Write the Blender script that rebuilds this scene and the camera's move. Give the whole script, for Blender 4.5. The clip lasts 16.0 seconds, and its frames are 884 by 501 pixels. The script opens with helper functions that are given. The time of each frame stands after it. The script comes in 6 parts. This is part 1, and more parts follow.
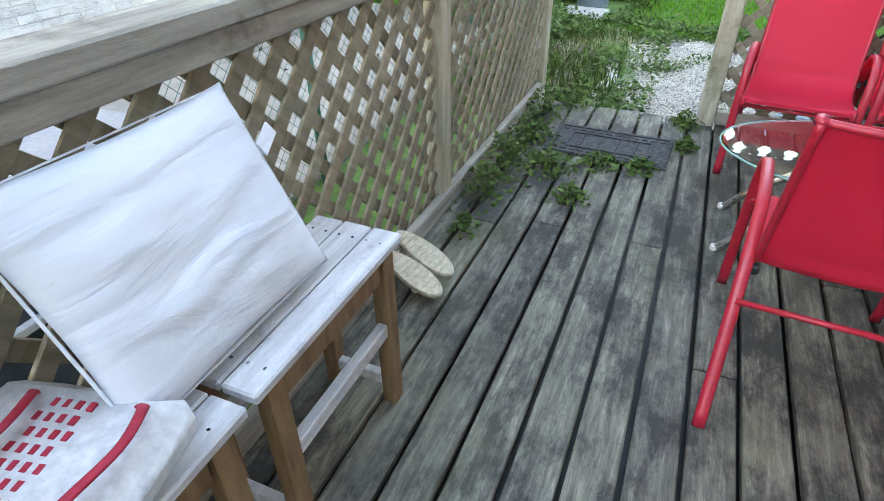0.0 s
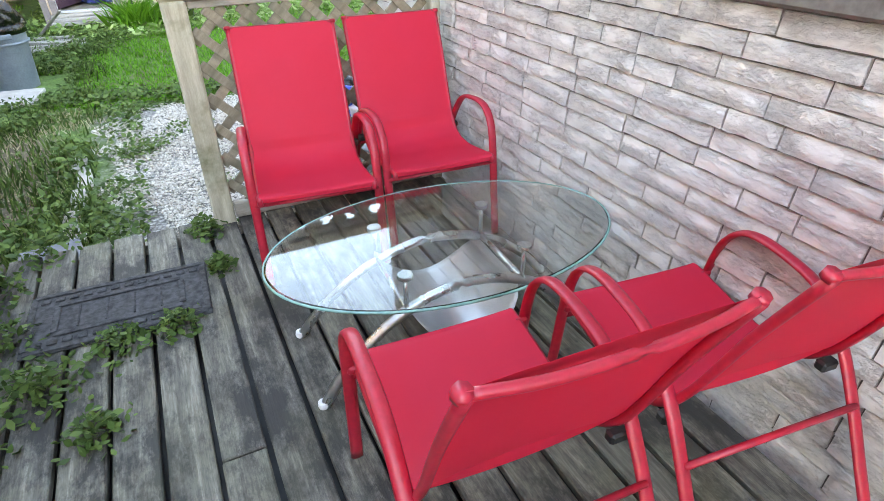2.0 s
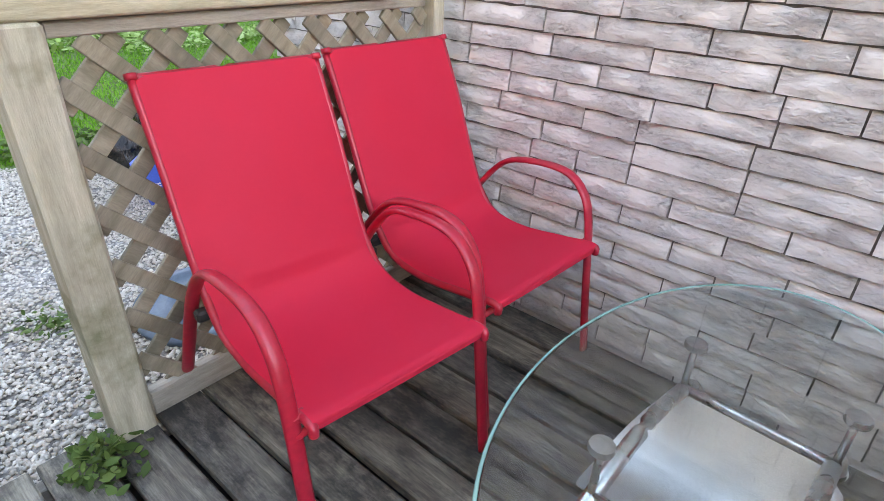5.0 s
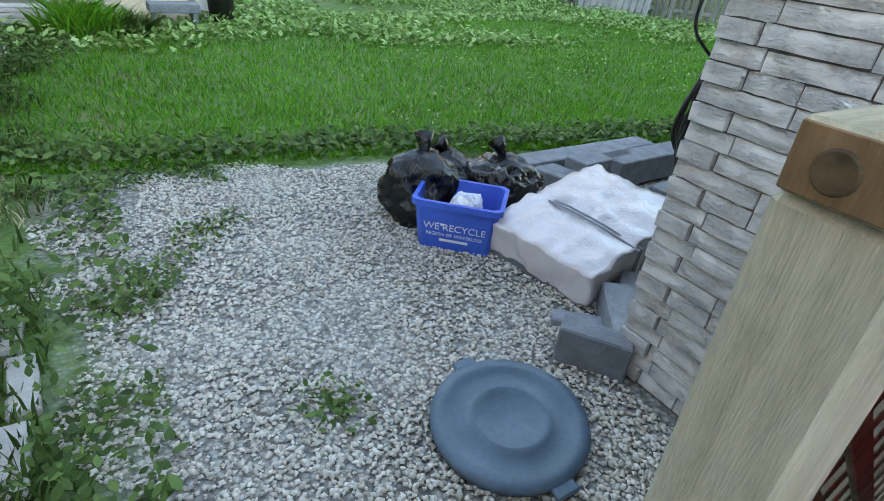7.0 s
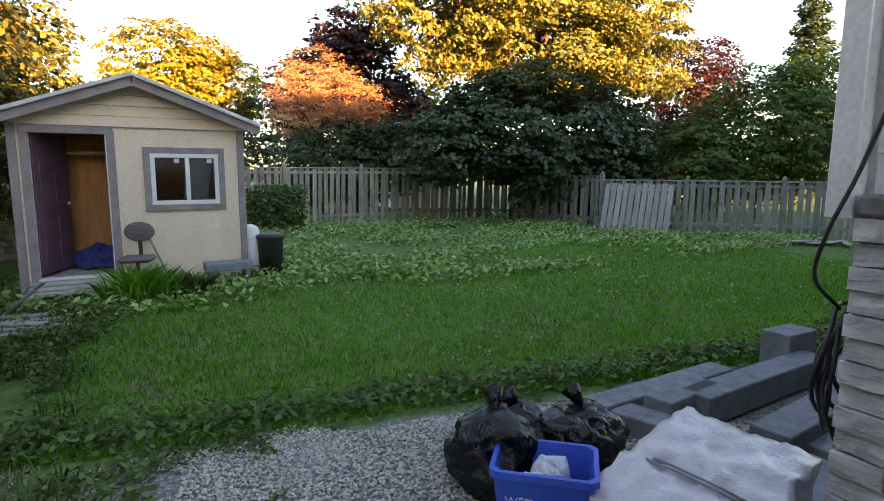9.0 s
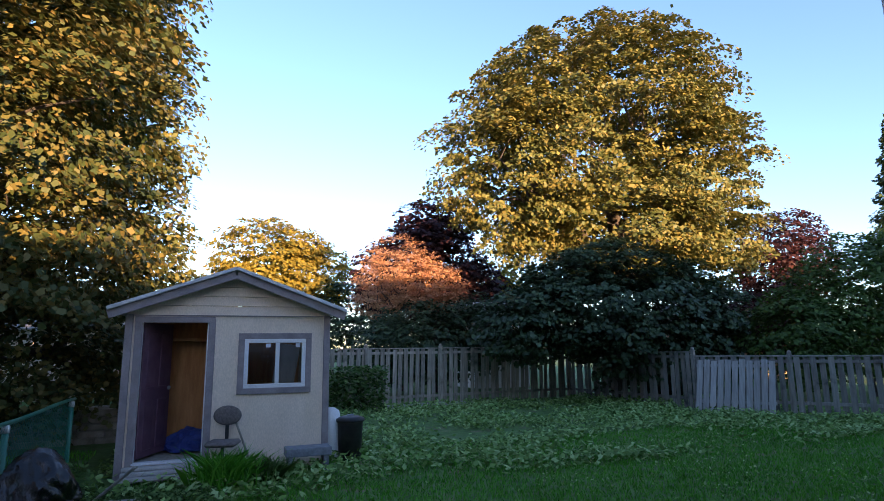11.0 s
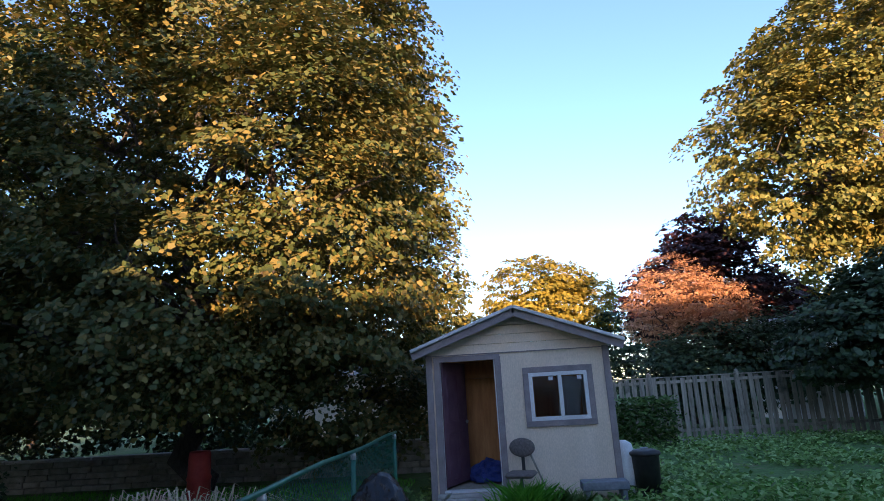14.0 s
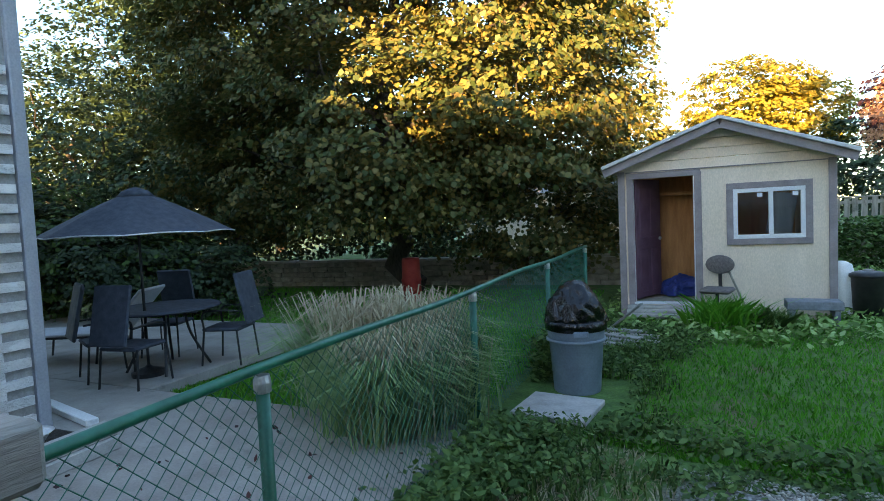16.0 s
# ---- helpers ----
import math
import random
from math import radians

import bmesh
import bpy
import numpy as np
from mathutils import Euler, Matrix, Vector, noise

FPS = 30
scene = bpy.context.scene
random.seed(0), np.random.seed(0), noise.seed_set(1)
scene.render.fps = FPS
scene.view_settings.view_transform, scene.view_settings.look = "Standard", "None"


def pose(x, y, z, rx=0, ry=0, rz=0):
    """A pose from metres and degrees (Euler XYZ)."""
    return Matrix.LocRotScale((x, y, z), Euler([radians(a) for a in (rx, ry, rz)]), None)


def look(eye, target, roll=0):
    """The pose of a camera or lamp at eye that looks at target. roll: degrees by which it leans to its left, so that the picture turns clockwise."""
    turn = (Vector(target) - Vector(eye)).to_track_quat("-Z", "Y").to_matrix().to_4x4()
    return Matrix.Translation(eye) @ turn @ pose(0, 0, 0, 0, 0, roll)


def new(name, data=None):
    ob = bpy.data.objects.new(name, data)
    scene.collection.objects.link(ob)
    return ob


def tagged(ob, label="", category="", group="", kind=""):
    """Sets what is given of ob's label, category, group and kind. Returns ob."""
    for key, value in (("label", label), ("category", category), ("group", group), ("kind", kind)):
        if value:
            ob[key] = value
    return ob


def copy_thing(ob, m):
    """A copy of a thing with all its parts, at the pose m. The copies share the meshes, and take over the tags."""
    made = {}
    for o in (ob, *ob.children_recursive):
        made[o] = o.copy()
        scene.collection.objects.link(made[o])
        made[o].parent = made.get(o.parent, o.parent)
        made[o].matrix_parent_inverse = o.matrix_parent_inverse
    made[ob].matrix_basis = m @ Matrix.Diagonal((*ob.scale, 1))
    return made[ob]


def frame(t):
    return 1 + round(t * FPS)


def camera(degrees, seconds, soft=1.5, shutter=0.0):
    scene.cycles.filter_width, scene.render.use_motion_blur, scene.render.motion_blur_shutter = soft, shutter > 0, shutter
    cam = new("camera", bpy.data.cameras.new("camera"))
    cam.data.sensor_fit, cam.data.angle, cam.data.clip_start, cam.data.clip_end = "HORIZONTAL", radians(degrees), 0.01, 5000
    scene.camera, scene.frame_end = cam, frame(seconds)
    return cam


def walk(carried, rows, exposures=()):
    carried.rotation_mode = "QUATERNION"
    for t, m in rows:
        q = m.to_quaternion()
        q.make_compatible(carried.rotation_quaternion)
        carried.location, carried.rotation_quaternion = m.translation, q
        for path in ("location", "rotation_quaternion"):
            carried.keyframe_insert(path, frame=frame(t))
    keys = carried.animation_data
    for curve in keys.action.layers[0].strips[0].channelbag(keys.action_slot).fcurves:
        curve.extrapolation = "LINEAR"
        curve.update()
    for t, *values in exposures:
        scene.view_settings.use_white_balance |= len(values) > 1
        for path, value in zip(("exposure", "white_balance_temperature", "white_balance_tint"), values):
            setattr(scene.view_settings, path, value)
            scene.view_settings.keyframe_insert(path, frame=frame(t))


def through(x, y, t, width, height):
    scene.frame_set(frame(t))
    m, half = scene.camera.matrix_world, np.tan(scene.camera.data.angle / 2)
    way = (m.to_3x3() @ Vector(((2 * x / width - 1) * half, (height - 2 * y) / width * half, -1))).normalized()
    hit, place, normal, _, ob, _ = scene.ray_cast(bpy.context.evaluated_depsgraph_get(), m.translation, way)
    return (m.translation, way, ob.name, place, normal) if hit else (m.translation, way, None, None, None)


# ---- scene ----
cam = camera(76.0, 16.0, 0.8)
PATH = [
    (0, (-0.217, 1.256, 1.367), (-0.878, 2.761, 0.227), -0.8),
    (0.5, (-0.141, 1.478, 1.359), (-0.454, 3.135, 0.285), -2.2),
    (1, (-0.091, 1.685, 1.356), (-0.086, 3.39, 0.309), -3.4),
    (1.5, (-0.101, 1.915, 1.356), (0.33, 3.591, 0.353), -2.7),
    (2, (-0.158, 2.175, 1.4), (0.573, 3.701, 0.334), -0.9),
    (2.5, (-0.181, 2.374, 1.418), (0.66, 3.809, 0.307), 1.0),
    (3, (-0.232, 2.478, 1.408), (0.751, 3.794, 0.267), -0.6),
    (3.2, (-0.246, 2.512, 1.39), (0.768, 3.788, 0.23), -0.0),
    (5.3, (-0.383, 3.786, 1.196), (0.982, 4.927, 0.281), 1.3),
    (5.5, (-0.349, 3.893, 1.21), (1.003, 5.074, 0.329), 0.5),
    (6, (-0.366, 4.199, 1.151), (1.0, 5.317, 0.212), 2.4),
    (6.5, (-0.441, 4.503, 1.175), (0.842, 5.674, 0.185), 4.9),
    (6.7, (-0.505, 4.575, 1.165), (0.687, 5.86, 0.202), 5.4),
    (7, (-0.508, 4.822, 1.177), (0.475, 6.255, 0.187), 6.3),
    (7.3, (-0.55, 4.935, 1.166), (0.196, 6.523, 0.207), 4.0),
    (7.5, (-0.532, 5.048, 1.204), (0.155, 6.667, 0.253), 3.2),
    (8, (-0.549, 5.147, 1.269), (0.285, 6.826, 0.572), 2.7),
    (8.2, (-0.527, 5.193, 1.265), (0.429, 6.854, 0.691), 2.6),
    (10.3, (-0.496, 5.131, 1.304), (0.416, 6.909, 1.388), -1.5),
    (10.5, (-0.51, 5.122, 1.305), (0.343, 6.922, 1.485), -1.6),
    (11, (-0.535, 5.121, 1.317), (0.194, 6.952, 1.657), -0.7),
    (11.5, (-0.541, 5.093, 1.312), (0.033, 6.968, 1.707), -0.9),
    (12, (-0.513, 5.081, 1.344), (-0.142, 7.013, 1.704), -0.9),
    (12.5, (-0.557, 5.063, 1.33), (-0.374, 7.023, 1.686), -0.8),
    (13, (-0.557, 5.050, 1.324), (-0.524, 7.019, 1.676), -1.1),
    (13.5, (-0.580, 5.050, 1.308), (-0.622, 7.011, 1.701), -1.6),
    (14, (-0.625, 5.050, 1.285), (-0.781, 6.985, 1.767), -3.2),
    (14.5, (-0.635, 5.050, 1.285), (-1.039, 6.959, 1.724), -3.0),
    (15, (-0.610, 5.030, 1.260), (-1.149, 6.944, 1.476), -2.0),
    (15.5, (-0.630, 4.980, 1.255), (-1.205, 6.895, 1.270), -1.5),
    (16, (-0.685, 4.920, 1.262), (-1.493, 6.746, 1.149), -2.7),
]
# exposure follows the phone's own metering
EXPOSURE = [(0.0, 5.1, 11800, 22), (0.6, 5.3, 12500, 24), (1.5, 5.35, 12200, 25), (2.2, 5.2, 12000, 26), (3.2, 5.15, 12000, 30), (6.0, 4.85, 12200, 31), (7.0, 4.4, 10600, 18), (8.2, 4.1, 11800, 24), (10.3, 2.35, 6600, 28), (14.0, 2.35, 6400, 28), (15.0, 2.75, 6700, 20), (16.0, 3.45, 7900, 14)]
walk(cam, [(t, look(e, a, r)) for t, e, a, r in PATH], EXPOSURE)

# ---- world and sun: late golden light from behind the houses ----
SUN_EL, SUN_AZ = 5.5, 176.0
world = bpy.data.worlds.new("evening_sky")
scene.world = world
world.use_nodes = True
wn = world.node_tree.nodes
sky = wn.new("ShaderNodeTexSky")
sky.sky_type = "NISHITA"
sky.sun_disc = False
sky.sun_elevation = radians(SUN_EL)
sky.sun_rotation = radians(SUN_AZ)
sky.air_density, sky.dust_density, sky.ozone_density = 0.8, 0.15, 2.2
wn["Background"].inputs["Strength"].default_value = 0.15
world.node_tree.links.new(sky.outputs[0], wn["Background"].inputs["Color"])
sun_data = bpy.data.lights.new("sun", "SUN")
sun_data.energy, sun_data.angle, sun_data.color = 3.9, radians(0.6), (1.0, 0.65, 0.31)
sun = new("sun", sun_data)
to_sun = Vector((math.sin(radians(SUN_AZ)) * math.cos(radians(SUN_EL)),
                 math.cos(radians(SUN_AZ)) * math.cos(radians(SUN_EL)), math.sin(radians(SUN_EL))))
sun.matrix_world = look(to_sun * 60, (0, 0, 0))


# ---- materials ----
def ramp(nt, source, stops):
    r = nt.nodes.new("ShaderNodeValToRGB")
    el = r.color_ramp.elements
    while len(el) < len(stops):
        el.new(0.5)
    for e, (p, c) in zip(el, stops):
        e.position, e.color = p, (*c, 1) if len(c) == 3 else c
    nt.links.new(source, r.inputs[0])
    return r.outputs[0]


def mixer(nt, fac, a, b, mode="MIX"):
    m = nt.nodes.new("ShaderNodeMix")
    m.data_type, m.blend_type = "RGBA", mode
    for sock, v in ((m.inputs[0], fac), (m.inputs[6], a), (m.inputs[7], b)):
        if isinstance(v, (int, float)):
            sock.default_value = v
        elif isinstance(v, tuple):
            sock.default_value = (*v, 1)
        else:
            nt.links.new(v, sock)
    return m.outputs[2]


def noise_of(nt, vec, scale, detail=4.0, rough=0.55, distortion=0.0):
    n = nt.nodes.new("ShaderNodeTexNoise")
    n.inputs["Scale"].default_value, n.inputs["Detail"].default_value = scale, detail
    n.inputs["Roughness"].default_value, n.inputs["Distortion"].default_value = rough, distortion
    if vec is not None:
        nt.links.new(vec, n.inputs["Vector"])
    return n.outputs["Fac"]


def coords(nt, stretch=(1, 1, 1), world_space=False, shift=True):
    """Object (or world) coordinates, stretched, shifted for each object by its random number."""
    if world_space:
        src = nt.nodes.new("ShaderNodeNewGeometry").outputs["Position"]
    else:
        src = nt.nodes.new("ShaderNodeTexCoord").outputs["Object"]
    m = nt.nodes.new("ShaderNodeVectorMath")
    m.operation = "MULTIPLY_ADD"
    m.inputs[1].default_value = stretch
    nt.links.new(src, m.inputs[0])
    if shift and not world_space:
        info = nt.nodes.new("ShaderNodeObjectInfo")
        k = nt.nodes.new("ShaderNodeMath")
        k.operation = "MULTIPLY"
        k.inputs[1].default_value = 37.0
        nt.links.new(info.outputs["Random"], k.inputs[0])
        nt.links.new(k.outputs[0], m.inputs[2])
    return m.outputs[0]


def bump(nt, bsdf, height, strength, distance=0.01):
    b = nt.nodes.new("ShaderNodeBump")
    b.inputs["Strength"].default_value, b.inputs["Distance"].default_value = strength, distance
    nt.links.new(height, b.inputs["Height"])
    nt.links.new(b.outputs[0], bsdf.inputs["Normal"])


def blank(name):
    m = bpy.data.materials.new(name)
    m.use_nodes = True
    return m, m.node_tree, m.node_tree.nodes["Principled BSDF"]


def surf(name, dark, light, scale=8, rough=0.7, metal=0.0, relief=0.3, depth=0.004, fine=60, stretch=(1, 1, 1),
         stain=None, stain_scale=2.0, stain_at=0.6, vary=0.0, world_space=False):
    """A worn surface: two scales of colour, fine relief, stains with a shape of their own, and a shade for each piece."""
    m, nt, b = blank(name)
    v = coords(nt, stretch, world_space)
    n1, n2 = noise_of(nt, v, scale), noise_of(nt, v, fine, 3)
    col = ramp(nt, n1, [(0.3, dark), (0.7, light)])
    col = mixer(nt, 0.35, col, ramp(nt, n2, [(0.3, (0.45, 0.45, 0.45)), (0.7, (1, 1, 1))]), "MULTIPLY")
    if stain:
        w = coords(nt, (1, 1, 1), True)
        n3 = noise_of(nt, w, stain_scale, 6, 0.65)
        col = mixer(nt, ramp(nt, n3, [(stain_at - 0.08, (0, 0, 0)), (stain_at + 0.1, (1, 1, 1))]), col, stain)
    if vary:
        info = nt.nodes.new("ShaderNodeObjectInfo")
        col = mixer(nt, 1.0, col, ramp(nt, info.outputs["Random"], [(0, (1 - vary,) * 3), (1, (1.0,) * 3)]), "MULTIPLY")
    nt.links.new(col, b.inputs["Base Color"])
    b.inputs["Metallic"].default_value = metal
    nt.links.new(ramp(nt, n1, [(0.2, (min(1, rough + 0.1),) * 3), (0.8, (max(0.03, rough - 0.1),) * 3)]), b.inputs["Roughness"])
    if relief:
        h = nt.nodes.new("ShaderNodeMath")
        h.operation = "ADD"
        nt.links.new(n1, h.inputs[0])
        nt.links.new(n2, h.inputs[1])
        bump(nt, b, h.outputs[0], relief, depth)
    return m


def leaf_material(name, stops, through=0.3, rough=0.55):
    m, nt, b = blank(name)
    geo = nt.nodes.new("ShaderNodeNewGeometry")
    big = noise_of(nt, coords(nt, (1, 1, 1), True), 0.5, 2)
    mixv = nt.nodes.new("ShaderNodeMath")
    mixv.operation = "MULTIPLY_ADD"
    nt.links.new(geo.outputs["Random Per Island"], mixv.inputs[0])
    mixv.inputs[1].default_value = 0.55
    half = nt.nodes.new("ShaderNodeMath")
    half.operation = "MULTIPLY"
    half.inputs[1].default_value = 0.5
    nt.links.new(big, half.inputs[0])
    nt.links.new(half.outputs[0], mixv.inputs[2])
    col = ramp(nt, mixv.outputs[0], stops)
    nt.links.new(col, b.inputs["Base Color"])
    b.inputs["Roughness"].default_value = rough
    b.inputs["Specular IOR Level"].default_value = 0.3
    tr = nt.nodes.new("ShaderNodeBsdfTranslucent")
    nt.links.new(col, tr.inputs["Color"])
    mix = nt.nodes.new("ShaderNodeMixShader")
    mix.inputs[0].default_value = through
    nt.links.new(b.outputs[0], mix.inputs[1])
    nt.links.new(tr.outputs[0], mix.inputs[2])
    nt.links.new(mix.outputs[0], nt.nodes["Material Output"].inputs["Surface"])
    return m


def deck_material():
    """Old grey softwood with grain along the board, black mildew and green algae."""
    m, nt, b = blank("weathered_deck_wood")
    v = coords(nt, (14, 1.1, 14))
    w = coords(nt, (1, 0.45, 1), True)
    g1, g2 = noise_of(nt, v, 4, 6, 0.6, 0.4), noise_of(nt, v, 22, 3)
    col = ramp(nt, g1, [(0.25, (0.085, 0.081, 0.065)), (0.5, (0.2, 0.19, 0.155)), (0.75, (0.39, 0.375, 0.31))])
    col = mixer(nt, 0.5, col, ramp(nt, g2, [(0.35, (0.4, 0.4, 0.4)), (0.65, (1, 1, 1))]), "MULTIPLY")
    mildew = noise_of(nt, w, 4.2, 9, 0.78)
    col = mixer(nt, ramp(nt, mildew, [(0.44, (0, 0, 0)), (0.57, (0.92, 0.92, 0.92))]), col, (0.028, 0.028, 0.027))
    algae = noise_of(nt, coords(nt, (1.3, 0.8, 1), True), 1.4, 3)
    col = mixer(nt, ramp(nt, algae, [(0.52, (0, 0, 0)), (0.75, (0.45, 0.45, 0.45))]), col, (0.13, 0.135, 0.07))
    info = nt.nodes.new("ShaderNodeObjectInfo")
    col = mixer(nt, 1.0, col, ramp(nt, info.outputs["Random"], [(0, (0.72, 0.72, 0.74)), (1, (1.08, 1.06, 1.0))]), "MULTIPLY")
    nt.links.new(col, b.inputs["Base Color"])
    b.inputs["Roughness"].default_value = 0.75
    bump(nt, b, g1, 0.8, 0.006)
    return m


def brick_material(name, dark, light, tint):
    """Pale rock-faced brick: smooth planes broken by rough torn patches."""
    m, nt, b = blank(name)
    v = coords(nt, (1, 1.0, 2.4))
    n1 = noise_of(nt, v, 42, 7, 0.68, 0.5)
    n2 = noise_of(nt, coords(nt, (1, 0.8, 1.6)), 11, 5)
    tear = ramp(nt, n2, [(0.38, (0.12, 0.12, 0.12)), (0.66, (1, 1, 1))])
    # torn recesses carry their shade in the colour as well as in the bump
    col = mixer(nt, tear, light, ramp(nt, n1, [(0.34, tuple(0.72 * c for c in dark)), (0.43, dark), (0.54, light)]))
    col = mixer(nt, ramp(nt, noise_of(nt, v, 3, 4), [(0.55, (0, 0, 0)), (0.75, (0.5, 0.5, 0.5))]), col, tint)
    info = nt.nodes.new("ShaderNodeObjectInfo")
    col = mixer(nt, 1.0, col, ramp(nt, info.outputs["Random"], [(0, (0.86, 0.85, 0.84)), (1, (1.0, 0.99, 0.98))]), "MULTIPLY")
    nt.links.new(col, b.inputs["Base Color"])
    b.inputs["Roughness"].default_value = 0.85
    h = mixer(nt, tear, (0.5, 0.5, 0.5), ramp(nt, n1, [(0.36, (0, 0, 0)), (0.6, (1, 1, 1))]))
    bump(nt, b, h, 0.9, 0.014)
    return m


def ground_material():
    """One sheet: pebbles by the deck, lawn, weedy turf with bare earth."""
    m, nt, b = blank("ground_turf_and_pebbles")
    pos = nt.nodes.new("ShaderNodeNewGeometry").outputs["Position"]
    w = coords(nt, (1, 1, 1), True)
    n = noise_of(nt, w, 1.6, 6, 0.65)
    fine = noise_of(nt, w, 30, 4)
    turf = ramp(nt, noise_of(nt, w, 6, 5), [(0.3, (0.045, 0.11, 0.02)), (0.6, (0.09, 0.2, 0.04)), (0.8, (0.13, 0.26, 0.055))])
    turf = mixer(nt, ramp(nt, n, [(0.57, (0, 0, 0)), (0.7, (0.9, 0.9, 0.9))]), turf, (0.19, 0.145, 0.085))
    rel = nt.nodes.new("ShaderNodeVectorMath")
    rel.operation = "MULTIPLY_ADD"
    rel.inputs[1].default_value, rel.inputs[2].default_value = (2.1, 0.85, 0), (3.15, -5.9, 0)
    nt.links.new(pos, rel.inputs[0])
    far = nt.nodes.new("ShaderNodeVectorMath")
    far.operation = "LENGTH"
    nt.links.new(rel.outputs[0], far.inputs[0])
    ragged = nt.nodes.new("ShaderNodeMath")
    ragged.operation = "ADD"
    nt.links.new(far.outputs["Value"], ragged.inputs[0])
    nt.links.new(noise_of(nt, w, 5, 5, 0.7), ragged.inputs[1])
    soil = ramp(nt, noise_of(nt, w, 18, 6, 0.7), [(0.35, (0.06, 0.045, 0.03)), (0.55, (0.16, 0.12, 0.08)), (0.7, (0.3, 0.24, 0.16))])
    trodden = nt.nodes.new("ShaderNodeMath")
    trodden.operation, trodden.use_clamp = "SUBTRACT", True
    trodden.inputs[0].default_value = 2.0
    nt.links.new(ragged.outputs[0], trodden.inputs[1])
    turf = mixer(nt, ramp(nt, trodden.outputs[0], [(0.3, (0, 0, 0)), (0.65, (0.95, 0.95, 0.95))]), turf, soil)
    turf = mixer(nt, 0.5, turf, ramp(nt, fine, [(0.3, (0.35, 0.35, 0.35)), (0.7, (1.1, 1.1, 1.1))]), "MULTIPLY")
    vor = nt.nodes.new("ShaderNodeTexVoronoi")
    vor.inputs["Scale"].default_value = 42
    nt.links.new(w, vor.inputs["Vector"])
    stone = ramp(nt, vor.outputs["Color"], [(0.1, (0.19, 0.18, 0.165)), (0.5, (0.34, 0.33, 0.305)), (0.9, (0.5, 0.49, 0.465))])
    # shade between the stones is multiplied into their colour at the cell rims
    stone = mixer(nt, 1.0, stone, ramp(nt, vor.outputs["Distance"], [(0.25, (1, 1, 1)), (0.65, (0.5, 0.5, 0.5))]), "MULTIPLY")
    sep = nt.nodes.new("ShaderNodeSeparateXYZ")
    nt.links.new(pos, sep.inputs[0])

    def edge(sock, at, soft, sign):
        a = nt.nodes.new("ShaderNodeMath")
        a.operation = "MULTIPLY_ADD"
        nt.links.new(sock, a.inputs[0])
        a.inputs[1].default_value, a.inputs[2].default_value = sign / soft, -sign * at / soft
        k = nt.nodes.new("ShaderNodeMath")
        k.operation = "MULTIPLY_ADD"
        nt.links.new(n, k.inputs[0])
        k.inputs[1].default_value = 3.2
        nt.links.new(a.outputs[0], k.inputs[2])
        o = nt.nodes.new("ShaderNodeMath")
        o.operation, o.use_clamp = "SUBTRACT", True
        nt.links.new(k.outputs[0], o.inputs[0])
        o.inputs[1].default_value = 1.2
        return o.outputs[0]
    tilt = nt.nodes.new("ShaderNodeMath")
    tilt.operation = "MULTIPLY_ADD"
    nt.links.new(sep.outputs[0], tilt.inputs[0])
    tilt.inputs[1].default_value = 0.2
    nt.links.new(sep.outputs[1], tilt.inputs[2])
    slant = tilt.outputs[0]
    mask = None
    for sock, at, soft, sign in ((sep.outputs[0], -0.72, 0.3, 1), (sep.outputs[0], 6.5, 0.25, -1), (slant, 8.72, 0.16, -1), (sep.outputs[1], 3.0, 0.3, 1)):
        e = edge(sock, at, soft, sign)
        if mask is None:
            mask = e
        else:
            k = nt.nodes.new("ShaderNodeMath")
            k.operation = "MULTIPLY"
            nt.links.new(mask, k.inputs[0])
            nt.links.new(e, k.inputs[1])
            mask = k.outputs[0]
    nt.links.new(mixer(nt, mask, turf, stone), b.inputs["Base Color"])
    b.inputs["Roughness"].default_value = 0.95
    h = mixer(nt, mask, fine, vor.outputs["Distance"])
    bump(nt, b, h, 0.6, 0.02)
    return m


def glass_material(name, tint=(0.93, 0.98, 0.96), rough=0.0):
    m, nt, b = blank(name)
    b.inputs["Base Color"].default_value = (*tint, 1)
    b.inputs["Transmission Weight"].default_value = 1.0
    b.inputs["Roughness"].default_value = rough
    b.inputs["IOR"].default_value = 1.5
    return m


def cotton_material():
    """Washed white cotton: soft folds running across, a faint weave, hardly any colour change."""
    m, nt, b = blank("white_cotton")
    folds = noise_of(nt, coords(nt, (1.2, 5.0, 1)), 3.0, 4, 0.5, 0.8)
    weave = noise_of(nt, coords(nt, (1, 1, 1)), 380, 1)
    nt.links.new(ramp(nt, noise_of(nt, coords(nt, (1, 1, 1)), 4, 3), [(0.3, (0.57, 0.61, 0.67)), (0.7, (0.64, 0.67, 0.72))]), b.inputs["Base Color"])
    b.inputs["Roughness"].default_value = 0.9
    h = nt.nodes.new("ShaderNodeMath")
    h.operation = "MULTIPLY_ADD"
    h.inputs[1].default_value = 0.03
    nt.links.new(weave, h.inputs[0])
    nt.links.new(folds, h.inputs[2])
    bump(nt, b, h.outputs[0], 0.45, 0.03)
    return m


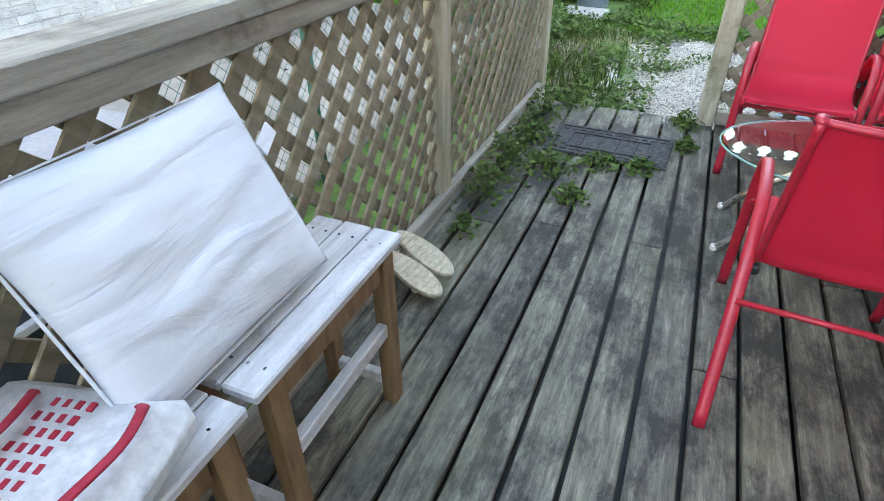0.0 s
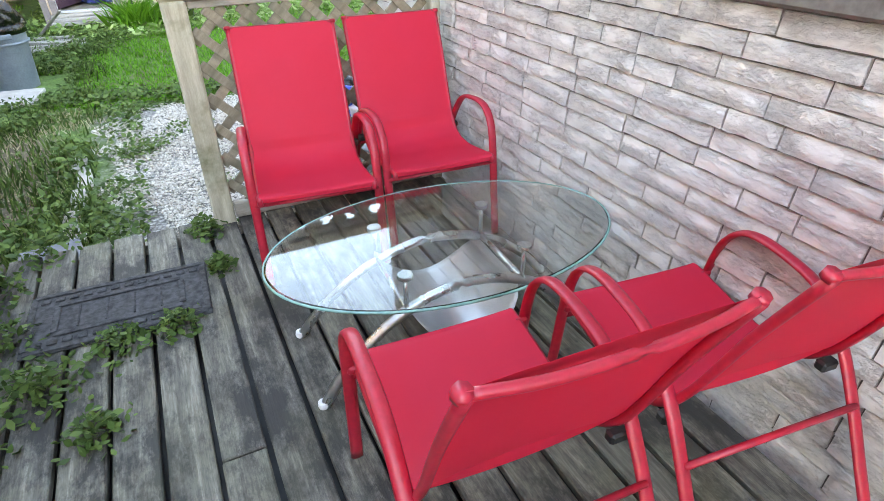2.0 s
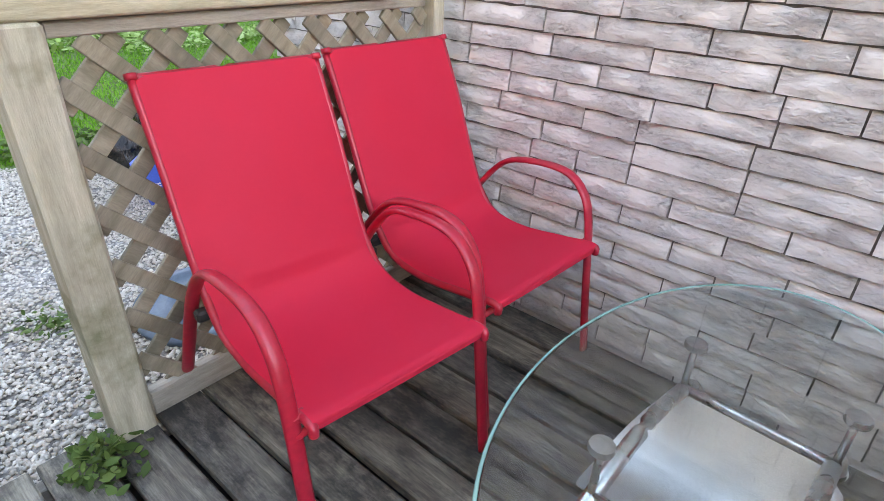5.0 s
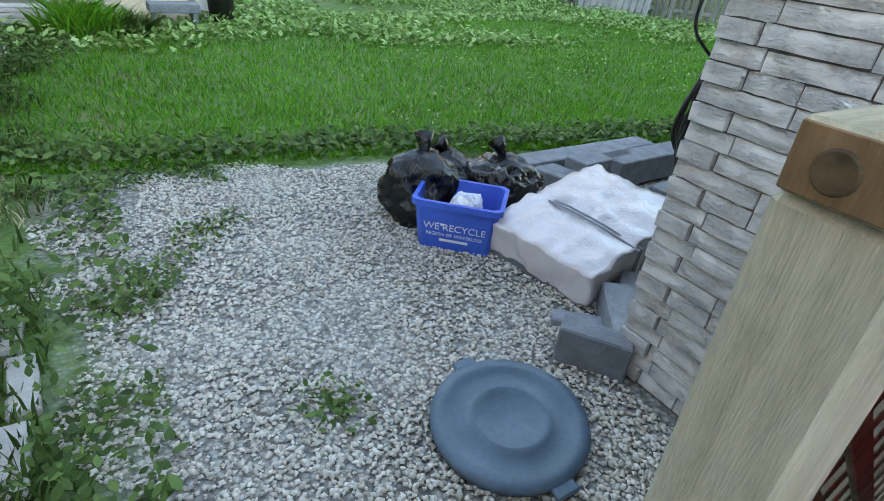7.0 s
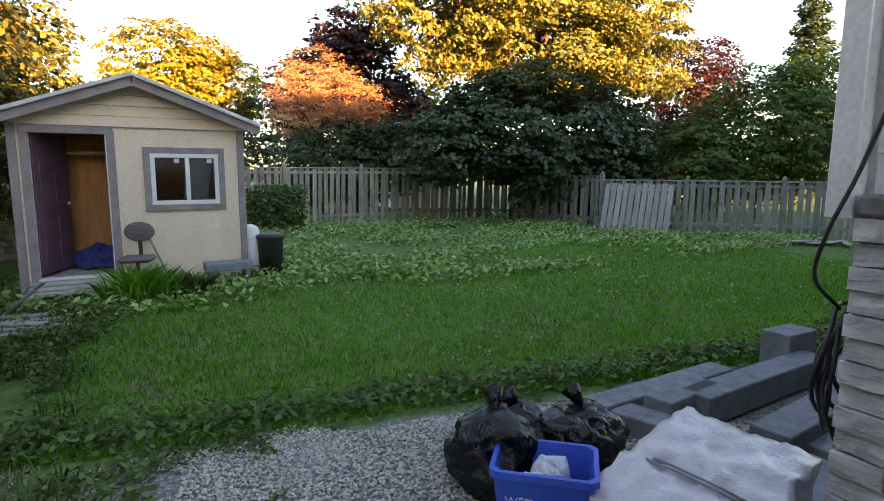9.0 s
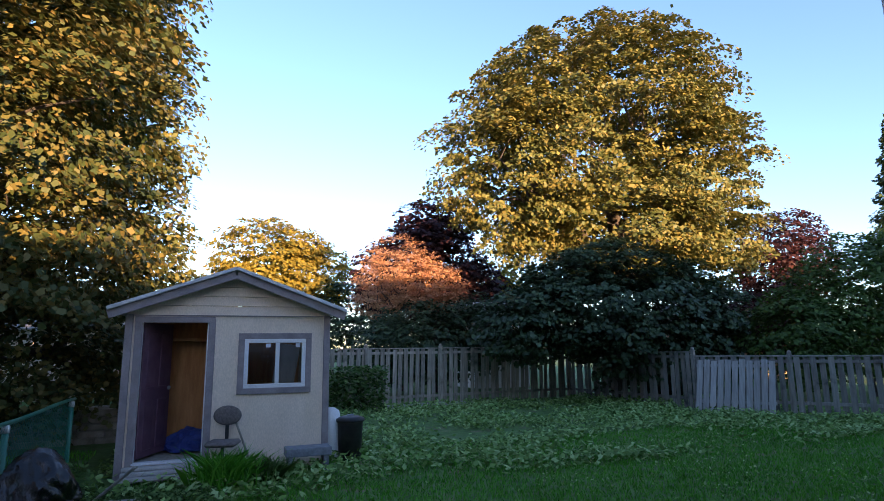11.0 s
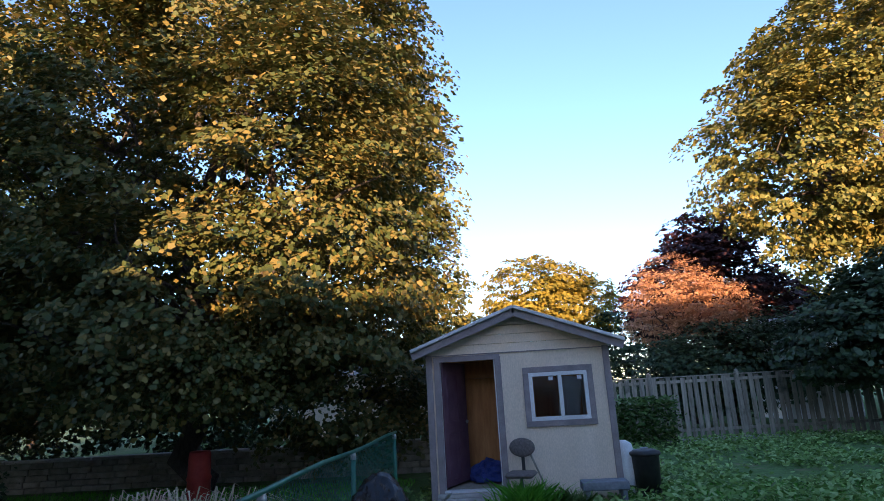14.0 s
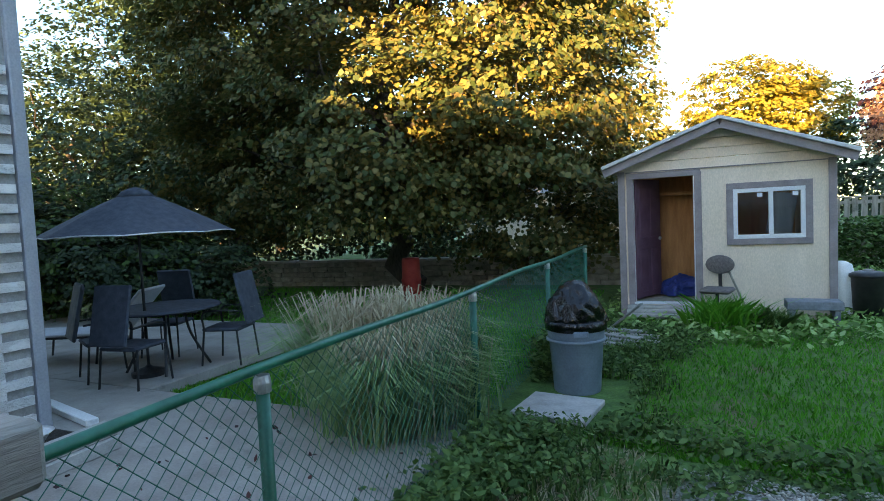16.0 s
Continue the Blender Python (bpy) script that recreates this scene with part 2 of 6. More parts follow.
def bag_material(name, color, rough, depth=0.02):
    m, nt, b = blank(name)
    v = coords(nt, (1, 1, 0.6))
    n1, n2 = noise_of(nt, v, 7, 5, 0.6, 1.5), noise_of(nt, v, 25, 3, 0.5, 1.0)
    nt.links.new(mixer(nt, n1, tuple(c * 0.7 for c in color), color), b.inputs["Base Color"])
    b.inputs["Roughness"].default_value = rough
    h = nt.nodes.new("ShaderNodeMath")
    h.operation = "MULTIPLY_ADD"
    h.inputs[1].default_value = 0.4
    nt.links.new(n2, h.inputs[0])
    nt.links.new(n1, h.inputs[2])
    bump(nt, b, h.outputs[0], 0.7, depth)
    return m


M = {}
M["deck"] = deck_material()
M["lattice"] = surf("weathered_lattice_wood", (0.23, 0.19, 0.13), (0.42, 0.36, 0.27), 5, 0.8, relief=0.4, stretch=(6, 6, 1), stain=(0.1, 0.1, 0.07), stain_at=0.62, vary=0.3)
M["post"] = surf("greyed_post_wood", (0.33, 0.3, 0.22), (0.56, 0.52, 0.41), 4, 0.8, relief=0.4, stretch=(8, 8, 0.8), stain=(0.16, 0.16, 0.09), stain_scale=4, stain_at=0.62)
M["rail"] = surf("greyed_rail_wood", (0.27, 0.24, 0.2), (0.47, 0.43, 0.36), 4, 0.8, relief=0.5, stretch=(1, 9, 9), stain=(0.1, 0.09, 0.07), stain_scale=5, stain_at=0.66)
M["rail_y"] = surf("greyed_side_rail_wood", (0.25, 0.23, 0.2), (0.46, 0.43, 0.38), 4, 0.8, relief=0.5, stretch=(9, 0.8, 9), stain=(0.09, 0.08, 0.07), stain_scale=5, stain_at=0.66)
M["screen_rail"] = surf("yellowed_rail_wood", (0.33, 0.29, 0.2), (0.58, 0.52, 0.38), 5, 0.8, relief=0.5, stretch=(1, 10, 10), stain=(0.2, 0.17, 0.11), stain_scale=6, stain_at=0.68)
M["knot"] = surf("dark_knot", (0.05, 0.03, 0.015), (0.16, 0.1, 0.05), 40, 0.85, relief=0.3)
M["brick"] = brick_material("pale_rock_faced_brick", (0.66, 0.64, 0.62), (0.79, 0.775, 0.755), (0.72, 0.69, 0.665))
# kept dark so the shadow lines between brick courses sit in its colour
M["mortar"] = surf("grey_mortar", (0.13, 0.12, 0.115), (0.22, 0.21, 0.2), 20, 0.95)
M["pale_mortar"] = surf("pale_mortar", (0.3, 0.29, 0.28), (0.42, 0.41, 0.4), 20, 0.95)
M["red_frame"] = surf("red_powder_coat", (0.5, 0.012, 0.03), (0.56, 0.02, 0.045), 3, 0.38, relief=0.03)
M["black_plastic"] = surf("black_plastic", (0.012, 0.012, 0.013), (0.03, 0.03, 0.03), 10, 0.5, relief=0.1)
M["chrome"] = surf("brushed_steel_tube", (0.52, 0.53, 0.54), (0.66, 0.67, 0.68), 6, 0.28, metal=1.0, relief=0.02)
M["mesh_steel"] = surf("perforated_steel", (0.5, 0.51, 0.52), (0.68, 0.69, 0.7), 5, 0.4, metal=0.75, relief=0.5, depth=0.002, fine=260)
M["glass"] = glass_material("clear_table_glass", (0.9, 0.97, 0.94))
M["glass_edge"] = surf("green_glass_edge", (0.1, 0.34, 0.3), (0.22, 0.5, 0.45), 9, 0.12, relief=0.0)
M["ground"] = ground_material()
M["pebble"] = leaf_material("pale_limestone_pebbles", [(0.1, (0.33, 0.3, 0.255)), (0.5, (0.55, 0.515, 0.455)), (0.9, (0.74, 0.71, 0.65))], 0.0, 0.9)
M["mat"] = surf("dark_rubber_doormat", (0.02, 0.022, 0.025), (0.075, 0.078, 0.082), 30, 0.85, relief=0.5)
M["bench"] = surf("worn_whitewashed_board", (0.4, 0.4, 0.42), (0.66, 0.66, 0.68), 4, 0.75, stretch=(9, 1, 9), stain=(0.2, 0.19, 0.19), stain_scale=7, stain_at=0.64)
M["bench_leg"] = surf("brown_stained_timber", (0.16, 0.085, 0.04), (0.33, 0.19, 0.1), 4, 0.7, stretch=(7, 7, 1))
M["slipper"] = surf("woven_straw", (0.56, 0.48, 0.36), (0.78, 0.7, 0.56), 50, 0.9, relief=0.8)
M["cotton"] = cotton_material()
M["weave"] = surf("white_woven_bag", (0.45, 0.46, 0.48), (0.62, 0.63, 0.65), 40, 0.7, relief=0.5)
M["red_cord"] = surf("red_webbing", (0.4, 0.01, 0.03), (0.5, 0.02, 0.05), 40, 0.8)
M["recycle"] = surf("blue_recycling_plastic", (0.01, 0.1, 0.55), (0.015, 0.14, 0.68), 4, 0.42, relief=0.05)
M["white_ink"] = surf("white_print", (0.75, 0.76, 0.8), (0.85, 0.86, 0.9), 30, 0.6, relief=0.0)
M["bag"] = bag_material("black_bin_bag", (0.004, 0.004, 0.005), 0.13, 0.03)
M["wrap"] = bag_material("clear_plastic_over_grey_bundle", (0.72, 0.66, 0.68), 0.2, 0.012)
M["paver"] = surf("grey_concrete_paver", (0.17, 0.19, 0.21), (0.28, 0.3, 0.33), 10, 0.9, relief=0.4, vary=0.25)
M["slab"] = surf("pale_concrete_slab", (0.42, 0.39, 0.36), (0.58, 0.55, 0.51), 6, 0.9, relief=0.3, vary=0.2)
M["brute"] = surf("blue_grey_bin_plastic", (0.14, 0.19, 0.24), (0.2, 0.26, 0.32), 5, 0.5, relief=0.06)
M["lid"] = surf("slate_blue_lid_plastic", (0.045, 0.1, 0.145), (0.075, 0.14, 0.195), 5, 0.5, relief=0.06)
M["green_metal"] = surf("green_coated_steel", (0.0, 0.12, 0.075), (0.005, 0.19, 0.12), 8, 0.4, relief=0.05, vary=0.2)
M["galv"] = surf("galvanised_steel", (0.35, 0.37, 0.38), (0.55, 0.57, 0.58), 14, 0.45, metal=0.8, relief=0.05)
M["shed_wall"] = surf("beige_painted_board", (0.78, 0.63, 0.48), (0.85, 0.69, 0.54), 3, 0.8, relief=0.15, stretch=(1, 1, 0.5), stain=(0.7, 0.56, 0.43), stain_at=0.66)
M["shed_trim"] = surf("mauve_grey_trim", (0.24, 0.2, 0.2), (0.34, 0.285, 0.28), 5, 0.75, relief=0.2, stain=(0.35, 0.3, 0.27), stain_scale=9, stain_at=0.7)
M["shed_roof"] = surf("pale_roof_edge", (0.5, 0.5, 0.48), (0.66, 0.65, 0.62), 5, 0.6)
M["shed_in"] = surf("orange_plywood", (0.4, 0.16, 0.04), (0.6, 0.27, 0.08), 3, 0.6, stretch=(5, 5, 0.7))
M["door"] = surf("mauve_door_paint", (0.12, 0.05, 0.075), (0.17, 0.08, 0.11), 4, 0.55, relief=0.05)
M["white_vinyl"] = surf("white_vinyl", (0.72, 0.71, 0.7), (0.82, 0.81, 0.8), 4, 0.45, relief=0.03)
M["pane"] = glass_material("window_pane", (0.75, 0.78, 0.8))
M["grey_fabric"] = surf("grey_brown_upholstery", (0.12, 0.1, 0.095), (0.2, 0.17, 0.16), 30, 0.95, relief=0.3)
M["blue_cloth"] = surf("blue_tarp", (0.01, 0.03, 0.16), (0.03, 0.06, 0.26), 6, 0.6, relief=0.6, depth=0.03)
M["fence"] = surf("weathered_fence_board", (0.27, 0.235, 0.18), (0.5, 0.445, 0.35), 3, 0.85, stretch=(7, 7, 0.7), stain=(0.1, 0.1, 0.07), stain_at=0.64, vary=0.35)
M["fence_grey"] = surf("silver_grey_fence_board", (0.25, 0.235, 0.205), (0.42, 0.395, 0.345), 3, 0.85, stretch=(7, 7, 0.7), stain=(0.08, 0.08, 0.08), stain_at=0.64, vary=0.35)
M["panel"] = surf("bleached_panel_board", (0.34, 0.32, 0.29), (0.52, 0.5, 0.46), 3, 0.85, stretch=(7, 7, 0.7), vary=0.25)
M["siding"] = surf("pale_grey_siding", (0.52, 0.53, 0.55), (0.62, 0.63, 0.65), 3, 0.6, relief=0.05)
M["siding_dark"] = surf("slate_siding", (0.3, 0.31, 0.34), (0.38, 0.39, 0.42), 3, 0.6, relief=0.05)
M["roof"] = surf("brown_shingle", (0.1, 0.085, 0.075), (0.19, 0.165, 0.15), 12, 0.9)
M["tan"] = surf("tan_house_paint", (0.36, 0.24, 0.15), (0.45, 0.31, 0.2), 3, 0.8)
M["stone"] = surf("buff_wall_stone", (0.26, 0.23, 0.19), (0.48, 0.44, 0.37), 6, 0.9, relief=0.6, depth=0.01, vary=0.35)
M["bark"] = surf("grey_brown_bark", (0.045, 0.035, 0.028), (0.12, 0.1, 0.08), 10, 0.95, relief=1.0, depth=0.03, stretch=(3, 3, 0.6))
M["dull_red"] = surf("dull_red_surface", (0.3, 0.02, 0.012), (0.42, 0.035, 0.02), 6, 0.7)
M["umbrella"] = surf("slate_canvas", (0.045, 0.055, 0.075), (0.07, 0.085, 0.11), 12, 0.9, relief=0.1)
M["patio"] = surf("sandy_concrete", (0.3, 0.27, 0.24), (0.42, 0.385, 0.345), 3, 0.95, relief=0.3, stain=(0.18, 0.165, 0.145), stain_scale=5, stain_at=0.66)
M["maple"] = leaf_material("maple_leaves", [(0.15, (0.03, 0.06, 0.018)), (0.5, (0.08, 0.095, 0.026)), (0.85, (0.22, 0.16, 0.045))], 0.2)
M["maple_far"] = leaf_material("yellowing_maple_leaves", [(0.15, (0.06, 0.085, 0.02)), (0.5, (0.13, 0.135, 0.032)), (0.85, (0.25, 0.2, 0.05))], 0.2)
M["dark_leaf"] = leaf_material("dark_green_leaves", [(0.15, (0.018, 0.036, 0.018)), (0.5, (0.038, 0.07, 0.032)), (0.85, (0.075, 0.12, 0.05))], 0.15)
M["purple"] = leaf_material("purple_leaves", [(0.15, (0.03, 0.012, 0.014)), (0.5, (0.06, 0.022, 0.024)), (0.85, (0.11, 0.04, 0.035))], 0.25)
M["smoke"] = leaf_material("orange_smoke_bush", [(0.15, (0.3, 0.15, 0.08)), (0.5, (0.5, 0.26, 0.14)), (0.85, (0.62, 0.36, 0.2))], 0.3)
M["yellow_leaf"] = leaf_material("yellow_leaves", [(0.15, (0.12, 0.12, 0.02)), (0.5, (0.24, 0.2, 0.03)), (0.85, (0.36, 0.26, 0.04))], 0.3)
M["bright_leaf"] = leaf_material("bright_green_leaves", [(0.15, (0.03, 0.06, 0.015)), (0.5, (0.06, 0.12, 0.025)), (0.85, (0.1, 0.18, 0.04))], 0.3)
M["grass"] = leaf_material("lawn_blades", [(0.15, (0.035, 0.19, 0.015)), (0.5, (0.07, 0.34, 0.025)), (0.85, (0.13, 0.45, 0.045))], 0.4, 0.5)
M["cover"] = leaf_material("ground_cover_leaves", [(0.15, (0.06, 0.13, 0.03)), (0.5, (0.18, 0.34, 0.08)), (0.85, (0.4, 0.56, 0.24))], 0.25, 0.6)
M["weed"] = leaf_material("weed_leaves", [(0.15, (0.025, 0.06, 0.015)), (0.5, (0.06, 0.135, 0.03)), (0.85, (0.15, 0.25, 0.07))], 0.25, 0.6)
M["fountain"] = leaf_material("grey_green_blades", [(0.15, (0.09, 0.18, 0.06)), (0.5, (0.19, 0.32, 0.12)), (0.85, (0.38, 0.5, 0.24))], 0.3, 0.6)
M["straw_grass"] = leaf_material("tan_seed_heads", [(0.15, (0.3, 0.25, 0.15)), (0.5, (0.46, 0.4, 0.27)), (0.85, (0.62, 0.55, 0.4))], 0.3, 0.7)


def sling_material():
    m, nt, b = blank("red_sling_mesh")
    v = coords(nt, (1, 1, 1))
    n = noise_of(nt, v, 3, 3)
    wave = noise_of(nt, v, 450, 1)
    nt.links.new(mixer(nt, n, (0.74, 0.021, 0.052), (0.8, 0.033, 0.075)), b.inputs["Base Color"])
    b.inputs["Roughness"].default_value = 0.6
    b.inputs["Specular IOR Level"].default_value = 0.25
    bump(nt, b, wave, 0.25, 0.001)
    tr = nt.nodes.new("ShaderNodeBsdfTranslucent")
    tr.inputs["Color"].default_value = (0.7, 0.015, 0.04, 1)
    mix = nt.nodes.new("ShaderNodeMixShader")
    mix.inputs[0].default_value = 0.25
    nt.links.new(b.outputs[0], mix.inputs[1])
    nt.links.new(tr.outputs[0], mix.inputs[2])
    nt.links.new(mix.outputs[0], nt.nodes["Material Output"].inputs["Surface"])
    return m


M["sling"] = sling_material()


# ---- building helpers ----
def link_mesh(name, verts, faces, material, parent=None, label="", smooth=False):
    me = bpy.data.meshes.new(name)
    me.from_pydata([tuple(v) for v in verts], [], faces)
    if smooth:
        me.shade_smooth()
    me.materials.append(material)
    ob = new(name, me)
    ob.parent = parent
    return tagged(ob, label)


def part(name, bm, material, parent=None, label="", smooth=False):
    me = bpy.data.meshes.new(name)
    bm.to_mesh(me)
    bm.free()
    if smooth:
        me.shade_smooth()
    me.materials.append(material)
    ob = new(name, me)
    ob.parent = parent
    return tagged(ob, label)


def thing(name, m=None, label="", category="", group="", kind=""):
    ob = new(name)
    ob.empty_display_size = 0.1
    if m is not None:
        ob.matrix_world = m
    return tagged(ob, label, category, group, kind)


def box(bm, size, at=(0, 0, 0), rot=(0, 0, 0), bevel=0.0):
    """A box of that size about its centre, turned by degrees, with softened edges."""
    r = bmesh.ops.create_cube(bm, size=1.0, matrix=pose(*at, *rot) @ Matrix.Diagonal((*size, 1)))
    if bevel:
        edges = list({e for v in r["verts"] for e in v.link_edges})
        bmesh.ops.bevel(bm, geom=edges, offset=bevel, segments=1, affect="EDGES")
    return bm


def boxed(size, at=(0, 0, 0), rot=(0, 0, 0), bevel=0.003):
    return box(bmesh.new(), size, at, rot, bevel)


def glide(points, steps=6):
    """A smooth line through the points (Catmull-Rom)."""
    p = [Vector(q) for q in points]
    p = [2 * p[0] - p[1]] + p + [2 * p[-1] - p[-2]]
    out = []
    for i in range(1, len(p) - 2):
        for k in range(steps):
            t = k / steps
            out.append(0.5 * ((2 * p[i]) + (p[i + 1] - p[i - 1]) * t + (2 * p[i - 1] - 5 * p[i] + 4 * p[i + 1] - p[i + 2]) * t * t
                              + (3 * p[i] - p[i - 1] - 3 * p[i + 1] + p[i + 2]) * t ** 3))
    return out + [p[-2]]


def tube(bm, path, r, r2=None, side=(1, 0, 0), n=8, taper=None):
    """Sweeps an oval (r along side, r2 across it) along the path, with capped ends."""
    path = [Vector(q) for q in path]
    rings = []
    for i, q in enumerate(path):
        d = (path[min(i + 1, len(path) - 1)] - path[max(i - 1, 0)]).normalized()
        s = Vector(side)
        s = s - d * s.dot(d)
        if s.length < 1e-3:
            s = d.orthogonal()
        s.normalize()
        u = d.cross(s)
        k = taper[i] if taper else 1.0
        rings.append([bm.verts.new(q + k * (s * r * math.cos(a) + u * (r2 or r) * math.sin(a))) for a in [2 * math.pi * j / n for j in range(n)]])
    for a, b in zip(rings, rings[1:]):
        for j in range(n):
            bm.faces.new((a[j], a[(j + 1) % n], b[(j + 1) % n], b[j]))
    bm.faces.new(rings[0][::-1])
    bm.faces.new(rings[-1])
    return bm


def tubed(*a, **k):
    return tube(bmesh.new(), *a, **k)


def lathe(bm, profile, n=32, at=(0, 0, 0)):
    """Turns (radius, height) pairs round the upright axis; open or closed as the profile is."""
    rings = [[bm.verts.new((at[0] + r * math.cos(2 * math.pi * j / n), at[1] + r * math.sin(2 * math.pi * j / n), at[2] + z)) for j in range(n)] for r, z in profile]
    for a, b in zip(rings, rings[1:]):
        for j in range(n):
            bm.faces.new((a[j], a[(j + 1) % n], b[(j + 1) % n], b[j]))
    bm.faces.new(rings[0][::-1])
    bm.faces.new(rings[-1])
    return bm


# ---- ground ----
def ground_height(x, y):
    s = min(1, max(0, (y - 7.6) / 2.2))
    s = s * s * (3 - 2 * s)
    near = 1 if abs(x) < 40 and -5 < y < 40 else 0
    return -0.38 - 0.09 * s + near * 0.03 * (noise.noise(Vector((x * 0.5, y * 0.5, 0))) + 0.4 * noise.noise(Vector((x * 2, y * 2, 3))))


def build_ground():
    xs = [-3000, -800, -200, -80, -50] + list(np.arange(-40, 40.1, 0.8)) + [50, 80, 200, 800, 3000]
    ys = [-3000, -800, -200, -80, -50, -30, -15] + list(np.arange(-6, 42.1, 0.5)) + [50, 80, 200, 800, 3000]
    verts = [(x, y, ground_height(x, y)) for y in ys for x in xs]
    w = len(xs)
    faces = [(j * w + i, j * w + i + 1, (j + 1) * w + i + 1, (j + 1) * w + i) for j in range(len(ys) - 1) for i in range(w - 1)]
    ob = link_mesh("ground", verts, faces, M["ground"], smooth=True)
    tagged(ob, "lawn, weedy turf and pale pebbles behind the house", "ground", kind="structure")


build_ground()

# ---- house on the deck's right: rock-faced brick below, siding above ----
WALL_X, CORNER_Y = 1.21, 5.96
house_wall = thing("wall_east", label="pale rock-faced brick house wall beside the deck", category="wall", kind="structure")
part("mortar_bed", boxed((0.3, 26.0, 1.56), (WALL_X + 0.162, CORNER_Y - 13.0 - 0.012, 0.34), bevel=0), M["mortar"], house_wall, "recessed grey mortar")
upper = thing("wall_upper", label="grey horizontal siding with pale corner board above the brick", category="wall", kind="structure")
# width, depth and height beyond the visible corner are set to shade the yard
bm = bmesh.new()
box(bm, (26.0, 26.1, 4.9), (WALL_X + 13.06, CORNER_Y - 13.02, 3.6))
part("upper_wall", bm, M["siding"], upper)
bm = bmesh.new()
for i in range(28):
    box(bm, (0.018, 26.0, 0.17), (WALL_X + 0.05, CORNER_Y - 13.02, 1.24 + 0.17 * i), (0, 5, 0))
    box(bm, (25.8, 0.018, 0.17), (WALL_X + 13.1, CORNER_Y + 0.035, 1.24 + 0.17 * i), (5, 0, 0))
tagged(part("siding_boards", bm, M["siding"], upper), kind="stuff")
part("corner_board", boxed((0.07, 0.07, 4.9), (WALL_X + 0.032, CORNER_Y + 0.042, 3.6), bevel=0.004), M["white_vinyl"], upper, "pale corner board")
part("sill_course", boxed((0.34, 25.98, 0.06), (WALL_X + 0.15, CORNER_Y - 13.0, 1.19), bevel=0.01), M["mortar"], upper, "dark brick ledge")
part("house_core", boxed((25.6, 13.0, 1.5), (WALL_X + 13.2, CORNER_Y - 7.2, 0.35), bevel=0), M["mortar"], upper)
# unseen roof, its ridge height chosen for where the shadow ends
bm = bmesh.new()
vs = [bm.verts.new(p) for p in ((WALL_X - 0.4, CORNER_Y + 0.4, 6.02), (WALL_X + 26.5, CORNER_Y + 0.4, 6.02), (WALL_X + 26.5, CORNER_Y - 26.4, 6.02), (WALL_X - 0.4, CORNER_Y - 26.4, 6.02),
                                (WALL_X + 4.5, CORNER_Y - 6.6, 6.9), (WALL_X + 22.5, CORNER_Y - 6.6, 6.9))]
for f in ((0, 1, 5, 4), (1, 2, 5), (2, 3, 4, 5), (3, 0, 4), (0, 3, 2, 1)):
    bm.faces.new([vs[k] for k in f])
part("house_roof", bm, M["roof"], upper, "unseen brown shingled roof, sized for the yard's shadow")
# unseen wall added across the gap; its height keeps the shed in shadow
link = thing("wall_link", label="unseen plain wall added to keep the low sun off the yard", category="wall", kind="structure")
part("link_wall", boxed((9.0, 0.3, 6.1), (-2.3, -14.0, 2.65), bevel=0.01), M["siding"], link)

# neighbour's house across the fence
nb = thing("neighbour_house", pose(-5.64, 7.77, -0.45), "white brick neighbouring house with grey corner board", "house")
# unseen upper storeys are tall enough to shade the maple's left side
part("wall", boxed((9, 13, 8.6), (-4.52, -6.5, 4.3), bevel=0.01), M["pale_mortar"], nb)
bm = bmesh.new()
for j in range(40):
    for i in range(22):
        box(bm, (0.05, 0.395, 0.074), (0.0, -0.25 - 0.4 * i - (0.2 if j % 2 else 0), 0.08 + 0.078 * j))
tagged(part("brick", bm, M["brick"], nb, "white brick courses"), kind="stuff")
part("corner_board", boxed((0.1, 0.1, 8.5), (-0.02, 0.02, 4.25), bevel=0.01), M["siding_dark"], nb, "grey corner board")
part("roof", boxed((10, 14, 0.3), (-4.5, -6.5, 8.7), bevel=0.05), M["roof"], nb, "unseen dark shingled roof, set for the shadow's height")

# ---- deck ----
PITCH = 0.145
deck = thing("floor_deck", label="weathered grey timber deck with dark gaps", category="deck", kind="structure")
# black sheet that paints the shade seen through the board gaps
part("joist_bed", boxed((2.36, 6.2, 0.05), (0.0, 1.85, -0.12), bevel=0), M["black_plastic"], deck, "black sheet standing in for the shade under the boards")
part("fascia", boxed((2.4, 0.04, 0.3), (0.0, 4.965, -0.19), bevel=0.004), M["rail"], deck, "rim board at the deck's end")
rng = random.Random(4)


def board_mesh(length):
    bm = boxed((PITCH - 0.016, length - 0.006, 0.036), bevel=0.005)
    me = bpy.data.meshes.new("deck_board")
    bm.to_mesh(me)
    bm.free()
    me.materials.append(M["deck"])
    return me


for k in range(-8, 8):
    x = (k + 0.5) * PITCH
    cuts = sorted([-1.2, 5.0] + [rng.choice((0.4, 0.9, 1.75, 2.05, 2.3, 2.75, 3.4)) + rng.uniform(-0.05, 0.05), ])
    for a, b in zip(cuts, cuts[1:]):
        ob = new("deck_board", board_mesh(b - a))
        ob.matrix_world = pose(x + rng.uniform(-0.002, 0.002), (a + b) / 2, -0.018 + rng.uniform(-0.002, 0.002), 0, rng.uniform(-0.6, 0.6), 0)
        ob.parent = deck

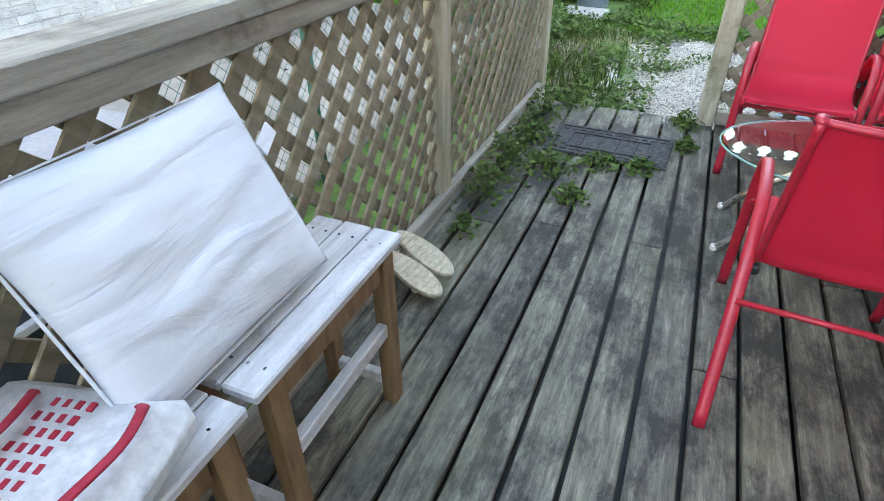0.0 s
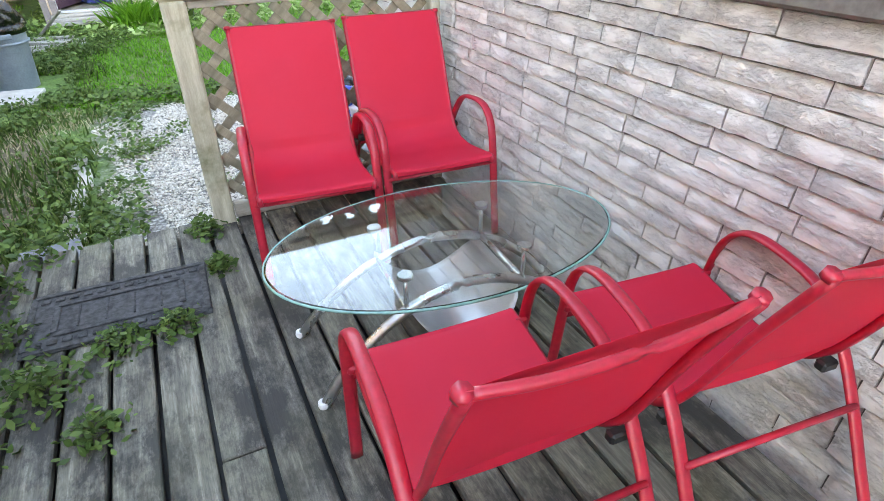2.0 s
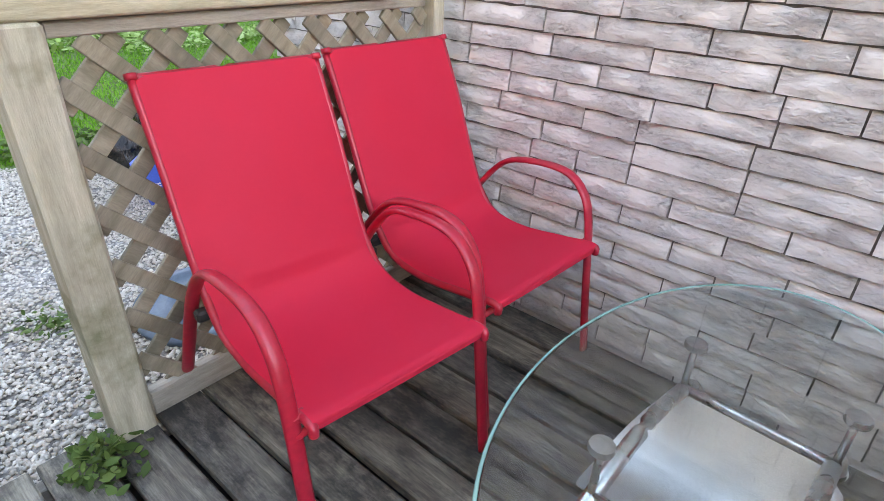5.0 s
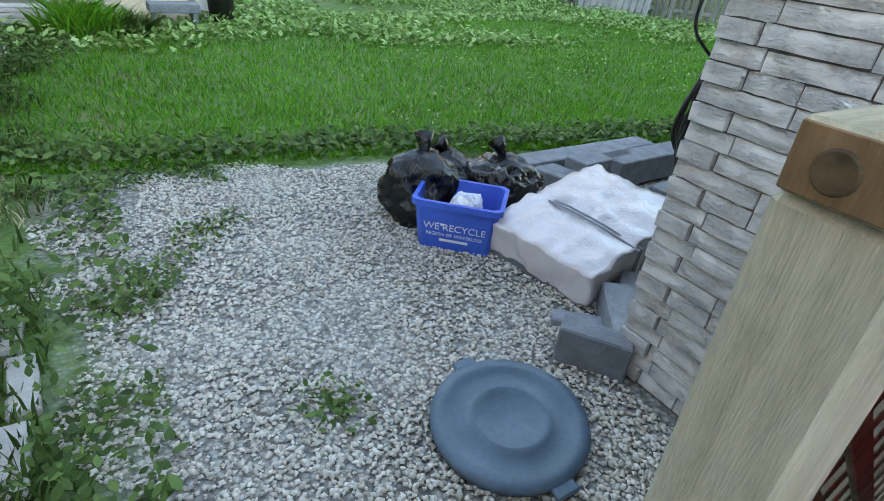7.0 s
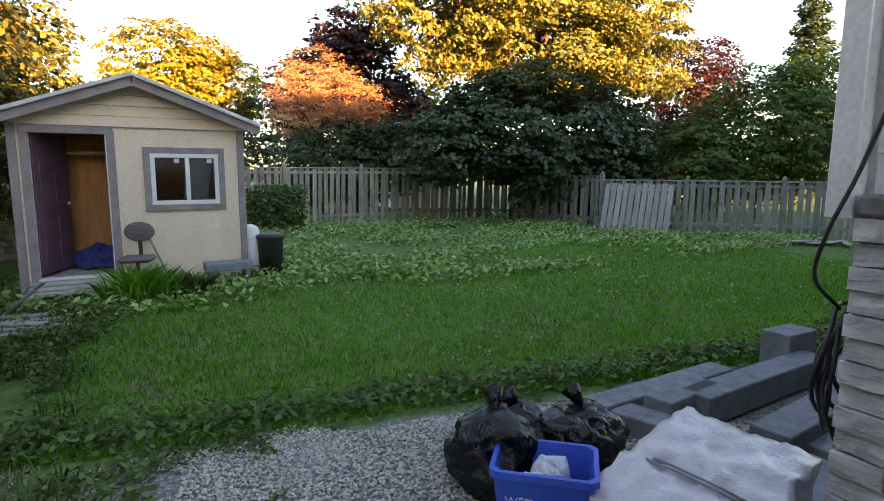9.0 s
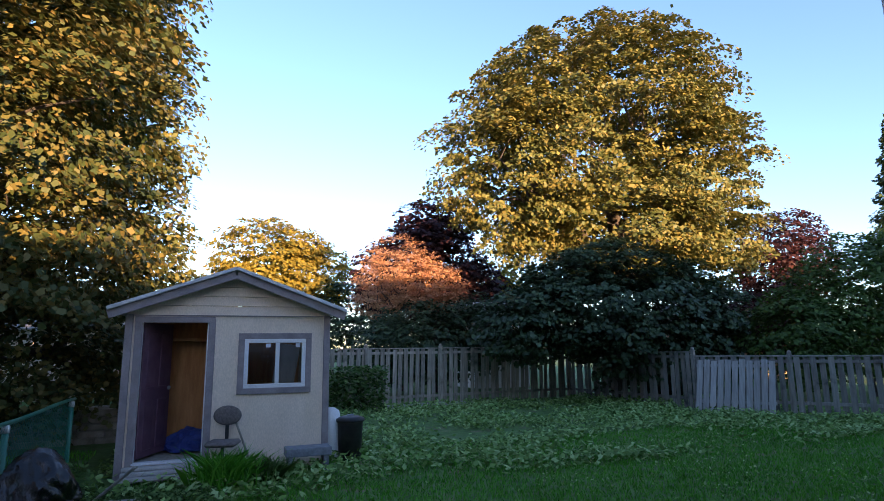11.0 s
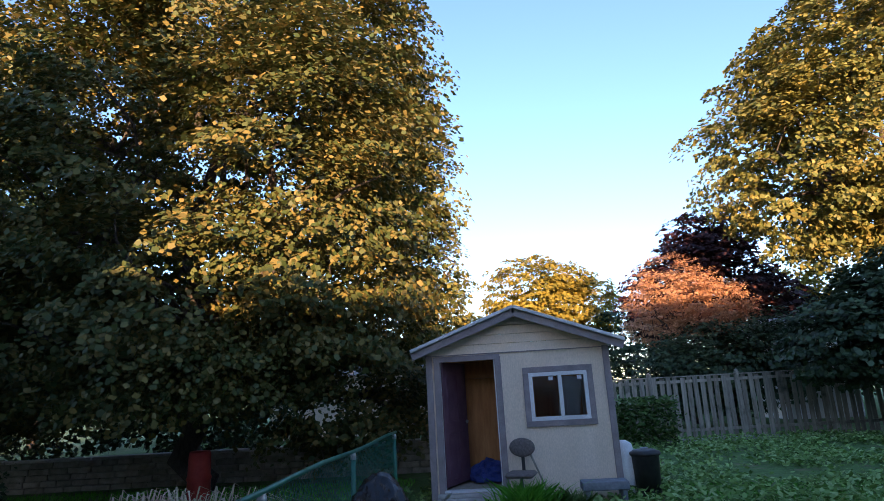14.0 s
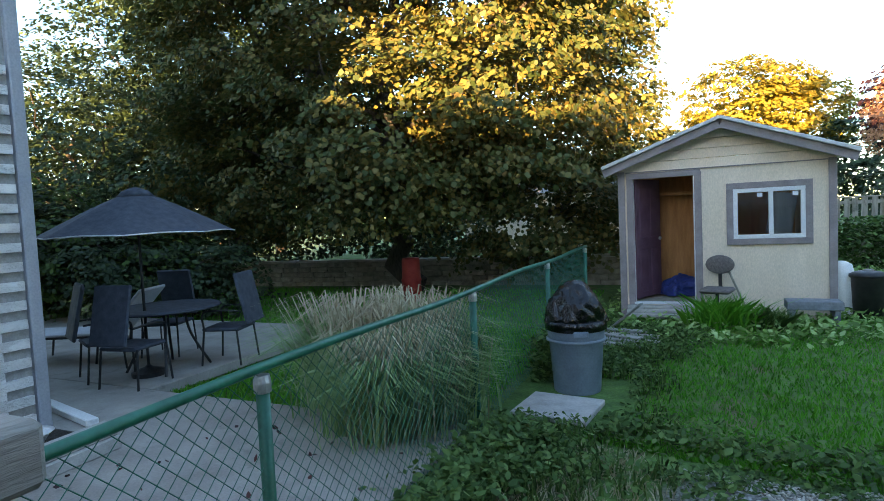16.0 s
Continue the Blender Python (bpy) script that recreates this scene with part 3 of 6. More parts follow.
# ---- lattice screens ----
def slat_bits(length, height, spacing, width):
    """Both directions of diagonal slats that fill a length x height panel: (u, v, reach, angle)."""
    out = []
    step = spacing * math.sqrt(2)
    for sign in (1, -1):
        c = -height
        while c < length + height:
            if sign > 0:
                u0, u1 = max(0, c), min(length, c + height)
                v0, v1 = u0 - c, u1 - c
            else:
                u0, u1 = max(0, c), min(length, c + height)
                v0, v1 = height - (u0 - c), height - (u1 - c)
            if u1 - u0 > 0.03:
                out.append(((u0 + u1) / 2, (v0 + v1) / 2, (u1 - u0) * math.sqrt(2), sign * 45, sign))
            c += step
    return out


def lattice_panel(parent, origin, along_y, length, height, spacing=0.101, width=0.042):
    """Panel from origin along x or y."""
    for u, v, reach, ang, sign in slat_bits(length, height, spacing, width):
        off = 0.0075 * sign
        if along_y:
            bm = boxed((0.013, reach, width), bevel=0.002)
            m = pose(origin[0] + off, origin[1] + u, origin[2] + v, ang, 0, 0)
        else:
            bm = boxed((reach, 0.013, width), bevel=0.002)
            m = pose(origin[0] + u, origin[1] + off, origin[2] + v, 0, -ang, 0)
        ob = part("slat", bm, M["lattice"], parent)
        ob.matrix_local = m


LX = -1.17
side = thing("lattice_fence", label="weathered diagonal lattice fence with flat top rail along the deck", category="fence", kind="")
lattice_panel(side, (LX, -0.2, 0.06), True, 3.55, 1.02)
lattice_panel(side, (LX, 3.445, 0.06), True, 1.65, 1.02)
part("top_rail", boxed((0.14, 3.8, 0.05), (LX, 1.5, 1.112), bevel=0.006), M["rail_y"], side, "grey flat top rail")
part("top_rail", boxed((0.14, 1.76, 0.05), (LX, 4.282, 1.112), bevel=0.006), M["rail_y"], side, "grey flat top rail")
part("under_rail", boxed((0.04, 3.6, 0.06), (LX + 0.03, 1.55, 1.055), bevel=0.004), M["rail_y"], side)
part("under_rail", boxed((0.04, 1.66, 0.06), (LX + 0.03, 4.27, 1.055), bevel=0.004), M["rail_y"], side)
part("bottom_rail", boxed((0.04, 5.3, 0.09), (LX + 0.035, 2.4, 0.05), bevel=0.006), M["rail_y"], side, "grey bottom rail")
part("post", boxed((0.085, 0.085, 1.35), (LX + 0.005, 3.4, 0.38), bevel=0.006), M["post"], side)
part("post", boxed((0.085, 0.085, 1.4), (LX + 0.005, 5.14, 0.36), bevel=0.006), M["post"], side)
part("post", boxed((0.085, 0.085, 1.4), (LX + 0.005, -0.28, 0.34), bevel=0.006), M["post"], side)

SY = 4.96
screen = thing("lattice_screen", label="short lattice screen with thick post behind the red chairs", category="fence")
lattice_panel(screen, (0.0, SY, 0.06), False, 1.1, 0.94)
part("post", boxed((0.1, 0.1, 1.42), (-0.055, SY, 0.33), bevel=0.008), M["post"], screen, "thick greyed post")
part("wall_post", boxed((0.05, 0.09, 1.06), (1.14, SY, 0.52), bevel=0.005), M["post"], screen)
cap_rail = part("top_rail", boxed((1.274, 0.094, 0.054), (0.527, SY, 1.068), bevel=0.005), M["screen_rail"], screen, "thick top rail with dark end grain")
bm = bmesh.new()
bmesh.ops.create_cone(bm, cap_ends=True, segments=18, radius1=0.014, radius2=0.017, depth=0.004, matrix=pose(-0.1125, SY + 0.012, 1.066, 0, 90, 0))
part("end_knot", bm, M["knot"], cap_rail, "dark brown knot in the end grain")
part("end_grain", boxed((0.003, 0.088, 0.048), (-0.1105, SY, 1.068), bevel=0.001), M["bench_leg"], cap_rail, "brown weathered end grain")
part("under_rail", boxed((1.1, 0.04, 0.03), (0.55, SY, 1.02), bevel=0.004), M["rail"], screen)
part("bottom_rail", boxed((1.1, 0.04, 0.085), (0.55, SY, 0.045), bevel=0.006), M["rail"], screen)


# ---- red sling chairs ----
def sling_chair():
    c = thing("sling_chair", label="red steel-framed sling patio chair with curved arms", category="chair", group="red patio chairs")
    prof = glide([(0.335, 0.388), (0.325, 0.412), (0.22, 0.395), (0.06, 0.372), (-0.06, 0.385), (-0.125, 0.44), (-0.178, 0.54), (-0.255, 0.73), (-0.342, 0.916)], 5)
    bm = bmesh.new()
    cols = 7
    for off in (0.0, -0.003):
        grid = []
        for i, p in enumerate(prof):
            row = []
            for j in range(cols):
                u = j / (cols - 1) * 2 - 1
                sag = -0.012 * (1 - u * u) * (1 if 3 < i < len(prof) - 3 else 0.2)
                row.append(bm.verts.new((u * 0.229, p[0] + sag * (0.3 if p[1] < 0.45 else -1), p[1] + (sag if p[1] < 0.45 else 0) + off)))
            grid.append(row)
        for a, b in zip(grid, grid[1:]):
            for j in range(cols - 1):
                f = (a[j], a[j + 1], b[j + 1], b[j])
                bm.faces.new(f if off == 0 else f[::-1])
    part("sling", bm, M["sling"], c, "taut red mesh sling", smooth=True)
    for s in (-1, 1):
        part("side_rail", tubed([(s * 0.229, p[0] - (0.008 if p[1] > 0.45 else 0), p[1] - (0.012 if p[1] < 0.45 else 0.004)) for p in prof], 0.011, 0.011, n=8), M["red_frame"], c, smooth=True)
        part("end_cap", tubed([(s * 0.23, -0.342, 0.908), (s * 0.23, -0.347, 0.921)], 0.0145, n=8), M["red_frame"], c, smooth=True)
        arm = glide([(s * 0.252, 0.345, 0.0), (s * 0.252, 0.315, 0.22), (s * 0.252, 0.285, 0.45), (s * 0.252, 0.25, 0.545), (s * 0.252, 0.18, 0.592), (s * 0.252, 0.06, 0.59),
                     (s * 0.252, -0.05, 0.56), (s * 0.252, -0.14, 0.47), (s * 0.252, -0.22, 0.345), (s * 0.252, -0.31, 0.18), (s * 0.252, -0.41, 0.0)], 5)
        part("arm_leg", tubed(arm, 0.0185, 0.009, side=(1, 0, 0), n=10), M["red_frame"], c, smooth=True)
        part("bolt", boxed((0.05, 0.03, 0.03), (s * 0.236, -0.14, 0.4), bevel=0.006), M["black_plastic"], c, "black fixing")
        part("bolt", boxed((0.04, 0.025, 0.025), (s * 0.236, 0.29, 0.395), bevel=0.006), M["red_frame"], c)
    part("top_bar", tubed(glide([(-0.227, -0.346, 0.912), (-0.1, -0.362, 0.908), (0.1, -0.362, 0.908), (0.227, -0.346, 0.912)]), 0.009, n=8), M["red_frame"], c, smooth=True)
    part("rear_bar", tubed([(-0.252, -0.232, 0.34), (0.252, -0.232, 0.34)], 0.009, n=8), M["red_frame"], c, smooth=True)
    part("front_bar", tubed([(-0.252, 0.3, 0.36), (0.252, 0.3, 0.36)], 0.009, n=8), M["red_frame"], c, smooth=True)
    return c


first = sling_chair()
first.matrix_world = pose(0.31, 2.912, 0, 0, 0, -3.5)
copy_thing(first, pose(0.925, 2.86, 0, 0, 0, -6.5))
copy_thing(first, pose(0.325, 4.565, 0, 0, 0, 180 - 7))
copy_thing(first, pose(0.87, 4.56, 0, 0, 0, 180 - 4))


# ---- glass table ----
def glass_table():
    t = thing("coffee_table", pose(0.575, 3.665, 0, 0, 0, -3), "oval glass coffee table on arched steel legs", "table")
    n, a, b, z = 72, 0.61, 0.375, 0.42
    bm = bmesh.new()
    prof = ((0.988, z - 0.010), (1.0, z - 0.007), (1.0, z - 0.003), (0.988, z))
    rings = [[bm.verts.new((a * k * math.cos(2 * math.pi * j / n), b * k * math.sin(2 * math.pi * j / n), h)) for j in range(n)] for k, h in prof]
    for p, q in zip(rings, rings[1:]):
        for j in range(n):
            bm.faces.new((p[j], p[(j + 1) % n], q[(j + 1) % n], q[j]))
    bm.faces.new(rings[0][::-1])
    bm.faces.new(rings[-1])
    top_glass = part("glass_top", bm, M["glass"], t, "clear greenish glass")
    rim = [(a * 1.002 * math.cos(2 * math.pi * j / 96), b * 1.002 * math.sin(2 * math.pi * j / 96), z - 0.005) for j in range(97)]
    part("polished_edge", tubed(rim, 0.0045, n=6), M["glass_edge"], top_glass, "polished green edge", smooth=True)
    for s in (-1, 1):
        arch = glide([(-0.52, s * 0.19, 0.0), (-0.42, s * 0.175, 0.12), (-0.24, s * 0.16, 0.255), (0.0, s * 0.155, 0.315), (0.24, s * 0.16, 0.255), (0.42, s * 0.175, 0.12), (0.52, s * 0.19, 0.0)], 7)
        part("leg_arch", tubed(arch, 0.0175, n=12), M["chrome"], t, "brushed steel arch", smooth=True)
        for x in (-0.52, 0.52):
            part("foot", lathe(bmesh.new(), [(0.017, 0.0), (0.019, 0.01), (0.017, 0.022)], 12, (x, s * 0.19, 0)), M["white_vinyl"], t, "clear plastic foot")
        for x in (-0.21, 0.21):
            bm = tubed([(x, s * 0.16, 0.27), (x, s * 0.16, 0.395)], 0.008, n=8)
            part("glass_post", bm, M["chrome"], t, smooth=True)
            part("glass_pad", lathe(bmesh.new(), [(0.024, 0.394), (0.026, 0.4), (0.024, 0.409)], 16, (x, s * 0.16, 0)), M["chrome"], t)
    for x in (-0.21, 0.21):
        part("cross_tube", tubed([(x, -0.17, 0.275), (x, 0.17, 0.275)], 0.011, n=8), M["chrome"], t, smooth=True)
    bm = bmesh.new()
    nx, ny = 20, 12
    faces = []
    for h in (0.0, 0.004):
        grid = []
        for i in range(nx + 1):
            u = i / nx * 2 - 1
            w = 0.15 + 0.1 * math.sqrt(max(0.0, 1 - u * u))
            grid.append([bm.verts.new((0.2 * u, w * (2 * k / ny - 1), 0.262 - 0.15 * (1 - u * u) + h)) for k in range(ny + 1)])
        faces.append(grid)
    low, top = faces
    for i in range(nx):
        for k in range(ny):
            bm.faces.new((top[i][k], top[i + 1][k], top[i + 1][k + 1], top[i][k + 1]))
            bm.faces.new((low[i][k + 1], low[i + 1][k + 1], low[i + 1][k], low[i][k]))
        for k in (0, ny):
            bm.faces.new((low[i][k], low[i + 1][k], top[i + 1][k], top[i][k]))
    part("mesh_shelf", bm, M["mesh_steel"], t, "sagging shelf of perforated steel sheet", smooth=True)


glass_table()


# ---- shed ----
def shed():
    s = thing("garden_shed", pose(-1.74, 14.43, -0.45), "beige timber shed with mauve-grey trim and open door", "shed")
    W, H, D, A = 2.92, 2.39, 2.9, 2.93
    dx0, dx1, dz0, dz1 = 0.2, 1.11, 0.22, 2.19
    wx0, wx1, wz0, wz1 = 1.63, 2.55, 1.2, 1.94
    for x0, x1, z0, z1 in ((0, dx0, 0, H), (dx0, dx1, dz1, H), (dx0, dx1, 0, dz0), (dx1, wx0, 0, H), (wx0, wx1, 0, wz0), (wx0, wx1, wz1, H), (wx1, W, 0, H)):
        part("front_panel", boxed((x1 - x0, 0.08, z1 - z0), ((x0 + x1) / 2, 0.04, (z0 + z1) / 2), bevel=0), M["shed_wall"], s)
    for x in (0.04, W - 0.04):
        part("side_wall", boxed((0.08, D - 0.1, H), (x, D / 2 + 0.04, H / 2), bevel=0), M["shed_wall"], s)
    part("back_wall", boxed((W - 0.18, 0.06, H), (W / 2, D - 0.06, H / 2), bevel=0), M["shed_in"], s, "orange-brown plywood lining")
    part("partition", boxed((0.9, 0.04, 2.1), (0.98, 1.5, 1.25), bevel=0.004), M["shed_in"], s, "orange-brown plywood cupboard front")
    part("shelf", boxed((1.0, 0.4, 0.05), (0.85, 1.2, 1.95), bevel=0.004), M["shed_in"], s)
    part("floor_deck", boxed((W - 0.2, D - 0.2, 0.06), (W / 2, D / 2, 0.19), bevel=0), M["fence"], s, "worn shed floor")
    # gable of lapped boards
    rows, low = 4, dz1 + 0.105
    for i in range(rows):
        z0, z1 = low + (A - low - 0.06) * i / rows, low + (A - low - 0.06) * (i + 1) / rows
        bm = bmesh.new()
        half0 = min(W / 2 - 0.09, W / 2 * (1 - (z0 - H) / (A - H)))
        half1 = max(0.03, min(W / 2 - 0.09, W / 2 * (1 - (z1 - H) / (A - H))))
        c = W / 2
        v = [bm.verts.new(p) for p in ((c - half0, -0.018, z0 + 0.006), (c + half0, -0.018, z0 + 0.006), (c + half1, 0.004, z1), (c - half1, 0.004, z1),
                                       (c - half0, 0.05, z0 + 0.006), (c + half0, 0.05, z0 + 0.006), (c + half1, 0.05, z1), (c - half1, 0.05, z1))]
        for q in ((0, 1, 2, 3), (5, 4, 7, 6), (0, 4, 5, 1), (3, 2, 6, 7), (0, 3, 7, 4), (1, 5, 6, 2)):
            bm.faces.new([v[k] for k in q])
        part("gable_board", bm, M["shed_wall"], s)
    # roof
    slope = math.degrees(math.atan2(A - H, W / 2))
    run = math.hypot(A - H, W / 2) + 0.23
    for sg in (-1, 1):
        ang = radians(slope)
        mid = (W / 2 + sg * math.cos(ang) * run / 2, D / 2 - 0.1, A + 0.06 - math.sin(ang) * run / 2)
        part("roof_slope", boxed((run, D + 0.5, 0.05), mid, (0, sg * slope, 0), 0.004), M["shed_roof"], s, "pale roof sheet")
        part("barge_board", boxed((run - 0.02, 0.03, 0.13), (mid[0], -0.27, mid[2] - 0.085), (0, sg * slope, 0), 0.004), M["shed_trim"], s, "mauve-grey barge board")
        part("soffit", boxed((run - 0.04, 0.28, 0.02), (mid[0], -0.12, mid[2] - 0.05), (0, sg * slope, 0), 0), M["shed_trim"], s)
    part("corner_trim", boxed((0.1, 0.03, H - 0.1), (0.04, -0.018, H / 2 - 0.03), bevel=0.004), M["shed_trim"], s)
    part("corner_trim", boxed((0.1, 0.03, H - 0.1), (W - 0.04, -0.018, H / 2 - 0.03), bevel=0.004), M["shed_trim"], s)
    part("gable_drip", boxed((W - 0.2, 0.02, 0.015), (W / 2, -0.012, low - 0.004), bevel=0), M["shed_trim"], s)
    part("door_casing", boxed((0.1, 0.035, dz1 - 0.1), (dx0 - 0.03, -0.02, dz1 / 2 + 0.1), bevel=0.004), M["shed_trim"], s)
    part("door_casing", boxed((0.1, 0.035, dz1 - 0.1), (dx1 + 0.045, -0.02, dz1 / 2 + 0.1), bevel=0.004), M["shed_trim"], s)
    part("door_casing", boxed((dx1 - dx0 + 0.17, 0.037, 0.09), ((dx0 + dx1) / 2, -0.021, dz1 + 0.04), bevel=0.004), M["shed_trim"], s)
    for x in (dx0 + 0.012, dx1 - 0.012):
        part("jamb", boxed((0.02, 0.1, dz1 - dz0), (x, 0.035, (dz1 + dz0) / 2), bevel=0.003), M["white_vinyl"], s, "white door jamb")
    part("sill", boxed((dx1 - dx0, 0.14, 0.03), ((dx0 + dx1) / 2, 0.02, dz0 - 0.005), bevel=0.004), M["white_vinyl"], s, "pale door sill")
    d = part("door", boxed((0.86, 0.04, dz1 - dz0 - 0.04), (0.43, 0, 0), bevel=0.004), M["door"], s, "mauve panelled door standing open inwards")
    d.matrix_local = pose(dx0 + 0.03, 0.09, (dz0 + dz1) / 2 + 0.02, 0, 0, 68)
    for px in (0.24, 0.62):
        for pz, ph in ((-0.52, 0.7), (0.42, 0.8)):
            q = part("door_panel", boxed((0.26, 0.014, ph), (px, -0.022, pz), bevel=0.006), M["door"], d)
    part("door_knob", lathe(bmesh.new(), [(0.012, 0), (0.03, 0.02), (0.028, 0.05), (0.01, 0.06)], 12, (0.8, -0.03, -0.05)), M["galv"], d, "steel knob")
    for i in range(3):
        part("step_board", boxed((1.12, 0.1, 0.05), (0.66, -0.1 - 0.11 * i, 0.17 - 0.05 * i), bevel=0.006), M["slab"], s, "weathered step board")
    part("step_riser", boxed((1.1, 0.06, 0.2), (0.66, -0.08, 0.06), bevel=0.006), M["slab"], s, "weathered step riser")
    part("foundation", boxed((W - 0.1, 0.06, 0.14), (W / 2, 0.06, 0.0), bevel=0), M["mortar"], s)
    # window
    t = 0.09
    for size, at in (((wx1 - wx0 + 2 * t, 0.035, t), ((wx0 + wx1) / 2, -0.02, wz0 - t / 2)), ((wx1 - wx0 + 2 * t, 0.035, t), ((wx0 + wx1) / 2, -0.02, wz1 + t / 2)),
                     ((t, 0.035, wz1 - wz0), (wx0 - t / 2, -0.02, (wz0 + wz1) / 2)), ((t, 0.035, wz1 - wz0), (wx1 + t / 2, -0.02, (wz0 + wz1) / 2))):
        part("window_casing", boxed(size, at, bevel=0.004), M["shed_trim"], s)
    win = part("window_frame", boxed((wx1 - wx0, 0.05, 0.06), ((wx0 + wx1) / 2, -0.01, wz0 + 0.03), bevel=0.004), M["white_vinyl"], s, "white vinyl slider frame")
    for size, at in (((wx1 - wx0, 0.05, 0.06), ((wx0 + wx1) / 2, -0.01, wz1 - 0.03)), ((0.06, 0.05, wz1 - wz0 - 0.12), (wx0 + 0.03, -0.01, (wz0 + wz1) / 2)),
                     ((0.06, 0.05, wz1 - wz0 - 0.12), (wx1 - 0.03, -0.01, (wz0 + wz1) / 2)), ((0.06, 0.045, wz1 - wz0 - 0.12), ((wx0 + wx1) / 2 + 0.03, -0.008, (wz0 + wz1) / 2))):
        part("frame_bar", boxed(size, at, bevel=0.004), M["white_vinyl"], win)
    for x in (wx0 + 0.25, wx1 - 0.22):
        p = part("pane", boxed((0.42, 0.008, wz1 - wz0 - 0.12), (x, 0.0, (wz0 + wz1) / 2), bevel=0), M["pane"], win, "dark glass pane")
        p.visible_shadow = False
        part("sticker", boxed((0.07, 0.003, 0.06), (x + 0.1, -0.008, wz1 - 0.1), bevel=0), M["white_ink"], win, "small white sticker")
    part("curtain", boxed((0.34, 0.03, 0.62), (2.28, 0.2, 1.55), (0, 8, 0), 0.01), M["panel"], s, "pale board leaning behind the window")


shed()


# ---- board fences ----
def board_fence(name, a, b, z, height, material, label, pitch=0.2, width=0.135, lean=0.0, skip=()):
    f = thing(name, label=label, category="fence")
    a, b = Vector(a), Vector(b)
    d = b - a
    length, ang = d.length, math.degrees(math.atan2(d.y, d.x))
    f.matrix_world = pose(a.x, a.y, z, 0, 0, ang)
    mesh = bpy.data.meshes.new("fence_board")
    bm = boxed((width, 0.02, height), (0, 0, height / 2), bevel=0.003)
    bm.to_mesh(mesh)
    bm.free()
    mesh.materials.append(material)
    r = random.Random(len(label))
    n = int(length / pitch)
    for i in range(n):
        ob = new("fence_board", mesh)
        ob.parent = f
        ob.matrix_local = pose((i + 0.5) * pitch, (-0.03 if i % 2 else 0.03) , r.uniform(-0.015, 0.015), 0, r.uniform(-1.0, 1.0) + lean, 0)
    for h in (0.3, height - 0.12):
        part("rail", boxed((length, 0.04, 0.085), (length / 2, 0, h), bevel=0.004), material, f)
    part("cap_rail", boxed((length, 0.1, 0.035), (length / 2, 0, height + 0.02), bevel=0.004), material, f, "flat cap rail")
    k = max(1, round(length / 2.4))
    for i in range(k + 1):
        x = length * i / k
        p = part("post", boxed((0.1, 0.11, height + 0.05), (x, 0, (height + 0.05) / 2), bevel=0.006), material, f)
        bm = bmesh.new()
        box(bm, (0.13, 0.13, 0.03), (x, 0, height + 0.065), bevel=0.008)
        bmesh.ops.create_uvsphere(bm, u_segments=10, v_segments=6, radius=0.055, matrix=pose(x, 0, height + 0.115))
        part("finial", bm, material, p)
    return f


board_fence("back_fence", (1.3, 22.6), (11.6, 23.2), -0.5, 1.8, M["fence"], "weathered brown board fence behind the shed", lean=1.0)
board_fence("corner_fence", (11.6, 23.2), (12.4, 18.0), -0.5, 1.6, M["fence_grey"], "shaded grey board fence at the corner")
board_fence("side_fence", (12.4, 18.0), (17.9, 10.1), -0.52, 1.5, M["fence_grey"], "silver grey board fence along the lawn", pitch=0.19)


# ---- trees ----
MAPLE = [(0, -0.5), (0.48, -0.2), (0.3, 0.3), (0, 0.58), (-0.46, 0.1)]
OVAL = [(0, -0.5), (0.26, -0.1), (0.2, 0.2), (0, 0.5), (-0.2, 0.2), (-0.26, -0.1)]
KITE = [(0, -0.5), (0.33, 0.05), (0, 0.5), (-0.33, 0.05)]


def leaf_mesh(name, centres, normals, sizes, shape, material, parent, rs, fold=0.2):
    """Many small leaves in one mesh, each an island of its own."""
    n, k = len(centres), len(shape)
    normals = normals / np.maximum(1e-6, np.linalg.norm(normals, axis=1, keepdims=True))
    t = rs.normal(size=(n, 3))
    t -= normals * (t * normals).sum(1, keepdims=True)
    t /= np.maximum(1e-6, np.linalg.norm(t, axis=1, keepdims=True))
    s = np.cross(normals, t)
    sh = np.array(shape)
    bend = -fold * (np.abs(sh[:, 0]) ** 1.2 + 0.5 * sh[:, 1] ** 2)
    co = centres[:, None, :] + sizes[:, None, None] * (sh[None, :, 0, None] * s[:, None, :] + sh[None, :, 1, None] * t[:, None, :] + bend[None, :, None] * normals[:, None, :])
    me = bpy.data.meshes.new(name)
    me.vertices.add(n * k)
    me.vertices.foreach_set("co", co.reshape(-1).astype(np.float32))
    me.loops.add(n * k)
    me.loops.foreach_set("vertex_index", np.arange(n * k, dtype=np.int32))
    me.polygons.add(n)
    me.polygons.foreach_set("loop_start", np.arange(0, n * k, k, dtype=np.int32))
    me.update(calc_edges=True)
    me.materials.append(material)
    ob = new(name, me)
    ob.parent = parent
    return ob


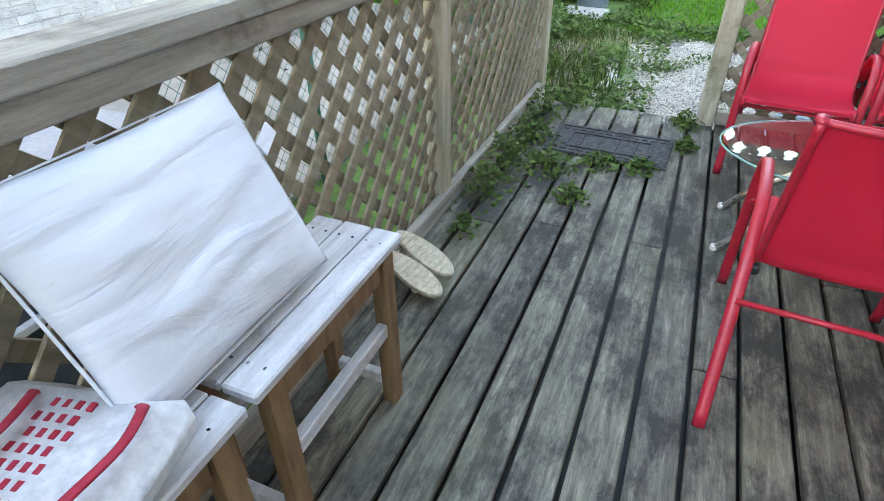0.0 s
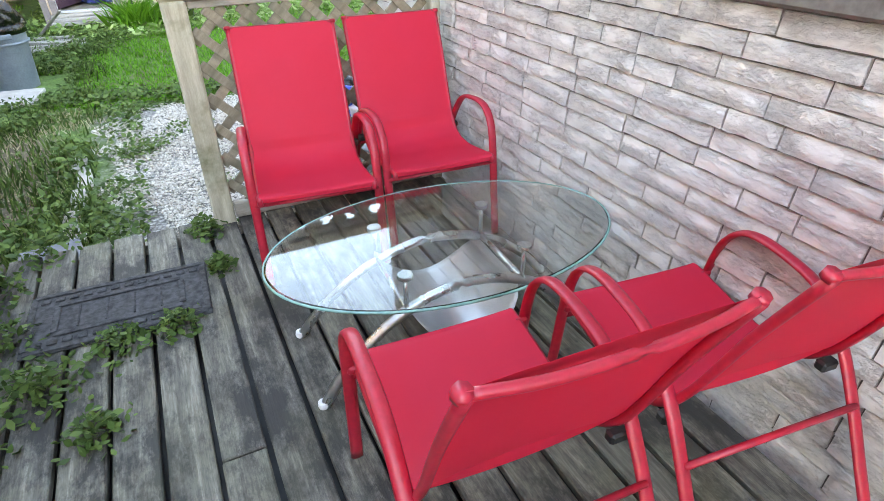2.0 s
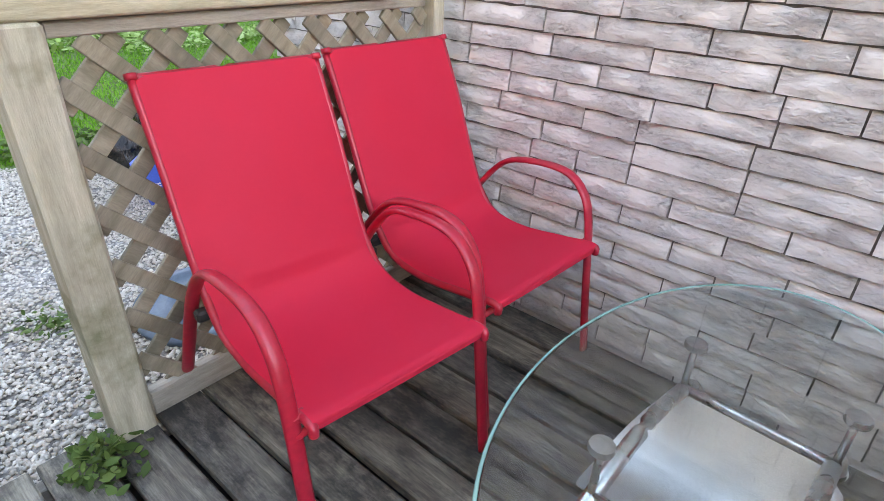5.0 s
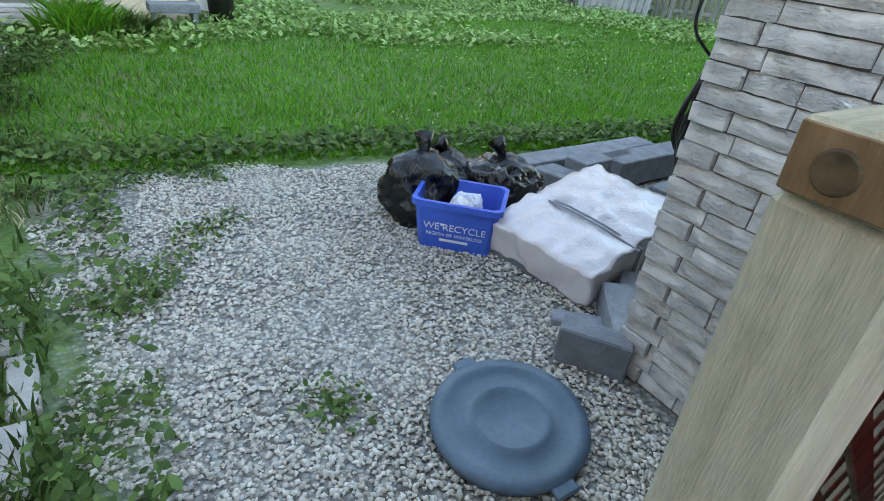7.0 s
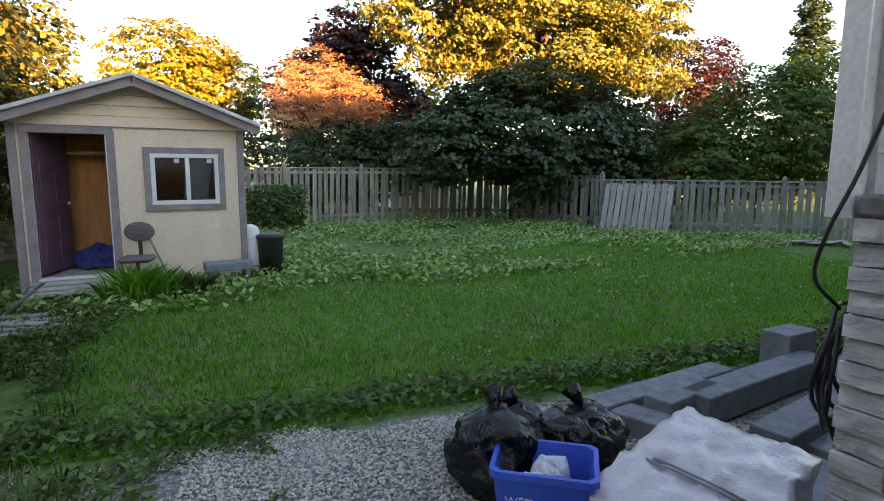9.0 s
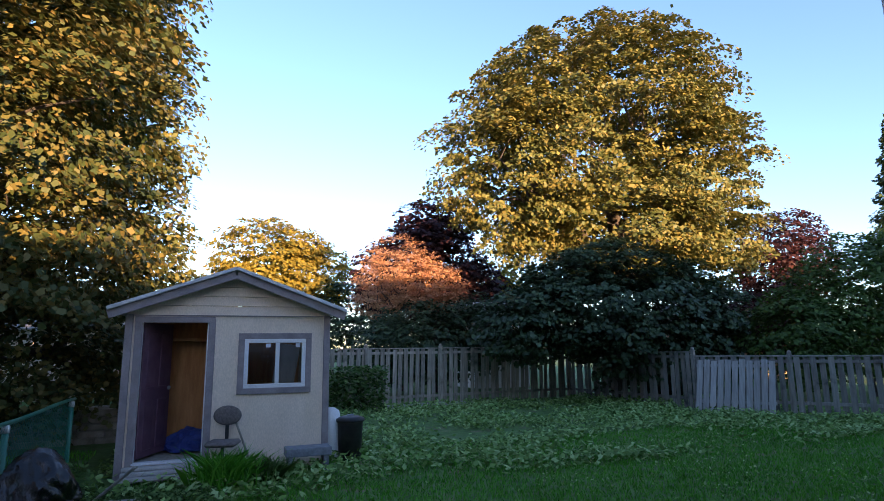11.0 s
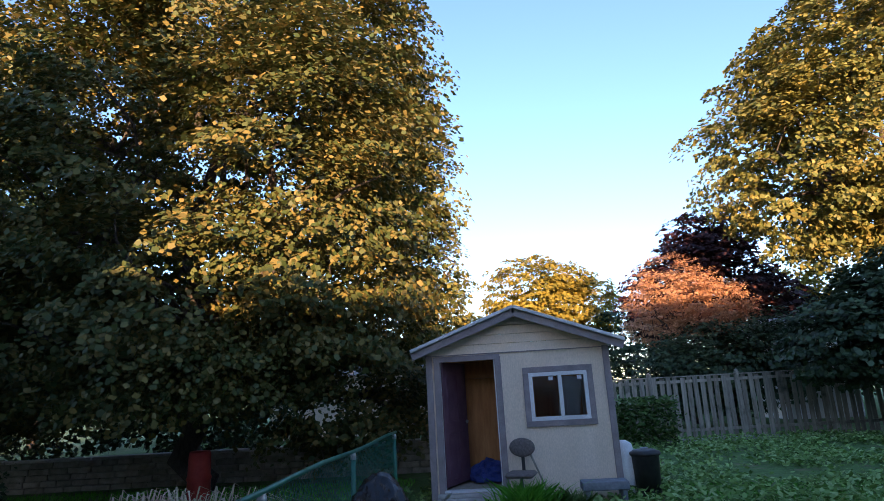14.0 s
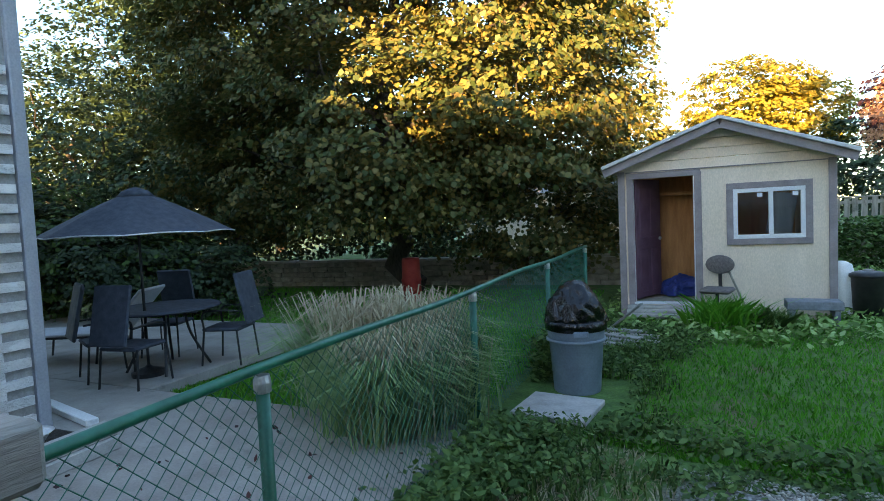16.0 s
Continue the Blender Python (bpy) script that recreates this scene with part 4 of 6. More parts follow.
def crown_points(lobes, clumps, per, spread, rs, droop=0.5, inner=0.35):
    """Clumps of leaves over the shells of the lobes, thinner inside; uneven, with gaps."""
    lobes = np.array(lobes, float)
    area = (lobes[:, 3] * lobes[:, 5]) ** 1.0
    pick = rs.choice(len(lobes), clumps, p=area / area.sum())
    d = rs.normal(size=(clumps, 3))
    d /= np.linalg.norm(d, axis=1, keepdims=True)
    shell = np.where(rs.random(clumps) < inner, rs.uniform(0.3, 0.8, clumps), rs.uniform(0.82, 1.06, clumps))
    c = lobes[pick, :3] + d * lobes[pick, 3:6] * shell[:, None]
    # keep clumps that are not buried in another lobe
    keep = np.ones(clumps, bool)
    for i, l in enumerate(lobes):
        q = np.linalg.norm((c - l[:3]) / l[3:6], axis=1)
        keep &= (q > 0.55) | (pick == i) & (rs.random(clumps) < 0.8)
    c, d = c[keep], d[keep]
    m = len(c)
    size = spread * rs.uniform(0.5, 1.4, m)
    turn, reach = rs.random((m, per)) * 2 * np.pi, 1.55 * np.sqrt(rs.random((m, per)))
    off = np.stack([np.cos(turn) * reach, np.sin(turn) * reach, rs.normal(size=(m, per)) * 0.15], 2) * size[:, None, None]
    off[:, :, 2] -= 0.6 * droop * (off[:, :, 0] ** 2 + off[:, :, 1] ** 2) / (size[:, None] + 0.05)
    pts = (c[:, None, :] + off).reshape(-1, 3)
    nrm = np.repeat(d, per, 0) * 0.7 + np.array([0, 0, 0.8]) + rs.normal(size=(m * per, 3)) * 0.45
    return pts, nrm, c


def limb(bm, a, b, r0, r1, rs, steps=6, n=7):
    a, b = Vector(a), Vector(b)
    wob = (b - a).length * 0.06
    pts = [a.lerp(b, i / steps) + (Vector(rs.normal(size=3)) * wob if 0 < i < steps else Vector((0, 0, 0))) for i in range(steps + 1)]
    tube(bm, pts, 1.0, n=n, taper=[r0 + (r1 - r0) * i / steps for i in range(steps + 1)])


def tree(name, label, base, trunk_r, fork, lobes, clumps, per, spread, leaf, shape, material, seed, kind="tree", inner=0.35, droop=0.5, stems=1, twigs=0):
    """base: foot of the trunk; fork: height where limbs leave; lobes relative to the foot."""
    rs = np.random.RandomState(seed)
    t = thing(name, pose(*base), label, kind)
    bm = bmesh.new()
    lob = np.array(lobes, float)
    top = lob[:, 2].max()
    for s in range(stems):
        dx, dy = (0, 0) if stems == 1 else rs.normal(size=2) * 0.35
        limb(bm, (dx, dy, -0.15), (dx * 1.5, dy * 1.5, fork), trunk_r, trunk_r * 0.75, rs, 5, 10)
        limb(bm, (dx * 1.5, dy * 1.5, fork), (lob[0, 0], lob[0, 1], top), trunk_r * 0.75, 0.03, rs, 8, 8)
    part("trunk", bm, M["bark"], t, "rough grey-brown bark", smooth=True)
    bm = bmesh.new()
    for l in lob:
        limb(bm, (0, 0, fork), l[:3], trunk_r * 0.5, 0.03, rs, 6, 6)
        for _ in range(4 + twigs):
            dd = rs.normal(size=3)
            dd /= np.linalg.norm(dd)
            limb(bm, l[:3] * 0.7 + np.array([0, 0, fork]) * 0.3, l[:3] + dd * l[3:6] * 0.85, trunk_r * 0.2, 0.012, rs, 5, 5)
    part("branchwork", bm, M["bark"], t, smooth=True)
    pts, nrm, c = crown_points(lob, clumps, per, spread, rs, droop, inner)
    ob = leaf_mesh("crown", pts, nrm, leaf * rs.uniform(0.6, 1.2, len(pts)), shape, material, t, rs)
    tagged(ob, kind="stuff")
    return t


tree("maple_tree", "large dense maple with drooping leaves over the neighbour's garden", (-6.9, 16.9, -0.45), 0.3, 2.0,
     [(0, 0, 7.0, 4.2, 4.2, 5.0), (2.8, -1.2, 6.0, 2.5, 2.6, 3.8), (-2.8, -0.5, 6.6, 3.1, 2.8, 4.6), (0.8, -2.2, 3.8, 2.6, 2.2, 2.0), (3.2, 0.4, 3.7, 1.7, 2.0, 1.8), (2.9, 0.6, 2.1, 1.9, 1.6, 1.5), (4.4, 2.6, 1.6, 1.6, 1.4, 1.5), (-2.6, -1.6, 3.3, 2.7, 2.2, 1.7), (0.6, 0.2, 10.6, 3.4, 3.2, 3.0), (2.8, 0.6, 9.6, 2.3, 2.2, 3.2), (-3.6, 0.2, 10.2, 2.8, 2.8, 3.0)],
     1500, 185, 0.46, 0.11, MAPLE, M["maple"], 11, inner=0.22, droop=0.7)
tree("ash_tree", "airy yellow-green tree behind the maple", (-2.75, 21.6, -0.45), 0.09, 3.6,
     [(0, 0, 8.0, 1.3, 1.3, 3.6), (-0.6, 0, 10.6, 1.3, 1.3, 2.4), (0.2, 0, 4.6, 1.2, 1.3, 2.2), (-1.6, 0, 9.0, 1.6, 1.6, 4.0)], 900, 46, 0.34, 0.17, KITE, M["maple_far"], 12)
tree("tall_maple_tree", "tall round-headed maple lit gold by low sun", (15.6, 25.4, -0.5), 0.4, 4.2,
     [(0, 0, 11.0, 5.6, 4.8, 6.0), (-4.6, 0, 9.6, 3.6, 3.0, 3.6), (4.2, 0, 10.0, 4.0, 3.4, 4.2), (1.6, -1, 13.7, 3.6, 3.2, 3.0), (-3.4, 0, 12.3, 2.7, 2.6, 3.2), (-5.3, 0, 9.0, 2.6, 2.4, 3.0), (5.0, -0.4, 6.8, 3.0, 2.6, 2.4), (3.5, 0, 12.2, 2.9, 2.8, 2.8), (0, -1.4, 7.0, 3.6, 2.8, 2.4)],
     1150, 160, 0.54, 0.16, MAPLE, M["maple_far"], 13, twigs=2, inner=0.25, droop=0.7)
tree("young_maple_tree", "dark young maple in front of the fence corner", (11.9, 20.9, -0.5), 0.09, 1.9,
     [(0, 0, 3.4, 3.0, 2.6, 2.0), (-2.1, 0, 3.1, 1.5, 1.6, 1.3), (2.6, -0.4, 2.8, 2.0, 1.8, 1.9), (0.6, -0.6, 2.0, 2.6, 1.6, 1.1), (1.6, 0.2, 1.2, 1.6, 1.2, 1.0), (3.0, -0.6, 1.3, 1.3, 1.2, 1.2), (-1.0, 0.6, 4.1, 1.8, 1.6, 1.2), (-3.3, 0.2, 2.6, 1.4, 1.3, 1.2), (4.2, -0.2, 2.2, 1.3, 1.3, 1.4)],
     950, 70, 0.36, 0.15, MAPLE, M["dark_leaf"], 14)
tree("smoke_bush", "fluffy orange smoke bush above dark foliage", (6.95, 28.5, -0.5), 0.1, 1.6,
     [(-0.3, 0, 5.2, 1.5, 1.5, 1.5), (0.9, 0, 4.6, 1.7, 1.4, 1.3), (-1.0, 0, 4.2, 1.4, 1.3, 1.2), (1.9, 0, 4.4, 1.0, 1.0, 1.0)], 700, 40, 0.22, 0.1, KITE, M["smoke"], 15, "bush", droop=-0.3)
tree("lilac_bush", "dark leafy bush below the smoke bush", (8.0, 27.4, -0.5), 0.08, 0.9,
     [(0, 0, 2.2, 2.6, 1.6, 1.7), (-2.0, 0, 1.9, 1.5, 1.4, 1.5), (2.2, 0, 2.6, 1.6, 1.4, 1.6)], 1000, 26, 0.32, 0.18, KITE, M["dark_leaf"], 16, "bush")
tree("purple_maple_tree", "purple-leaved maple beyond the fence", (10.1, 33.5, -0.5), 0.2, 2.5,
     [(0, 0, 6.2, 3.0, 2.8, 2.6), (-2.2, 0, 5.6, 2.0, 2.0, 1.8), (0.0, 0, 8.3, 1.9, 1.7, 1.6), (2.2, 0, 4.6, 2.2, 2.0, 2.2)], 1000, 26, 0.36, 0.22, MAPLE, M["purple"], 17)
tree("yellow_tree", "far tree turning yellow in low sun", (3.9, 47.0, -0.5), 0.3, 3.0,
     [(-1.4, 0, 8.5, 3.4, 3.0, 2.9), (1.4, 0, 7.0, 3.6, 3.0, 2.6), (-3.4, 0, 6.0, 2.4, 2.4, 2.0), (1.0, 0, 9.2, 2.0, 2.0, 1.6)], 900, 30, 0.45, 0.3, KITE, M["yellow_leaf"], 18)
tree("yellow_tree", "far yellow tree between darker crowns", (18.4, 41.0, -0.5), 0.2, 3.0,
     [(0, 0, 7.0, 1.9, 1.9, 2.2), (0.6, 0, 4.6, 2.2, 2.0, 2.0)], 240, 20, 0.45, 0.34, KITE, M["yellow_leaf"], 19)
tree("green_bush", "broad bright green shrub behind the side fence", (20.2, 18.0, -0.5), 0.12, 1.4,
     [(0, 0, 3.2, 2.6, 2.2, 2.4), (-1.8, 0.6, 2.6, 1.6, 1.6, 1.8), (1.6, -1.2, 3.8, 2.2, 2.0, 2.4), (-3.2, 0.3, 2.0, 1.6, 1.5, 1.6)], 1400, 28, 0.32, 0.17, KITE, M["bright_leaf"], 20, "bush")
tree("copper_beech_tree", "dark red-leaved tree behind the green shrub", (26.6, 25.4, -0.5), 0.2, 2.0,
     [(0, 0, 6.0, 2.4, 2.2, 2.7), (-1.6, 0, 3.6, 1.8, 1.8, 2.2)], 700, 24, 0.36, 0.22, KITE, M["purple"], 21)


def spruce(base, height, radius, seed):
    rs = np.random.RandomState(seed)
    t = thing("spruce_tree", pose(*base), "tall narrow spruce beyond the fence", "tree")
    bm = bmesh.new()
    tube(bm, [(0, 0, -0.1), (0, 0, height * 0.5), (0, 0, height * 0.97)], 0.16, n=7, taper=[1, 0.55, 0.1])
    part("trunk", bm, M["bark"], t, smooth=True)
    n = 15000
    z = height * (1 - np.sqrt(rs.random(n)) * 0.93)
    layer = 0.75 + 0.25 * np.sin(z * 7.0)
    r = radius * (1 - z / height) * layer * np.sqrt(rs.random(n)) + 0.05
    a = rs.random(n) * 2 * np.pi
    pts = np.stack([r * np.cos(a), r * np.sin(a), z - 0.25 * r], 1)
    nrm = np.stack([np.cos(a) * 0.5, np.sin(a) * 0.5, np.ones(n)], 1) + rs.normal(size=(n, 3)) * 0.4
    tagged(leaf_mesh("crown", pts, nrm, 0.26 * rs.uniform(0.6, 1.2, n), KITE, M["dark_leaf"], t, rs), kind="stuff")


spruce((30.4, 22.0, -0.5), 13.4, 3.4, 22)


# ---- deck things ----
def slat_bench(y0, y1):
    L = y1 - y0
    b = thing("bench", pose(-0.935, (y0 + y1) / 2, 0), "low bench of worn whitewashed boards on brown legs", "bench", "benches along the lattice")
    for i, x in enumerate((-0.088, 0.0, 0.088)):
        part("top_board", boxed((0.083, L - 0.01, 0.026), (x, 0, 0.557 + 0.001 * i), bevel=0.005), M["bench"], b)
    for x in (-0.1, 0.1):
        for y in (-L / 2 + 0.07, L / 2 - 0.07):
            part("leg", boxed((0.045, 0.05, 0.545), (x, y, 0.2725), bevel=0.004), M["bench_leg"], b)
        part("apron", boxed((0.025, L - 0.2, 0.07), (x, 0, 0.505), bevel=0.004), M["bench_leg"], b)
        part("stretcher", boxed((0.03, L - 0.16, 0.045), (x, 0, 0.3), bevel=0.004), M["bench"], b, "pale lower stretcher")
    for y in (-L / 2 + 0.07, L / 2 - 0.07):
        part("end_rail", boxed((0.18, 0.03, 0.04), (0, y, 0.08), bevel=0.004), M["bench"], b)
        for x in (-0.1, -0.06, -0.02, 0.02, 0.06, 0.1):
            part("nail", lathe(bmesh.new(), [(0.004, 0.5705), (0.004, 0.572)], 6, (x, y, 0)), M["black_plastic"], b)
    return b


slat_bench(1.745, 2.345)
slat_bench(0.9, 1.733)


def cushion(name, w, h, t, m, material, label, category):
    """A stuffed square with pinched corners and creases."""
    c = thing(name, m, label, category)
    bm = bmesh.new()
    n = 28
    for s in (1, -1):
        grid = []
        for i in range(n + 1):
            row = []
            for j in range(n + 1):
                u, v = i / n * 2 - 1, j / n * 2 - 1
                e = max(0.0, (1 - u ** 4) * (1 - v ** 4)) ** 0.6
                pinch = 1 - 0.06 * (1 - v * v) * abs(u) ** 3
                pin2 = 1 - 0.06 * (1 - u * u) * abs(v) ** 3
                crease = 0.012 * noise.noise(Vector((u * 1.2 + 4 * s, v * 5, 1))) + 0.006 * noise.noise(Vector((u * 5, v * 12, 7 * s)))
                row.append(bm.verts.new((u * w / 2 * pinch, v * h / 2 * pin2, s * (t / 2 * e) + crease * e)))
            grid.append(row)
        for a, b in zip(grid, grid[1:]):
            for j in range(n):
                f = (a[j], b[j], b[j + 1], a[j + 1])
                bm.faces.new(f if s > 0 else f[::-1])
    bmesh.ops.remove_doubles(bm, verts=bm.verts, dist=0.0006)
    part("cover", bm, material, c, smooth=True)
    part("seam", tubed([(w / 2 * 0.97 * a, h / 2 * 0.97 * b, 0) for a, b in ((-1, -1), (1, -1), (1, 1), (-1, 1), (-1, -1))], 0.004, n=5), material, c)
    part("tie", boxed((0.09, 0.035, 0.006), (w / 2 + 0.03, h * 0.18, 0), (0, 15, 20), 0.002), material, c, "loose cloth tie")
    return c


lean = Matrix(((0, -0.46, 0.888, -1.005), (1, 0, 0, 1.865), (0, 0.888, 0.46, 0.79), (0, 0, 0, 1)))
cushion("cushion", 0.56, 0.45, 0.12, lean, M["cotton"], "plump white cotton cushion leaning on the lattice", "cushion")


def tote_bag():
    b = thing("tote_bag", pose(-0.95, 1.4, 0.572, 0, 0, 14), "white woven bag with red pattern and red handles", "bag")
    bm = boxed((0.36, 0.46, 0.09), (0, 0, 0.05), bevel=0.03)
    bmesh.ops.subdivide_edges(bm, edges=bm.edges[:], cuts=3, use_grid_fill=True)
    for v in bm.verts:
        v.co += 0.012 * Vector((noise.noise(v.co * 9), noise.noise(v.co * 9 + Vector((5, 0, 0))), noise.noise(v.co * 9 + Vector((0, 7, 0)))))
    part("body", bm, M["weave"], b, smooth=True)
    for k in range(14):
        for i in range(4):
            part("pattern_dash", boxed((0.011, 0.017, 0.006), (-0.04 + 0.021 * i + 0.01 * (k % 2), -0.19 + 0.028 * k, 0.0945), bevel=0.001), M["red_cord"], b, "red printed dash")
    for x in (-0.09, 0.1):
        part("handle", tubed(glide([(x, -0.02, 0.085), (x + 0.02, 0.0, 0.12), (x + 0.05, 0.09, 0.13), (x + 0.03, 0.17, 0.115), (x, 0.19, 0.085)]), 0.009, 0.004, n=6), M["red_cord"], b, "red webbing handle", smooth=True)


tote_bag()


def slipper(m):
    s = thing("slipper", m, "flat woven straw slipper lying on the deck", "slipper", "pair of slippers")
    bm = bmesh.new()
    n = 28
    rings = []
    for k, z in ((0.94, 0.0), (1.0, 0.006), (1.0, 0.022), (0.95, 0.028)):
        ring = []
        for j in range(n):
            a = 2 * math.pi * j / n
            w = 0.049 + 0.008 * math.cos(a)
            ring.append(bm.verts.new((0.145 * math.cos(a) * k, w * math.sin(a) * k, z)))
        rings.append(ring)
    for a, b in zip(rings, rings[1:]):
        for j in range(n):
            bm.faces.new((a[j], a[(j + 1) % n], b[(j + 1) % n], b[j]))
    bm.faces.new(rings[0][::-1])
    bm.faces.new(rings[-1])
    part("sole", bm, M["slipper"], s)
    for i in range(9):
        part("weave_ridge", tubed([(-0.1 + 0.025 * i, -0.035, 0.027), (-0.1 + 0.025 * i, 0.035, 0.027)], 0.004, n=5), M["slipper"], s)
    part("strap", tubed(glide([(0.05, -0.05, -0.004), (0.055, 0, -0.012), (0.05, 0.047, -0.004)]), 0.012, 0.003, n=6), M["slipper"], s, smooth=True)


slipper(pose(-1.02, 2.905, 0.075, 12, 19, -13))
slipper(pose(-1.015, 2.785, 0.06, 12, 16, -15))

mat = thing("doormat", pose(-0.54, 4.385, 0.0, 0, 0, -2), "dark rubber doormat with raised rectangular pattern on the deck", "mat")
part("base", boxed((0.67, 0.4, 0.01), (0, 0, 0.006), bevel=0.003), M["mat"], mat)
for w, d in ((0.64, 0.37), (0.46, 0.2)):
    for s in (-1, 1):
        part("ridge", boxed((w, 0.025, 0.008), (0, s * d / 2, 0.014), bevel=0.003), M["mat"], mat)
        part("ridge", boxed((0.025, d - 0.03, 0.008), (s * w / 2, 0, 0.014), bevel=0.003), M["mat"], mat)
for i in range(12):
    for s in (-1, 1):
        part("block", boxed((0.035, 0.03, 0.007), (-0.28 + 0.051 * i, s * 0.145, 0.0135), bevel=0.003), M["mat"], mat)
for i in range(4):
    part("bar", boxed((0.008, 0.15, 0.007), (-0.15 + 0.1 * i, 0, 0.0135), bevel=0.002), M["mat"], mat)


# dark box added behind the lattice for dark banded shapes of unknown kind
sb = thing("storage_box", pose(-2.2, 1.75, -0.38), "dark box with pale trim added for unknown dark shapes seen through the lattice", "storage box")
part("body", boxed((0.7, 1.5, 0.95), (0, 0, 0.475), bevel=0.01), M["umbrella"], sb)
for z in (0.3, 0.62, 0.97):
    part("trim", boxed((0.74, 1.54, 0.035), (0, 0, z), bevel=0.006), M["siding"], sb, "pale grey trim")
part("lid", boxed((0.76, 1.56, 0.06), (0, 0, 1.02), bevel=0.012), M["siding_dark"], sb)

# ---- yard things ----
def crumple(bm, amount, scale, seed):
    for v in bm.verts:
        p = v.co * scale + Vector((seed * 3.1, seed * 1.7, 0))
        v.co += amount * Vector((noise.noise(p), noise.noise(p + Vector((9, 0, 0))), 0.7 * noise.noise(p + Vector((0, 9, 0)))))
        q = v.co * scale * 3
        ridge = 1 - abs(noise.noise(q + Vector((seed, 0, 0)))) * 2
        v.co += v.co.normalized() * amount * 0.35 * ridge


def bin_bag(at, r, seed, squash=0.8):
    b = thing("bin_bag", pose(*at, 0, 0, seed * 47), "knotted shiny black rubbish bag on the pebbles", "rubbish bag", "black rubbish bags")
    bm = bmesh.new()
    bmesh.ops.create_icosphere(bm, subdivisions=5, radius=r)
    crumple(bm, r * 0.28, 3.2 / r * 0.45, seed)
    for v in bm.verts:
        v.co.z = max(v.co.z, -r * 0.75) * squash + r * 0.75 * squash
    part("sack", bm, M["bag"], b, smooth=True)
    bm = bmesh.new()
    tube(bm, [(0, 0, 1.35 * r * squash), (0.01, 0, 1.75 * r * squash), (0.03, 0.01, 1.95 * r * squash), (0.07, 0.02, 2.15 * r * squash)], 0.05, n=9, taper=[1.3, 0.45, 0.8, 1.3])
    part("knot", bm, M["bag"], b, smooth=True)


bin_bag((1.13, 7.5, -0.4), 0.24, 1, 1.0)
bin_bag((1.66, 7.42, -0.4), 0.24, 2, 0.9)
bin_bag((1.4, 7.66, -0.4), 0.23, 3, 0.85)


def recycling_box():
    b = thing("recycling_box", pose(1.175, 7.14, -0.392, 0, 0, -43), "bright blue plastic recycling box with white lettering", "recycling box")
    bm = bmesh.new()
    w0, d0, w1, d1, h = 0.4, 0.27, 0.46, 0.33, 0.315

    def ring(w, d, z):
        c = 0.03
        return [bm.verts.new((x, y, z)) for x, y in ((-w / 2 + c, -d / 2), (w / 2 - c, -d / 2), (w / 2, -d / 2 + c), (w / 2, d / 2 - c), (w / 2 - c, d / 2), (-w / 2 + c, d / 2), (-w / 2, d / 2 - c), (-w / 2, -d / 2 + c))]
    rs = [ring(w0, d0, 0), ring(w1, d1, h - 0.04), ring(w1 + 0.035, d1 + 0.035, h - 0.035), ring(w1 + 0.035, d1 + 0.035, h), ring(w1 - 0.01, d1 - 0.01, h), ring(w0 - 0.01, d0 - 0.01, 0.012)]
    for p, q in zip(rs, rs[1:]):
        for j in range(8):
            bm.faces.new((p[j], p[(j + 1) % 8], q[(j + 1) % 8], q[j]))
    bm.faces.new(rs[0][::-1])
    bm.faces.new(rs[-1])
    body = part("body", bm, M["recycle"], b)
    tilt = math.degrees(math.atan2((d1 - d0) / 2, h - 0.04))
    for text, size, z in (("WE RECYCLE", 0.058, 0.145), ("REGION OF WATERLOO", 0.028, 0.107)):
        cu = bpy.data.curves.new("lettering", "FONT")
        cu.body, cu.size, cu.extrude, cu.align_x = text, size, 0.0008, "CENTER"
        cu.materials.append(M["white_ink"])
        ob = new("lettering", cu)
        ob.parent = b
        ob.matrix_local = pose(0.0, -(d0 / 2 + (d1 - d0) / 2 * z / (h - 0.04)) - 0.002, z, 90 + tilt, 0, 0)
        tagged(ob, "white printed lettering")
    z = 0.082
    part("print_bar", boxed((0.16, 0.0015, 0.016), (0, -(d0 / 2 + (d1 - d0) / 2 * z / (h - 0.04)) - 0.002, z), (tilt, 0, 0), 0), M["white_ink"], b, "white printed line")
    for k in range(5):
        q = thing("milk_jug", pose(1.175 + random.uniform(-0.11, 0.11), 7.14 + random.uniform(-0.06, 0.06), -0.17, random.uniform(-50, 50), random.uniform(-40, 40), k * 60), "crumpled white paper or jug in the recycling box", "recyclable")
        bm = bmesh.new()
        bmesh.ops.create_icosphere(bm, subdivisions=3, radius=0.06)
        crumple(bm, 0.03, 14, k + 5)
        part("lump", bm, M["white_vinyl"] if k % 2 else M["cotton"], q)


random.seed(5)
recycling_box()


